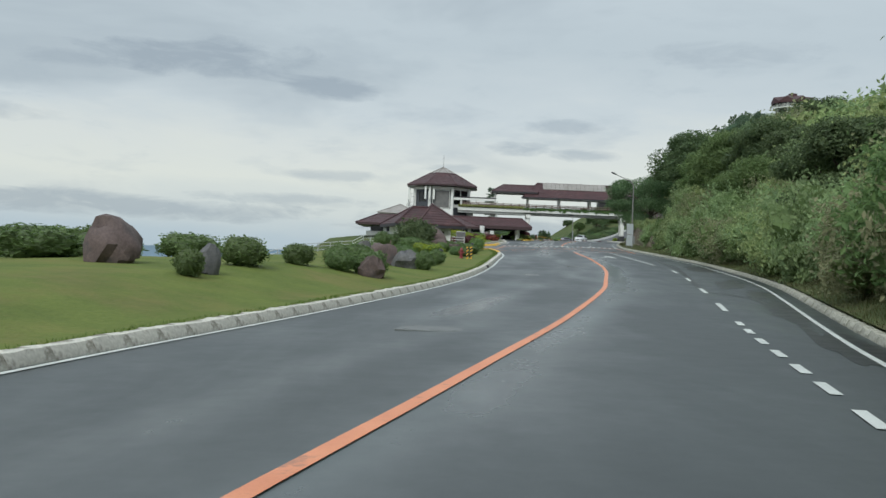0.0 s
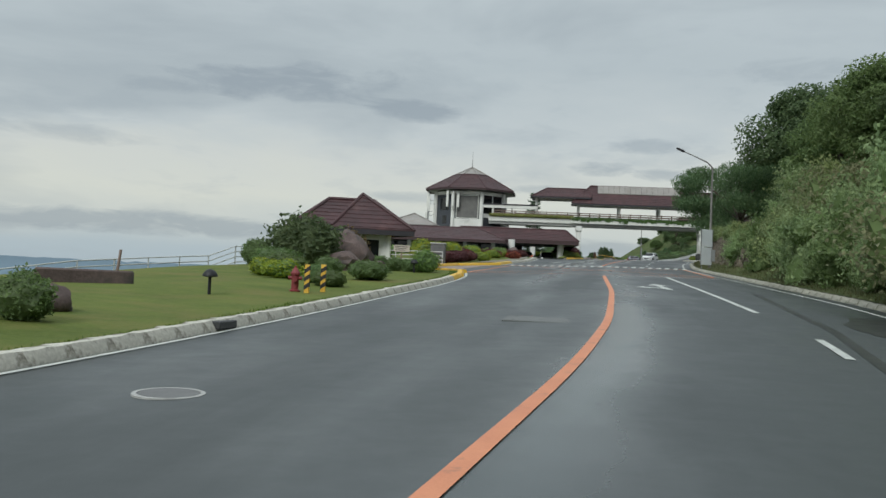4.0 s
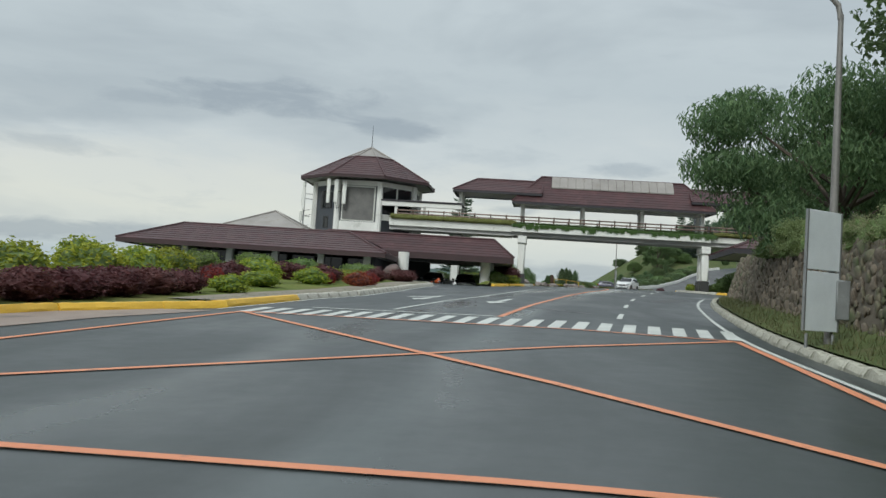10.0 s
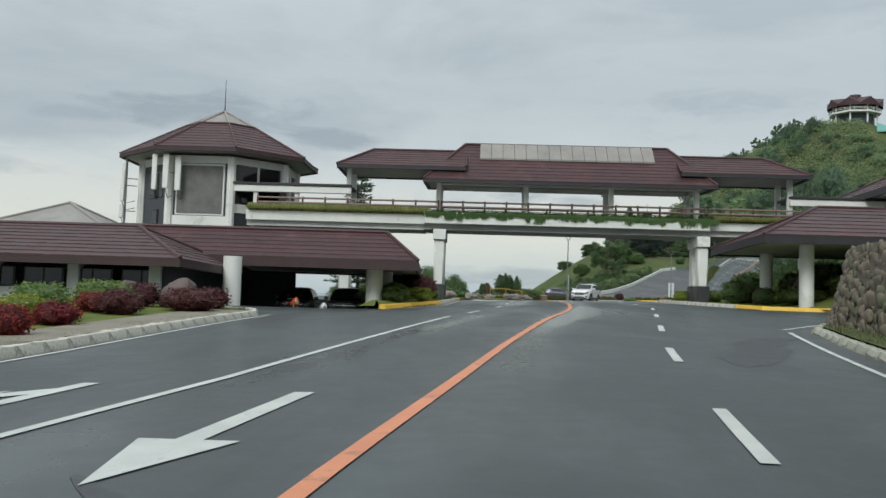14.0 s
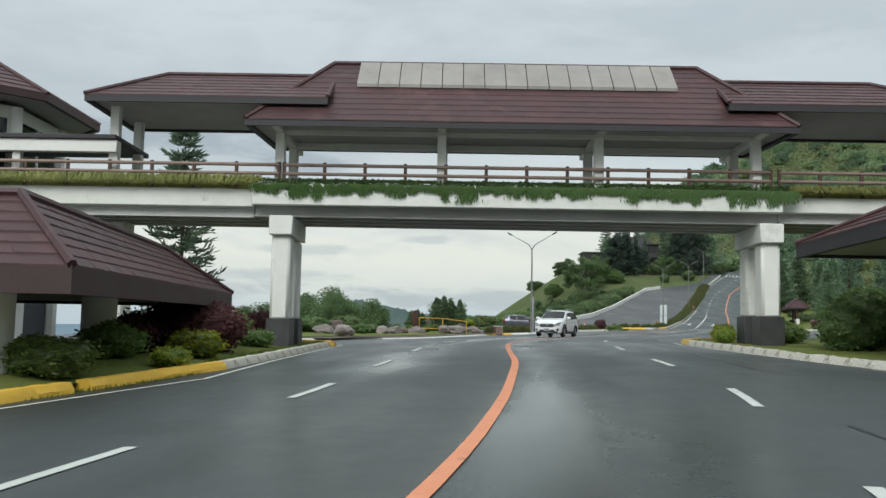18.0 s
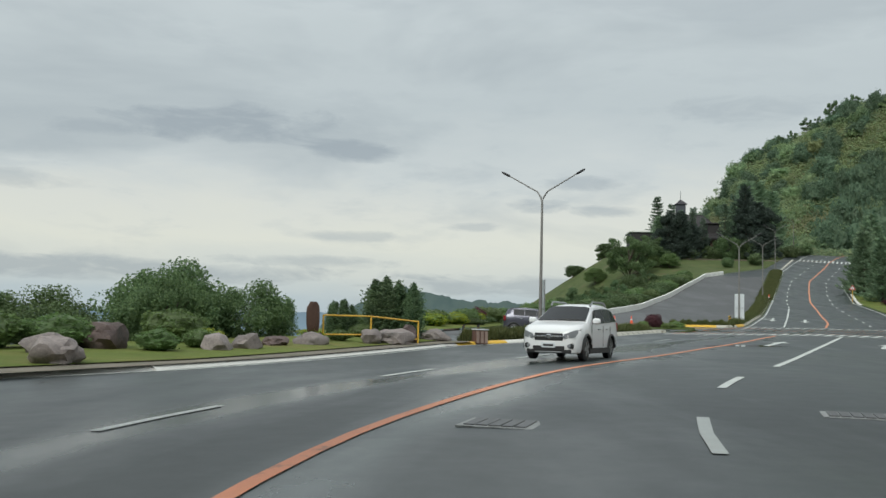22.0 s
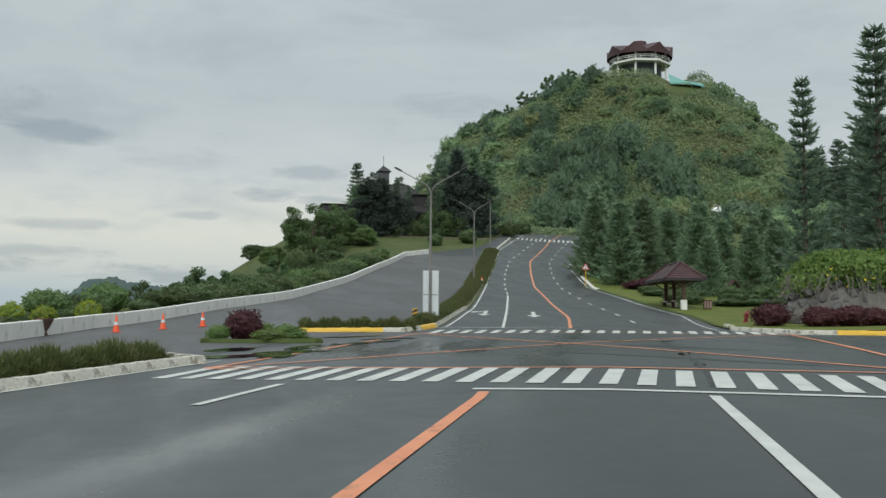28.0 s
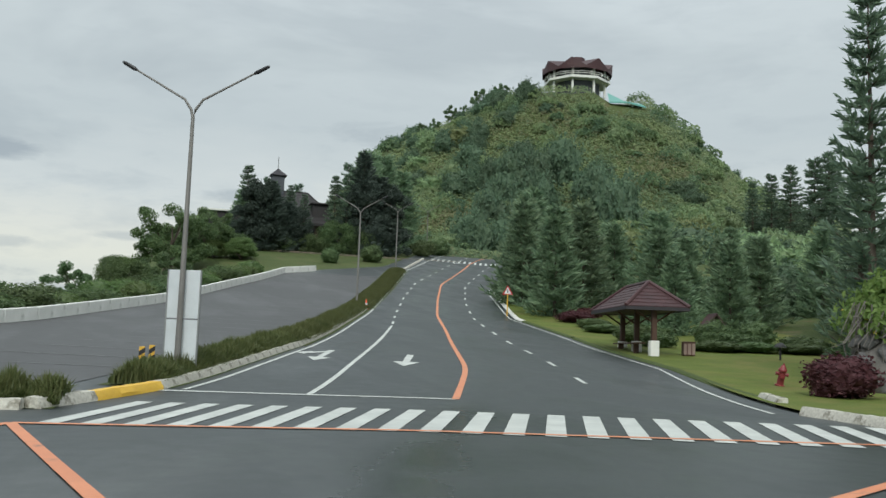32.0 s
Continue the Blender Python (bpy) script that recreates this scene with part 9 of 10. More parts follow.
# flowering vine mound
def vine_mound():
    """A rubble-faced mound with pale joints, a leafy vine hanging over its top."""
    x, y = 68.0, 259.2
    t = thing("vine_mound", (x, y, floor_z(x, y) - 0.2), "stone-faced mound overgrown with yellow-flowered vine", "vine", rz=-6)
    r = np.random.default_rng(91)
    v, f = lumpy((5.3, 2.5, 3.6), 0.12, 1.2, 4.4)
    v[:, 2] = np.maximum(v[:, 2], 0.0)
    face = part("stone_face", np_mesh("stone_face", [(v, f, 0)], [surf("pale_mortar", (0.105, 0.10, 0.09), (0.20, 0.185, 0.17), 3.0, 0.9, 0.4, 18)], True), None, t, "pale mortar between dark rubble stones")
    stones = [boulder_mesh("stone", (1.0, 0.95, 0.42), 120.0 + i * 2.3, BOULDER_G) for i in range(5)]
    taken = []
    for i in range(900):
        a, e = r.uniform(math.pi * 0.92, math.pi * 2.08), math.asin(r.uniform(0.0, 0.72))
        p = np.array([5.3 * math.cos(e) * math.cos(a), 2.5 * math.cos(e) * math.sin(a), 3.6 * math.sin(e)])
        w = r.uniform(0.5, 0.95)
        if any(np.linalg.norm(p - q) < 0.44 * (w + g) for q, g in taken):
            continue
        taken.append((p, w))
        out = Vector((p[0] / 5.3 ** 2, p[1] / 2.5 ** 2, p[2] / 3.6 ** 2)).normalized()
        k = 1 + 0.12 * noise.noise(Vector(p / np.array([5.3, 2.5, 3.6])) * 1.2 + Vector((4.4, 4.4, 4.4)))
        o = new("stone", stones[len(taken) % 5])
        o.parent = face
        o.matrix_basis = Matrix.Translation(Vector(p * k) - out * 0.06) @ out.to_track_quat("Z", "Y").to_matrix().to_4x4() @ Matrix.Rotation(r.uniform(0, 6.28), 4, "Z") @ Matrix.Scale(w, 4)
    m = M()
    for i in range(150):
        a = r.uniform(math.pi * 0.95, math.pi * 2.05)
        p = Vector((5.0 * math.cos(a), 2.45 * math.sin(a), 2.2 + 0.8 * r.random()))
        k = p + Vector((0.25 * math.cos(a) + 0.3 * r.normal(), 0.35 * math.sin(a), -0.5 - 0.6 * r.random()))
        m.tube([p, k, k + Vector((0.2 * r.normal(), -0.1, -0.5 * r.random()))], [0.022, 0.016, 0.008], 4, cap=False)
    part("stem_tangle", m, surf("grey_stem", (0.11, 0.10, 0.09), (0.22, 0.20, 0.18), 4, 0.9, 0.2), t, "tangle of grey bare stems")
    c, d = canopy(r, 17000)
    part("leaf_canopy", np_mesh("leaf_canopy", [(*leaves(c, d, np.full(len(c), 0.13)), 0)], [L_BRIGHT]), None, t, "bright green leafy vine")
    c, d = canopy(r, 110)
    part("flowers", np_mesh("flowers", [(*leaves(c * 1.02, d, np.full(110, 0.12)), 0)], [plain("yellow_flower", (0.75, 0.60, 0.05), 0.6)]), None, t, "small yellow flowers")


def canopy(r, n):
    d = r.normal(size=(n, 3))
    d /= np.linalg.norm(d, axis=1)[:, None]
    d[:, 2] = np.where(d[:, 2] < -0.55 + 0.5 * np.sin(7 * d[:, 0]), -d[:, 2], d[:, 2])
    k = np.array([1 + 0.3 * noise.noise(Vector(p) * 1.5 + Vector((4.4, 3.1, 0))) for p in d]) * (1 + 0.05 * r.normal(size=n))
    return d * (k * r.uniform(0.86, 1.0, n))[:, None] * np.array([5.0, 2.8, 2.0]) + np.array([0.2, 0.25, 2.5]), d


vine_mound()


# ---- vehicles ----
def vehicle(name, at, rz, stations, paint, wheels, label, category, glass=None, suv=False, rails=False, group=""):
    """A car lofted through cross-sections: x, half width, sill, waist, belt, roof half width, roof."""
    t = thing(name, at, label, category, group, rz=rz)

    def ring(s):
        x, w, zb, zw, zl, wr, zr = s
        return [(x, 0, zb), (x, w * 0.88, zb), (x, w * 0.99, zb + 0.14), (x, w, zw), (x, w * 0.965, zl), (x, wr + (w * 0.965 - wr) * 0.12, zr - (zr - zl) * 0.12), (x, wr * 0.78, zr), (x, 0, zr + 0.012)]

    rings = [ring(s) for s in stations]
    # body shell, its lower edge lifted over the wheels
    R = wheels[2] + 0.075
    xs = set(s[0] for s in stations)
    for wx in wheels[:2]:
        xs |= {wx + R * math.cos(math.pi * q / 12) for q in range(13)} | {wx - R - 0.004, wx + R + 0.004}
    xs = sorted(xs, reverse=True)
    cols = np.array(stations[::-1], dtype=float)
    m = M()
    half = 9
    for x in xs:
        w, zb, zw, zl, wr, zr = [float(np.interp(x, cols[:, 0], cols[:, c])) for c in range(1, 7)]
        over = [math.sqrt(max(R * R - (x - wx) ** 2, 0)) for wx in wheels[:2] if abs(x - wx) <= R + 1e-6]
        za = max([wheels[2] + o for o in over] + [0])
        if za > zb + 0.14:
            low = [(x, 0, zb), (x, w - 0.27, zb), (x, w - 0.27, za), (x, w * 0.995, za), (x, w, max(zw, za + 0.015))]
        else:
            low = [(x, 0, zb), (x, w * 0.86, zb), (x, w * 0.93, zb + 0.02), (x, w * 0.99, zb + 0.14), (x, w, zw)]
        r = low + [(x, w * 0.965, zl), (x, wr + (w * 0.965 - wr) * 0.12, zr - (zr - zl) * 0.12), (x, wr * 0.78, zr), (x, 0, zr + 0.012)]
        m.v += r + [(px, -py, pz) for px, py, pz in r[1:half - 1][::-1]]
    k = 2 * half - 2
    for i in range(len(xs) - 1):
        for j in range(k):
            m.f.append((i * k + j, i * k + (j + 1) % k, (i + 1) * k + (j + 1) % k, (i + 1) * k + j))
    m.f += [tuple(range(k))[::-1], tuple((len(xs) - 1) * k + j for j in range(k))]
    m.f = [q[::-1] for q in m.f]
    part("body", m, paint, t, sharp=40)
    for wx in wheels[:2]:
        for sgn in (1, -1):
            ye = sgn * (stations[4][1] - 0.262)
            yo = sgn * (stations[4][1] - 0.006)
            arc = [(wx + (R - 0.006) * math.cos(math.pi * q / 14), wheels[2] + (R - 0.006) * math.sin(math.pi * q / 14)) for q in range(15)]
            part("wheel_well", M().add([(px, yy, pz) for px, pz in arc for yy in (ye, yo)] + [(wx, ye, wheels[2] - 0.1)],
                                       [(2 * q, 2 * q + 1, 2 * q + 3, 2 * q + 2) for q in range(14)] + [(2 * q, 2 * q + 2, 30) for q in range(14)]), BLACK_PAINT, t)
    gl = CAR_GLASS
    roof = [i for i, s in enumerate(stations) if s[6] - s[4] > 0.35]
    a, b = roof[0], roof[-1]

    def off(p, d):
        return tuple(Vector(p) + Vector(d))

    # side windows
    for sgn in (1, -1):
        for i in range(a, b):
            r0, r1 = rings[i], rings[i + 1]
            L = r0[4][0] - r1[4][0]
            u = 0.015 / max(L, 0.1)
            lo0, lo1, hi0, hi1 = [Vector(q) for q in (r0[4], r1[4], r0[5], r1[5])]
            p = [lo0.lerp(lo1, u) * 1, lo0.lerp(lo1, 1 - u), hi0.lerp(hi1, 1 - u), hi0.lerp(hi1, u)]
            q = [p[0].lerp(p[3], 0.08), p[1].lerp(p[2], 0.08), p[1].lerp(p[2], 0.9), p[0].lerp(p[3], 0.9)]
            part("side_window", M().add([(v.x, sgn * (v.y + 0.02), v.z) for v in q], [(3, 2, 1, 0) if sgn < 0 else (0, 1, 2, 3)]), gl, t)
        # front quarter beside the windscreen
        r0, r1 = rings[a - 1], rings[a]
        tri_p = [Vector(r0[4]).lerp(Vector(r1[4]), 0.35), Vector(r1[4]).lerp(Vector(r1[5]), 0.08), Vector(r1[5]).lerp(Vector(r1[4]), 0.12)]
        part("side_window", M().add([(v.x, sgn * (v.y + 0.01), v.z + (0.04 if i == 0 else 0)) for i, v in enumerate(tri_p)], [(2, 1, 0) if sgn < 0 else (0, 1, 2)]), gl, t)
        part("door_handle", M().rbox(0.05, 0.22, sgn * stations[a][1] - 0.015, sgn * stations[a][1] + 0.03 * sgn + 0.015, stations[a][4] - 0.14, stations[a][4] - 0.11, 0.006), STEEL, t)
        part("door_handle", M().rbox(-0.85, -0.68, sgn * stations[a][1] - 0.015, sgn * stations[a][1] + 0.015, stations[a][4] - 0.13, stations[a][4] - 0.10, 0.006), STEEL, t)
        for xd in (stations[a - 1][0] - 0.25, -0.35, -1.15):
            part("door_seam", M().box(xd - 0.006, xd + 0.006, min(sgn * stations[a][1] * 0.99, sgn * (stations[a][1] + 0.004)), max(sgn * stations[a][1] * 0.99, sgn * (stations[a][1] + 0.004)), stations[a][2] + 0.2, stations[a][4] - 0.02), BLACK_PAINT, t)
        mir = part("mirror", M().rbox(stations[a - 1][0] - 0.42, stations[a - 1][0] - 0.24, sgn * (stations[a][1] + 0.11) - 0.11, sgn * (stations[a][1] + 0.11) + 0.11, stations[a][4] + 0.02, stations[a][4] + 0.19, 0.04), paint, t)
        part("sill_trim", M().rbox(-stations[0][0] * 0.5, stations[0][0] * 0.5, sgn * stations[a][1] - 0.02, sgn * stations[a][1] + 0.02, stations[a][2], stations[a][2] + 0.16, 0.01), BLACK_PAINT, t)
        if rails:
            part("roof_rail", M().tube([(0.2, sgn * 0.6, stations[a][6] + 0.02), (0.0, sgn * 0.62, stations[a + 1][6] + 0.06), (-1.2, sgn * 0.62, stations[a + 1][6] + 0.06), (-1.5, sgn * 0.6, stations[a + 1][6] - 0.02)], 0.03, 7), STEEL, t)
    # windscreen and rear screen
    for i, nm in ((a - 1, "windscreen"), (b, "rear_screen")):
        if i + 1 >= len(rings):
            continue
        r0, r1 = [Vector(q) for q in rings[i]], [Vector(q) for q in rings[i + 1]]
        up = Vector((0.018 if i == a - 1 else -0.018, 0, 0.02))
        lo, hi = (0.05, 0.95) if i == a - 1 else (0.06, 0.62)
        cross = []
        for z in (r0, r1):
            cross.append([z[6].lerp(z[5], 0.72), z[6].copy(), z[7].copy()])
        v = []
        for c in range(3):
            for e in (lo, hi):
                v.append(cross[0][c].lerp(cross[1][c], e) + up)
        pts = [tuple(p) for p in v] + [(p.x, -p.y, p.z) for p in v[:4]]
        part(nm, M().add(pts, [(0, 1, 3, 2), (2, 3, 5, 4), (4, 5, 9, 8), (8, 9, 7, 6)]), gl, t)
        if nm == "windscreen":
            for sgn in (1, -1):
                b0 = v[4] + Vector((0.03, 0, 0.012))
                part("wiper", M().tube([(b0.x, sgn * 0.1, b0.z), (b0.x - 0.05, sgn * 0.1 + 0.52, b0.z + 0.02)], 0.012, 5), BLACK_PAINT, t)
    # wheels
    tread = 0.20
    for x in wheels[:2]:
        for sgn in (1, -1):
            y = sgn * (stations[a][1] - 0.115)
            r = wheels[2]
            w = part("wheel", M().tube([(x, y - tread / 2, r), (x, y - tread / 2 + 0.02, r), (x, y + tread / 2 - 0.02, r), (x, y + tread / 2, r)], [r * 0.9, r, r, r * 0.9], 20), BLACK_PAINT, t, "black tyre")
            yo = y + sgn * (tread / 2 + 0.004)
            rim = M()
            rim.tube([(x, yo - sgn * 0.03, r), (x, yo, r)], [r * 0.66, r * 0.66], 20)
            part("rim_well", rim, DARK_METAL, w)
            for j in range(5):
                an = j * 2 * math.pi / 5
                c, s = math.cos(an), math.sin(an)
                part("spoke", M().add([(x + c * 0.02 - s * 0.035, yo + sgn * 0.008, r + s * 0.02 + c * 0.035), (x + c * 0.02 + s * 0.035, yo + sgn * 0.008, r + s * 0.02 - c * 0.035), (x + c * r * 0.66 + s * 0.065, yo + sgn * 0.006, r + s * r * 0.66 - c * 0.065), (x + c * r * 0.66 - s * 0.065, yo + sgn * 0.006, r + s * r * 0.66 + c * 0.065)], [(0, 1, 2, 3), (3, 2, 1, 0)]), STEEL, w)
            arch = M()
            pts = [(x + (r + 0.075) * math.cos(q), sgn * (stations[a][1] + 0.004), r + (r + 0.075) * math.sin(q)) for q in [math.pi * (j / 12) for j in range(13)]]
            arch.tube(pts, 0.038, 6)
            part("wheel_arch", arch, BLACK_PAINT, t)
    # front: lamps, grille, bumper, plate
    f0, f1, f2 = stations[0], stations[1], stations[2]
    xf = f0[0]
    part("grille", M().rbox(xf - 0.12, xf + 0.025, -f0[1] * 0.72, f0[1] * 0.72, f0[6] - 0.24, f0[6] - 0.03, 0.02), BLACK_PAINT, t)
    part("grille_bar", M().rbox(xf - 0.1, xf + 0.04, -f0[1] * 0.8, f0[1] * 0.8, f0[6] - 0.15, f0[6] - 0.10, 0.012), CHROME, t, "chrome bar")
    part("emblem", M().rbox(xf, xf + 0.055, -0.07, 0.07, f0[6] - 0.18, f0[6] - 0.06, 0.02), CHROME, t)
    part("lower_grille", M().rbox(xf - 0.15, xf + 0.02, -f0[1] * 0.8, f0[1] * 0.8, f0[2] + 0.02, f0[2] + 0.15, 0.015), BLACK_PAINT, t)
    part("skid_bar", M().rbox(xf - 0.12, xf + 0.03, -f0[1] * 0.7, f0[1] * 0.7, f0[2] - 0.04, f0[2], 0.012), STEEL, t)
    part("bumper_trim", M().rbox(xf - 0.30, xf + 0.012, -f0[1] * 1.12, f0[1] * 1.12, f0[2] - 0.05, f0[2] + 0.06, 0.02), BLACK_PAINT, t)
    for sgn in (1, -1):
        part("fog_pocket", M().rbox(xf - 0.16, xf - 0.005, sgn * f0[1] * 1.03 - 0.12, sgn * f0[1] * 1.03 + 0.12, f0[2] + 0.08, f0[2] + 0.23, 0.03), BLACK_PAINT, t)
    part("number_plate", M().rbox(xf + 0.02, xf + 0.045, -0.2, 0.2, f0[2] + 0.10, f0[2] + 0.24, 0.005), SIGN_WHITE, t)
    part("plate_bar", M().box(xf + 0.0455, xf + 0.047, -0.15, 0.15, f0[2] + 0.14, f0[2] + 0.20), BLACK_PAINT, t)
    for sgn in (1, -1):
        y0, y1 = sgn * f0[1] * 0.78, sgn * f1[1] * 1.005
        hl = M().add([(xf + 0.03, y0, f0[6] - 0.20), (f1[0] + 0.03, y1, f1[6] - 0.24), (f2[0] - 0.10, f2[1] * sgn * 1.004, f2[6] - 0.10), (f1[0] + 0.03, y1 * 0.98, f1[6] - 0.05), (xf + 0.03, y0, f0[6] - 0.06)], [(0, 1, 2, 3, 4) if sgn < 0 else (4, 3, 2, 1, 0)])
        part("headlight", hl, LAMP_GLASS, t, "clear headlight")
        part("fog_lamp", M().tube([(xf - 0.04, sgn * f0[1] * 1.03, f0[2] + 0.155), (xf + 0.012, sgn * f0[1] * 1.03, f0[2] + 0.155)], [0.055, 0.05], 12), LAMP_GLASS, t)
        e = stations[-2]
        part("tail_lamp", M().rbox(e[0] - 0.03, e[0] + 0.12, sgn * e[1] - 0.07, sgn * e[1] + 0.02, e[4] - 0.22, e[4] + 0.06, 0.02), plain("tail_red", (0.20, 0.015, 0.015), 0.25), t)
    return t


CHROME = plain("chrome", (0.55, 0.56, 0.57), 0.18, 1.0)
LAMP_GLASS = plain("lamp_glass", (0.32, 0.34, 0.36), 0.08, 0.3, 0.9)
CAR_WHITE = plain("white_car_paint", (0.74, 0.75, 0.75), 0.16, 0.0, 0.6)
CAR_GREY = plain("purple_grey_car_paint", (0.085, 0.086, 0.108), 0.22, 0.45, 0.6)
CAR_BLACK = plain("black_car_paint", (0.010, 0.010, 0.012), 0.14, 0.0, 0.7)
MPV = [(2.22, 0.58, 0.26, 0.55, 0.72, 0.50, 0.80), (2.14, 0.74, 0.21, 0.60, 0.82, 0.62, 0.90), (1.95, 0.835, 0.20, 0.66, 0.90, 0.70, 0.985), (1.55, 0.866, 0.20, 0.72, 0.96, 0.76, 1.04), (1.12, 0.868, 0.20, 0.755, 1.00, 0.78, 1.10), (0.22, 0.868, 0.20, 0.755, 1.03, 0.64, 1.57),
       (-0.62, 0.868, 0.20, 0.755, 1.06, 0.64, 1.65), (-1.45, 0.868, 0.20, 0.76, 1.10, 0.63, 1.64), (-1.98, 0.86, 0.22, 0.78, 1.13, 0.60, 1.56), (-2.18, 0.82, 0.28, 0.78, 1.06, 0.62, 1.10), (-2.25, 0.74, 0.38, 0.74, 0.95, 0.5, 1.0)]
HATCH = [(1.80, 0.58, 0.32, 0.52, 0.64, 0.5, 0.72), (1.68, 0.74, 0.24, 0.58, 0.78, 0.58, 0.84), (1.35, 0.81, 0.2, 0.64, 0.88, 0.66, 0.96), (0.85, 0.82, 0.2, 0.68, 0.96, 0.70, 1.05), (0.10, 0.82, 0.2, 0.70, 0.98, 0.56, 1.44),
         (-0.60, 0.82, 0.2, 0.70, 1.00, 0.56, 1.51), (-1.25, 0.82, 0.2, 0.72, 1.04, 0.55, 1.49), (-1.62, 0.81, 0.22, 0.74, 1.06, 0.52, 1.40), (-1.78, 0.76, 0.28, 0.70, 0.96, 0.54, 1.00), (-1.84, 0.66, 0.38, 0.66, 0.86, 0.5, 0.90)]
SUV = [(2.40, 0.70, 0.42, 0.72, 0.90, 0.62, 1.00), (2.30, 0.86, 0.34, 0.78, 1.00, 0.72, 1.06), (1.9, 0.92, 0.30, 0.84, 1.06, 0.80, 1.12), (1.1, 0.93, 0.30, 0.86, 1.12, 0.80, 1.20), (0.45, 0.93, 0.30, 0.86, 1.14, 0.66, 1.72),
       (-0.6, 0.93, 0.30, 0.86, 1.15, 0.66, 1.82), (-1.6, 0.93, 0.30, 0.86, 1.16, 0.66, 1.80), (-2.2, 0.92, 0.32, 0.86, 1.16, 0.64, 1.74), (-2.36, 0.88, 0.36, 0.84, 1.10, 0.66, 1.16), (-2.42, 0.80, 0.44, 0.80, 1.0, 0.6, 1.05)]
vehicle("white_mpv", (21.8, 200.35, float(G(21.8, 200.35)) + 0.01), -111.5, MPV, CAR_WHITE, (1.36, -1.28, 0.335), "white people carrier with roof rails on the road", "car", rails=True)
vehicle("grey_hatchback", (21.7, 226.6, float(G(21.7, 226.6)) + 0.02), -6, HATCH, CAR_GREY, (1.15, -1.20, 0.285), "dark purple-grey small hatchback parked behind the median", "car")
vehicle("black_suv", (4.9, 162.2, float(G(4.9, 162.2)) + 0.01), -86, SUV, CAR_BLACK, (1.5, -1.4, 0.38), "black off-road car parked under the carport", "car", group="parked black cars")
vehicle("black_suv", (2.2, 162.6, float(G(2.2, 162.6)) + 0.01), -86, SUV, CAR_BLACK, (1.5, -1.4, 0.38), "black off-road car parked under the carport", "car", group="parked black cars")
vehicle("white_van", (132.4, 391.2, slope_z(132.4, 391.2) + 0.5), 62, SUV, CAR_WHITE, (1.5, -1.4, 0.38), "white van on the upper road among trees", "van")


def motorcycle(x, y, rz, body, label):
    """A parked motorcycle, its wheels along local x."""
    t = thing("motorcycle", (x, y, float(G(x, y)) + 0.01), label, "motorcycle", "parked motorcycles", rz=rz)
    for wx in (-0.62, 0.66):
        ring = [(wx + 0.26 * math.cos(a), 0, 0.31 + 0.26 * math.sin(a)) for a in [2 * math.pi * k / 20 for k in range(21)]]
        w = part("wheel", M().tube(ring, 0.05, 8), BLACK_PAINT, t)
        part("hub", M().tube([(wx, -0.05, 0.31), (wx, 0.05, 0.31)], 0.05, 10), STEEL, w)
        for k in range(5):
            a = 2 * math.pi * k / 5
            part("spoke", M().tube([(wx, 0, 0.31), (wx + 0.24 * math.cos(a), 0, 0.31 + 0.24 * math.sin(a))], 0.014, 5), STEEL, w)
    for s in (-1, 1):
        part("fork", M().tube([(0.66, s * 0.08, 0.31), (0.40, s * 0.08, 0.98)], 0.022, 7), STEEL, t)
        part("mirror", M().lathe([(0.0, 0.0), (0.05, 0.01), (0.05, 0.03), (0.0, 0.04)], 10, (0.30, s * 0.34, 1.18)), BLACK_PAINT, t)
        part("swing_arm", M().tube([(-0.62, s * 0.07, 0.31), (0.0, s * 0.07, 0.42)], 0.025, 6), DARK_METAL, t)
    part("handlebar", M().tube([(0.26, -0.36, 1.02), (0.38, -0.2, 1.02), (0.40, 0.2, 1.02), (0.26, 0.36, 1.02)], 0.018, 7), DARK_METAL, t)
    v, f = lumpy((0.30, 0.15, 0.16), 0.12, 1.2, 3.0, BALL2)
    part("tank", np_mesh("tank", [(v + np.array([0.16, 0, 0.80]), f, 0)], [body], True), None, t)
    v, f = lumpy((0.20, 0.16, 0.22), 0.15, 1.4, 5.0, BALL2)
    part("fairing", np_mesh("fairing", [(v + np.array([0.52, 0, 0.88]), f, 0)], [body], True), None, t)
    part("headlight", M().tube([(0.62, 0, 0.86), (0.72, 0, 0.85)], [0.09, 0.08], 12), LAMP_GLASS, t)
    v, f = lumpy((0.38, 0.13, 0.07), 0.1, 1.2, 7.0, BALL2)
    part("seat", np_mesh("seat", [(v + np.array([-0.35, 0, 0.80]), f, 0)], [BLACK_PAINT], True), None, t)
    v, f = lumpy((0.24, 0.14, 0.20), 0.25, 1.8, 9.0, BALL2)
    part("engine", np_mesh("engine", [(v + np.array([0.06, 0, 0.46]), f, 0)], [DARK_METAL], True), None, t)
    part("exhaust", M().tube([(0.1, -0.15, 0.34), (-0.3, -0.17, 0.34), (-0.75, -0.18, 0.44)], [0.03, 0.04, 0.045], 8), STEEL, t)
    part("tail", M().rbox(-0.86, -0.62, -0.08, 0.08, 0.74, 0.86, 0.03), body, t)
    part("stand", M().tube([(-0.05, 0.1, 0.36), (-0.12, 0.26, 0.0)], 0.015, 5), DARK_METAL, t)


motorcycle(4.2, 158.4, -70, CAR_WHITE, "white and black motorcycle parked under the carport")
motorcycle(2.9, 157.6, -62, plain("orange_bike_paint", (0.50, 0.10, 0.03), 0.3), "orange motorcycle parked under the carport")

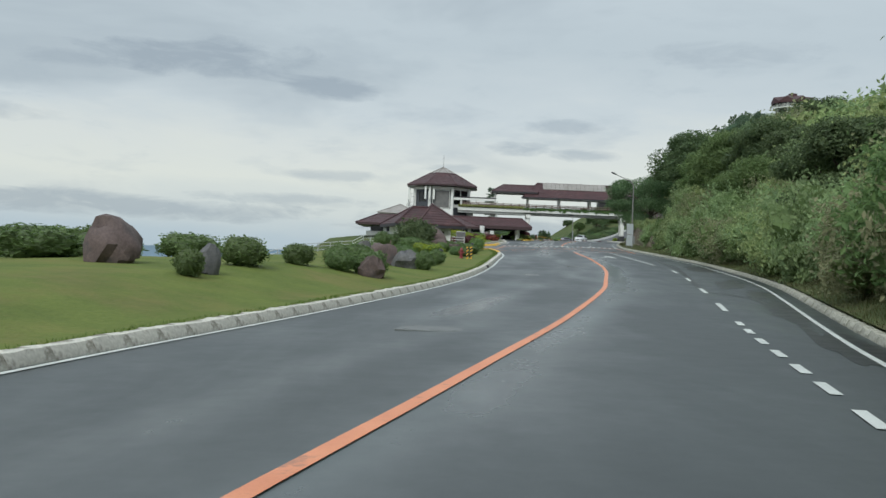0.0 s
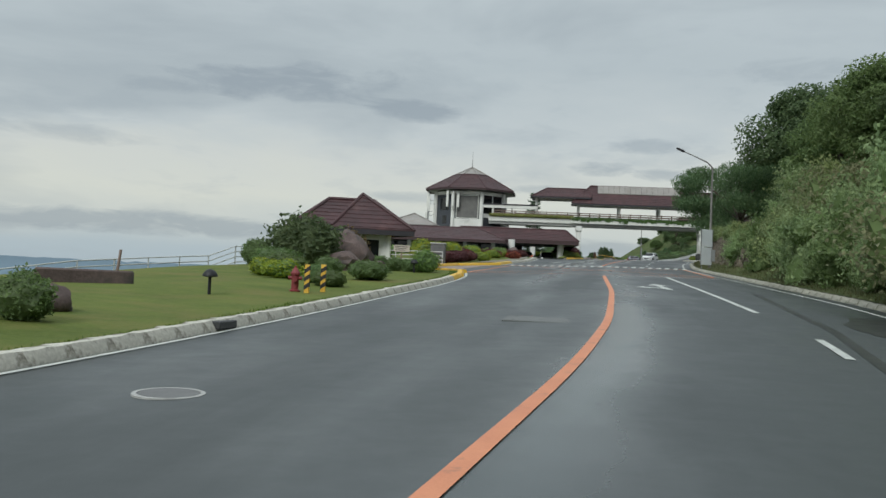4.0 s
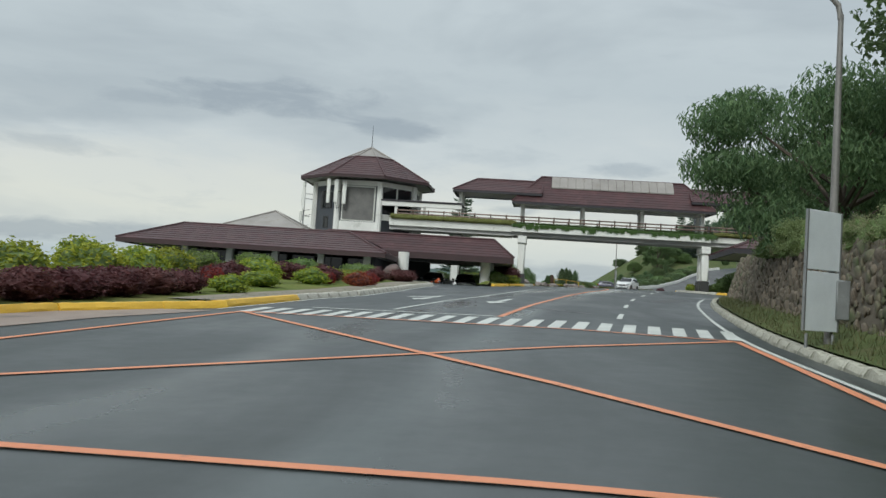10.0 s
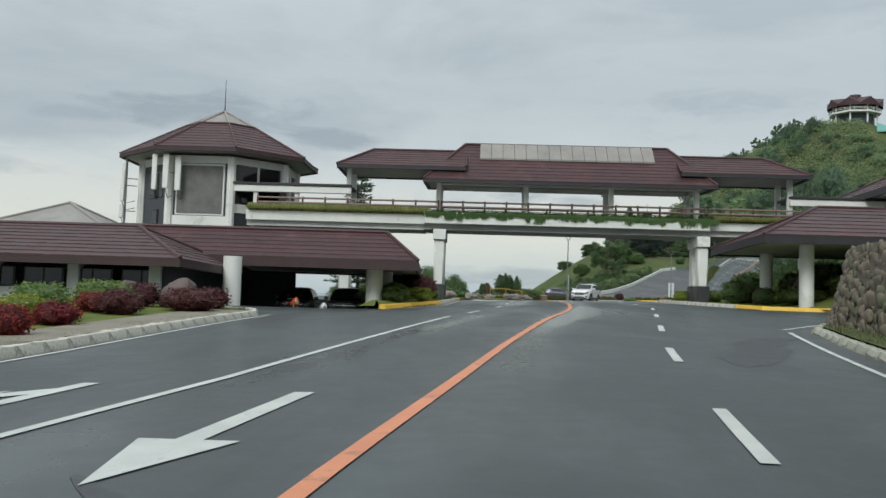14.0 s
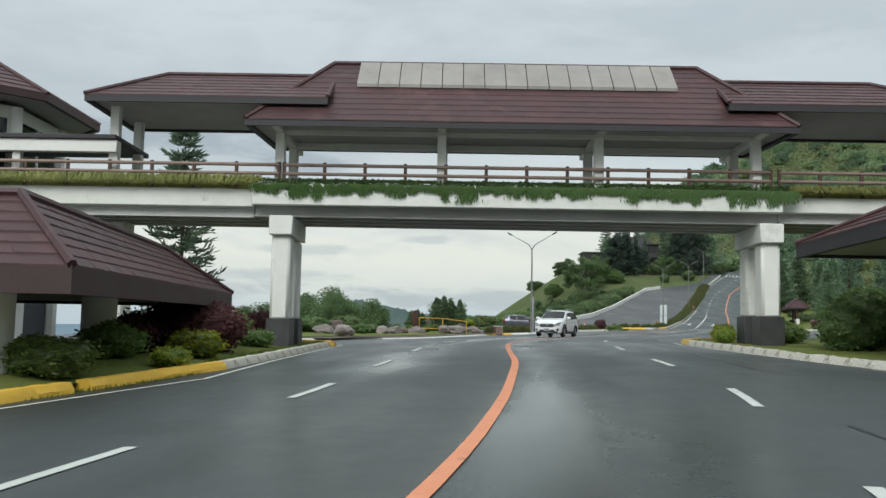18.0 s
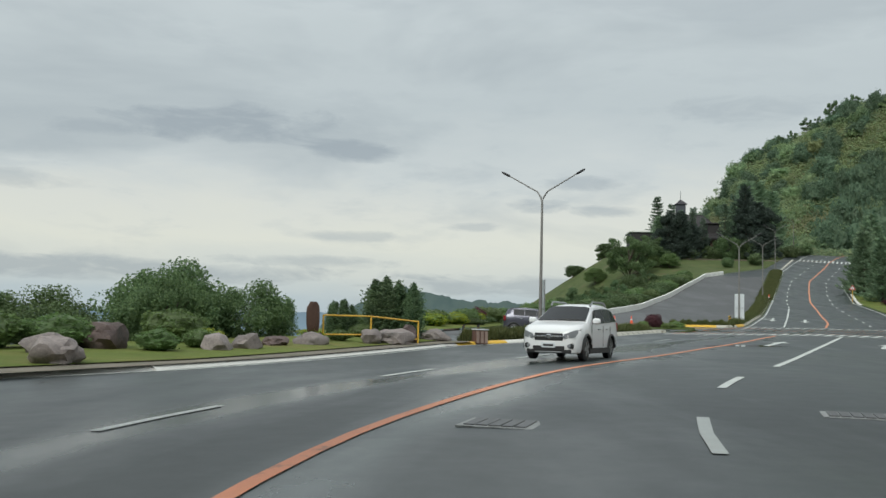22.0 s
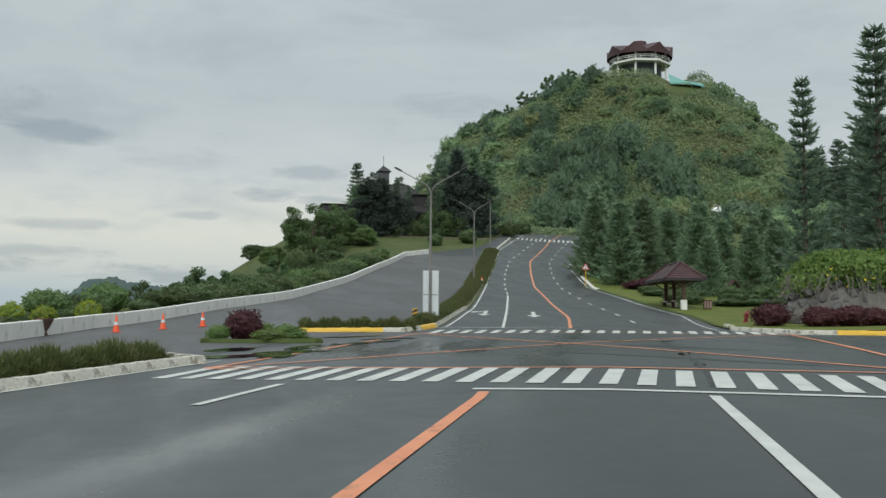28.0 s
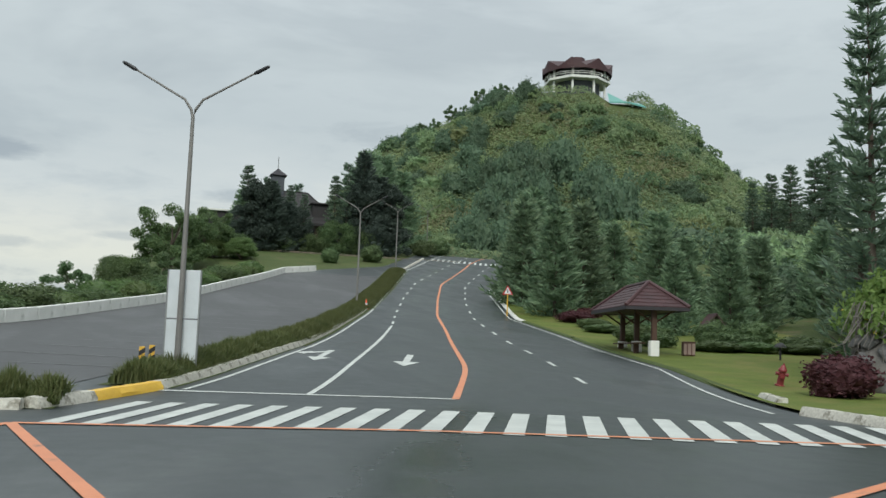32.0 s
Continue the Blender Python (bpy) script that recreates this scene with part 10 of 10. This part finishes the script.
# ---- road details: covers, patches, puddles ----
IRON = surf("iron_cover", (0.10, 0.10, 0.10), (0.19, 0.19, 0.185), 6.0, 0.5, 0.4, 40, metal=0.3)


def cover(x, y, w, d, rz, label, round_cover=False):
    t = thing("road_cover", (x, y, float(G(x, y))), label, "manhole cover", "road covers", rz=rz)
    sl = math.degrees(math.atan2(float(G(x, y + 0.5)) - float(G(x, y - 0.5)), 1.0))
    t.matrix_basis = pose(x, y, float(G(x, y)) + 0.004, 0, 0, rz) @ pose(0, 0, 0, sl, 0, 0)
    if round_cover:
        part("rim", M().lathe([(w / 2, -0.02), (w / 2, 0.012), (w / 2 - 0.05, 0.014), (w / 2 - 0.05, 0.0)], 24), CONCRETE, t)
        part("lid", M().lathe([(w / 2 - 0.06, -0.02), (w / 2 - 0.06, 0.014), (0, 0.016)], 24), IRON, t)
    else:
        big = w > 1.2
        part("rim", M().rbox(-w / 2, w / 2, -d / 2, d / 2, -0.03, 0.008, 0.006), SLAB if big else CONCRETE, t)
        if big:
            part("lid", M().rbox(-w / 2 + 0.07, w / 2 - 0.07, -d / 2 + 0.07, d / 2 - 0.07, -0.02, 0.013, 0.006), SLAB, t)
            for sx in (-1, 1):
                for sy in (-1, 1):
                    part("lifting_hole", M().lathe([(0.035, 0.0), (0.035, 0.0145), (0.0, 0.0145)], 10, (sx * w * 0.36, sy * d * 0.34, 0)), BLACK_PAINT, t)
        else:
            for i in range(5):
                x0 = -w / 2 + 0.08 + (w - 0.16) * i / 5
                part("grate_bar", M().rbox(x0, x0 + (w - 0.16) / 5 - 0.02, -d / 2 + 0.08, d / 2 - 0.08, 0.0, 0.022, 0.004), IRON, t)


SLAB = surf("damp_concrete_slab", (0.085, 0.092, 0.088), (0.15, 0.155, 0.148), 1.6, 0.5, 0.2, 30, spots=((0.06, 0.065, 0.062), 0.52, 0.72, 1.4))
cover(-0.8, 18.2, 1.3, 1.1, -5, "rectangular concrete drain cover in the asphalt")
cover(6.35, 58.5, 1.6, 1.4, -3, "rectangular concrete drain cover in the asphalt")
cover(2.75, 47.0, 0.75, 0.75, 0, "round iron manhole cover in the asphalt", True)
cover(19.65, 183.3, 0.95, 0.85, -14, "rectangular iron grate in the asphalt")
cover(24.4, 184.6, 0.9, 0.75, -14, "rectangular iron grate in the asphalt")
dr = thing("kerb_drain", (0.72, 54.4, float(G(0.72, 54.4))), "dark drain inlet cut in the kerb", "drain")
part("mouth", M().rbox(-0.42, -0.02, -0.45, 0.45, 0.02, 0.17, 0.02), PLINTH, dr)

PUDDLE = plain("puddle_water", (0.012, 0.013, 0.013), 0.04, 0.0, 0.6)
SEAL = surf("dark_patch", (0.007, 0.008, 0.009), (0.016, 0.018, 0.019), 2.0, 0.36, 0.1)


def blot(name, x, y, w, d, rz, seed, mat, label, cat, lift=0.006):
    """A flat ragged patch lying on the asphalt."""
    n = 40
    pts = []
    for i in range(n):
        a = 2 * math.pi * i / n
        k = 1 + 0.45 * noise.noise(Vector((math.cos(a) * 1.6, math.sin(a) * 1.6, seed))) + 0.25 * noise.noise(Vector((math.cos(a) * 5, math.sin(a) * 5, seed)))
        p = Vector((w / 2 * k * math.cos(a), d / 2 * k * math.sin(a), 0))
        p.rotate(Euler((0, 0, radians(rz))))
        pts.append((x + p.x, y + p.y))
    v = [(x, y, float(G(x, y)) + lift)]
    for q in (0.5, 1.0):
        v += [(x + (px - x) * q, y + (py - y) * q, float(G(x + (px - x) * q, y + (py - y) * q)) + lift) for px, py in pts]
    f = [(0, 1 + i, 1 + (i + 1) % n) for i in range(n)] + [(1 + i, 1 + n + i, 1 + n + (i + 1) % n, 1 + (i + 1) % n) for i in range(n)]
    return solid(name, np_mesh(name, [(np.array(v), f, 0)], [mat], True), None, label, cat, name + "s on the road", "structure")


for i, (x, y, w, d, rz) in enumerate([(29.75, 211.3, 1.9, 2.2, 20), (30.6, 210.5, 1.3, 0.5, -10), (28.7, 211.6, 1.4, 0.9, 55), (28.25, 210.7, 0.7, 0.5, 55), (30.9, 237.2, 3.4, 1.3, 10), (33.0, 238.6, 3.0, 1.2, 35), (35.6, 242.8, 3.2, 0.7, 40), (31.2, 240.5, 2.4, 1.2, 60), (32.4, 236.6, 1.6, 0.8, 60), (33.5, 241.0, 2.6, 0.8, 65), (37.0, 245.6, 2.6, 0.5, 20),
                                      (45.3, 239.8, 0.6, 0.3, 20), (43.8, 240.6, 0.9, 0.3, 30), (40.9, 229.4, 0.6, 0.25, 60), (42.4, 233.0, 1.2, 0.3, 60), (36.0, 248.0, 3.0, 0.6, 30)]):
    blot("puddle", x, y, w, d, rz, 3.0 + i, PUDDLE, "shallow puddle that mirrors the sky", "puddle", 0.019 if y > 235 else 0.006)
for i, (x, y, w, d, rz) in enumerate([(8.6, 26.5, 1.0, 7.5, -12), (10.2, 34.0, 0.9, 6.0, -14), (6.6, 16.5, 1.0, 6.0, -14), (13.8, 58.5, 1.5, 7.0, -8), (11.2, 42.0, 1.3, 7.0, -14), (17.3, 130.6, 1.2, 5.5, -20), (18.4, 134.0, 1.0, 4.0, -30), (18.4, 177.2, 1.6, 3.0, -10), (41.6, 231.4, 0.35, 7.5, 32), (43.9, 236.4, 0.3, 5.0, 28),
                                      (13.6, 175.4, 2.2, 3.5, -8), (22.8, 168.0, 0.3, 12, -3), (11.0, 116.5, 0.5, 5.5, 35)]):
    blot("damp_patch", x, y, w, d, rz, 23.0 + i, SEAL, "dark damp patch on the asphalt", "stain")
# sealed cracks
for pts, w in (([(13.84, 73.35), (12.3, 57.6), (10.57, 47.21), (9.36, 40.29), (8.72, 36.57), (8.5, 34.7), (8.85, 34.2), (8.99, 33.08), (9.06, 32.5), (9.3, 32.1), (8.5, 25.6), (6.3, 17.2)], 0.2), ([(46.1, 242.11), (44.09, 237.07), (42.8, 233.79), (41.53, 230.93), (40.59, 228.69), (39.61, 226.63), (38.72, 224.9)], 0.14), ([(20.28, 153.35), (20.12, 150.36), (19.56, 147.1), (18.87, 144.1)], 0.07)):
    ribbon("crack_seal", pts, w, SEAL, "dark sealed crack winding across the asphalt", "sealed cracks", 0.007)
# worn footway between the bed's lawn and its kerb
ribbon("footway", [(1.0, 110.2), (1.75, 117.2), (2.55, 122.2), (2.8, 130), (2.8, 140), (2.9, 145.4)], 1.7, FOOTWAY, "worn beige footway beside the kerb", "", 0.20)
# footway behind the low kerb
ribbon("footway", [(8.6, 188.0), (9.0, 190.2), (10.9, 194.2), (12.8, 199.2), (14.7, 205.0), (16.8, 211.2), (17.9, 212.8)], 1.5, DIRT, "trodden earth strip behind the kerb", "", 0.13)
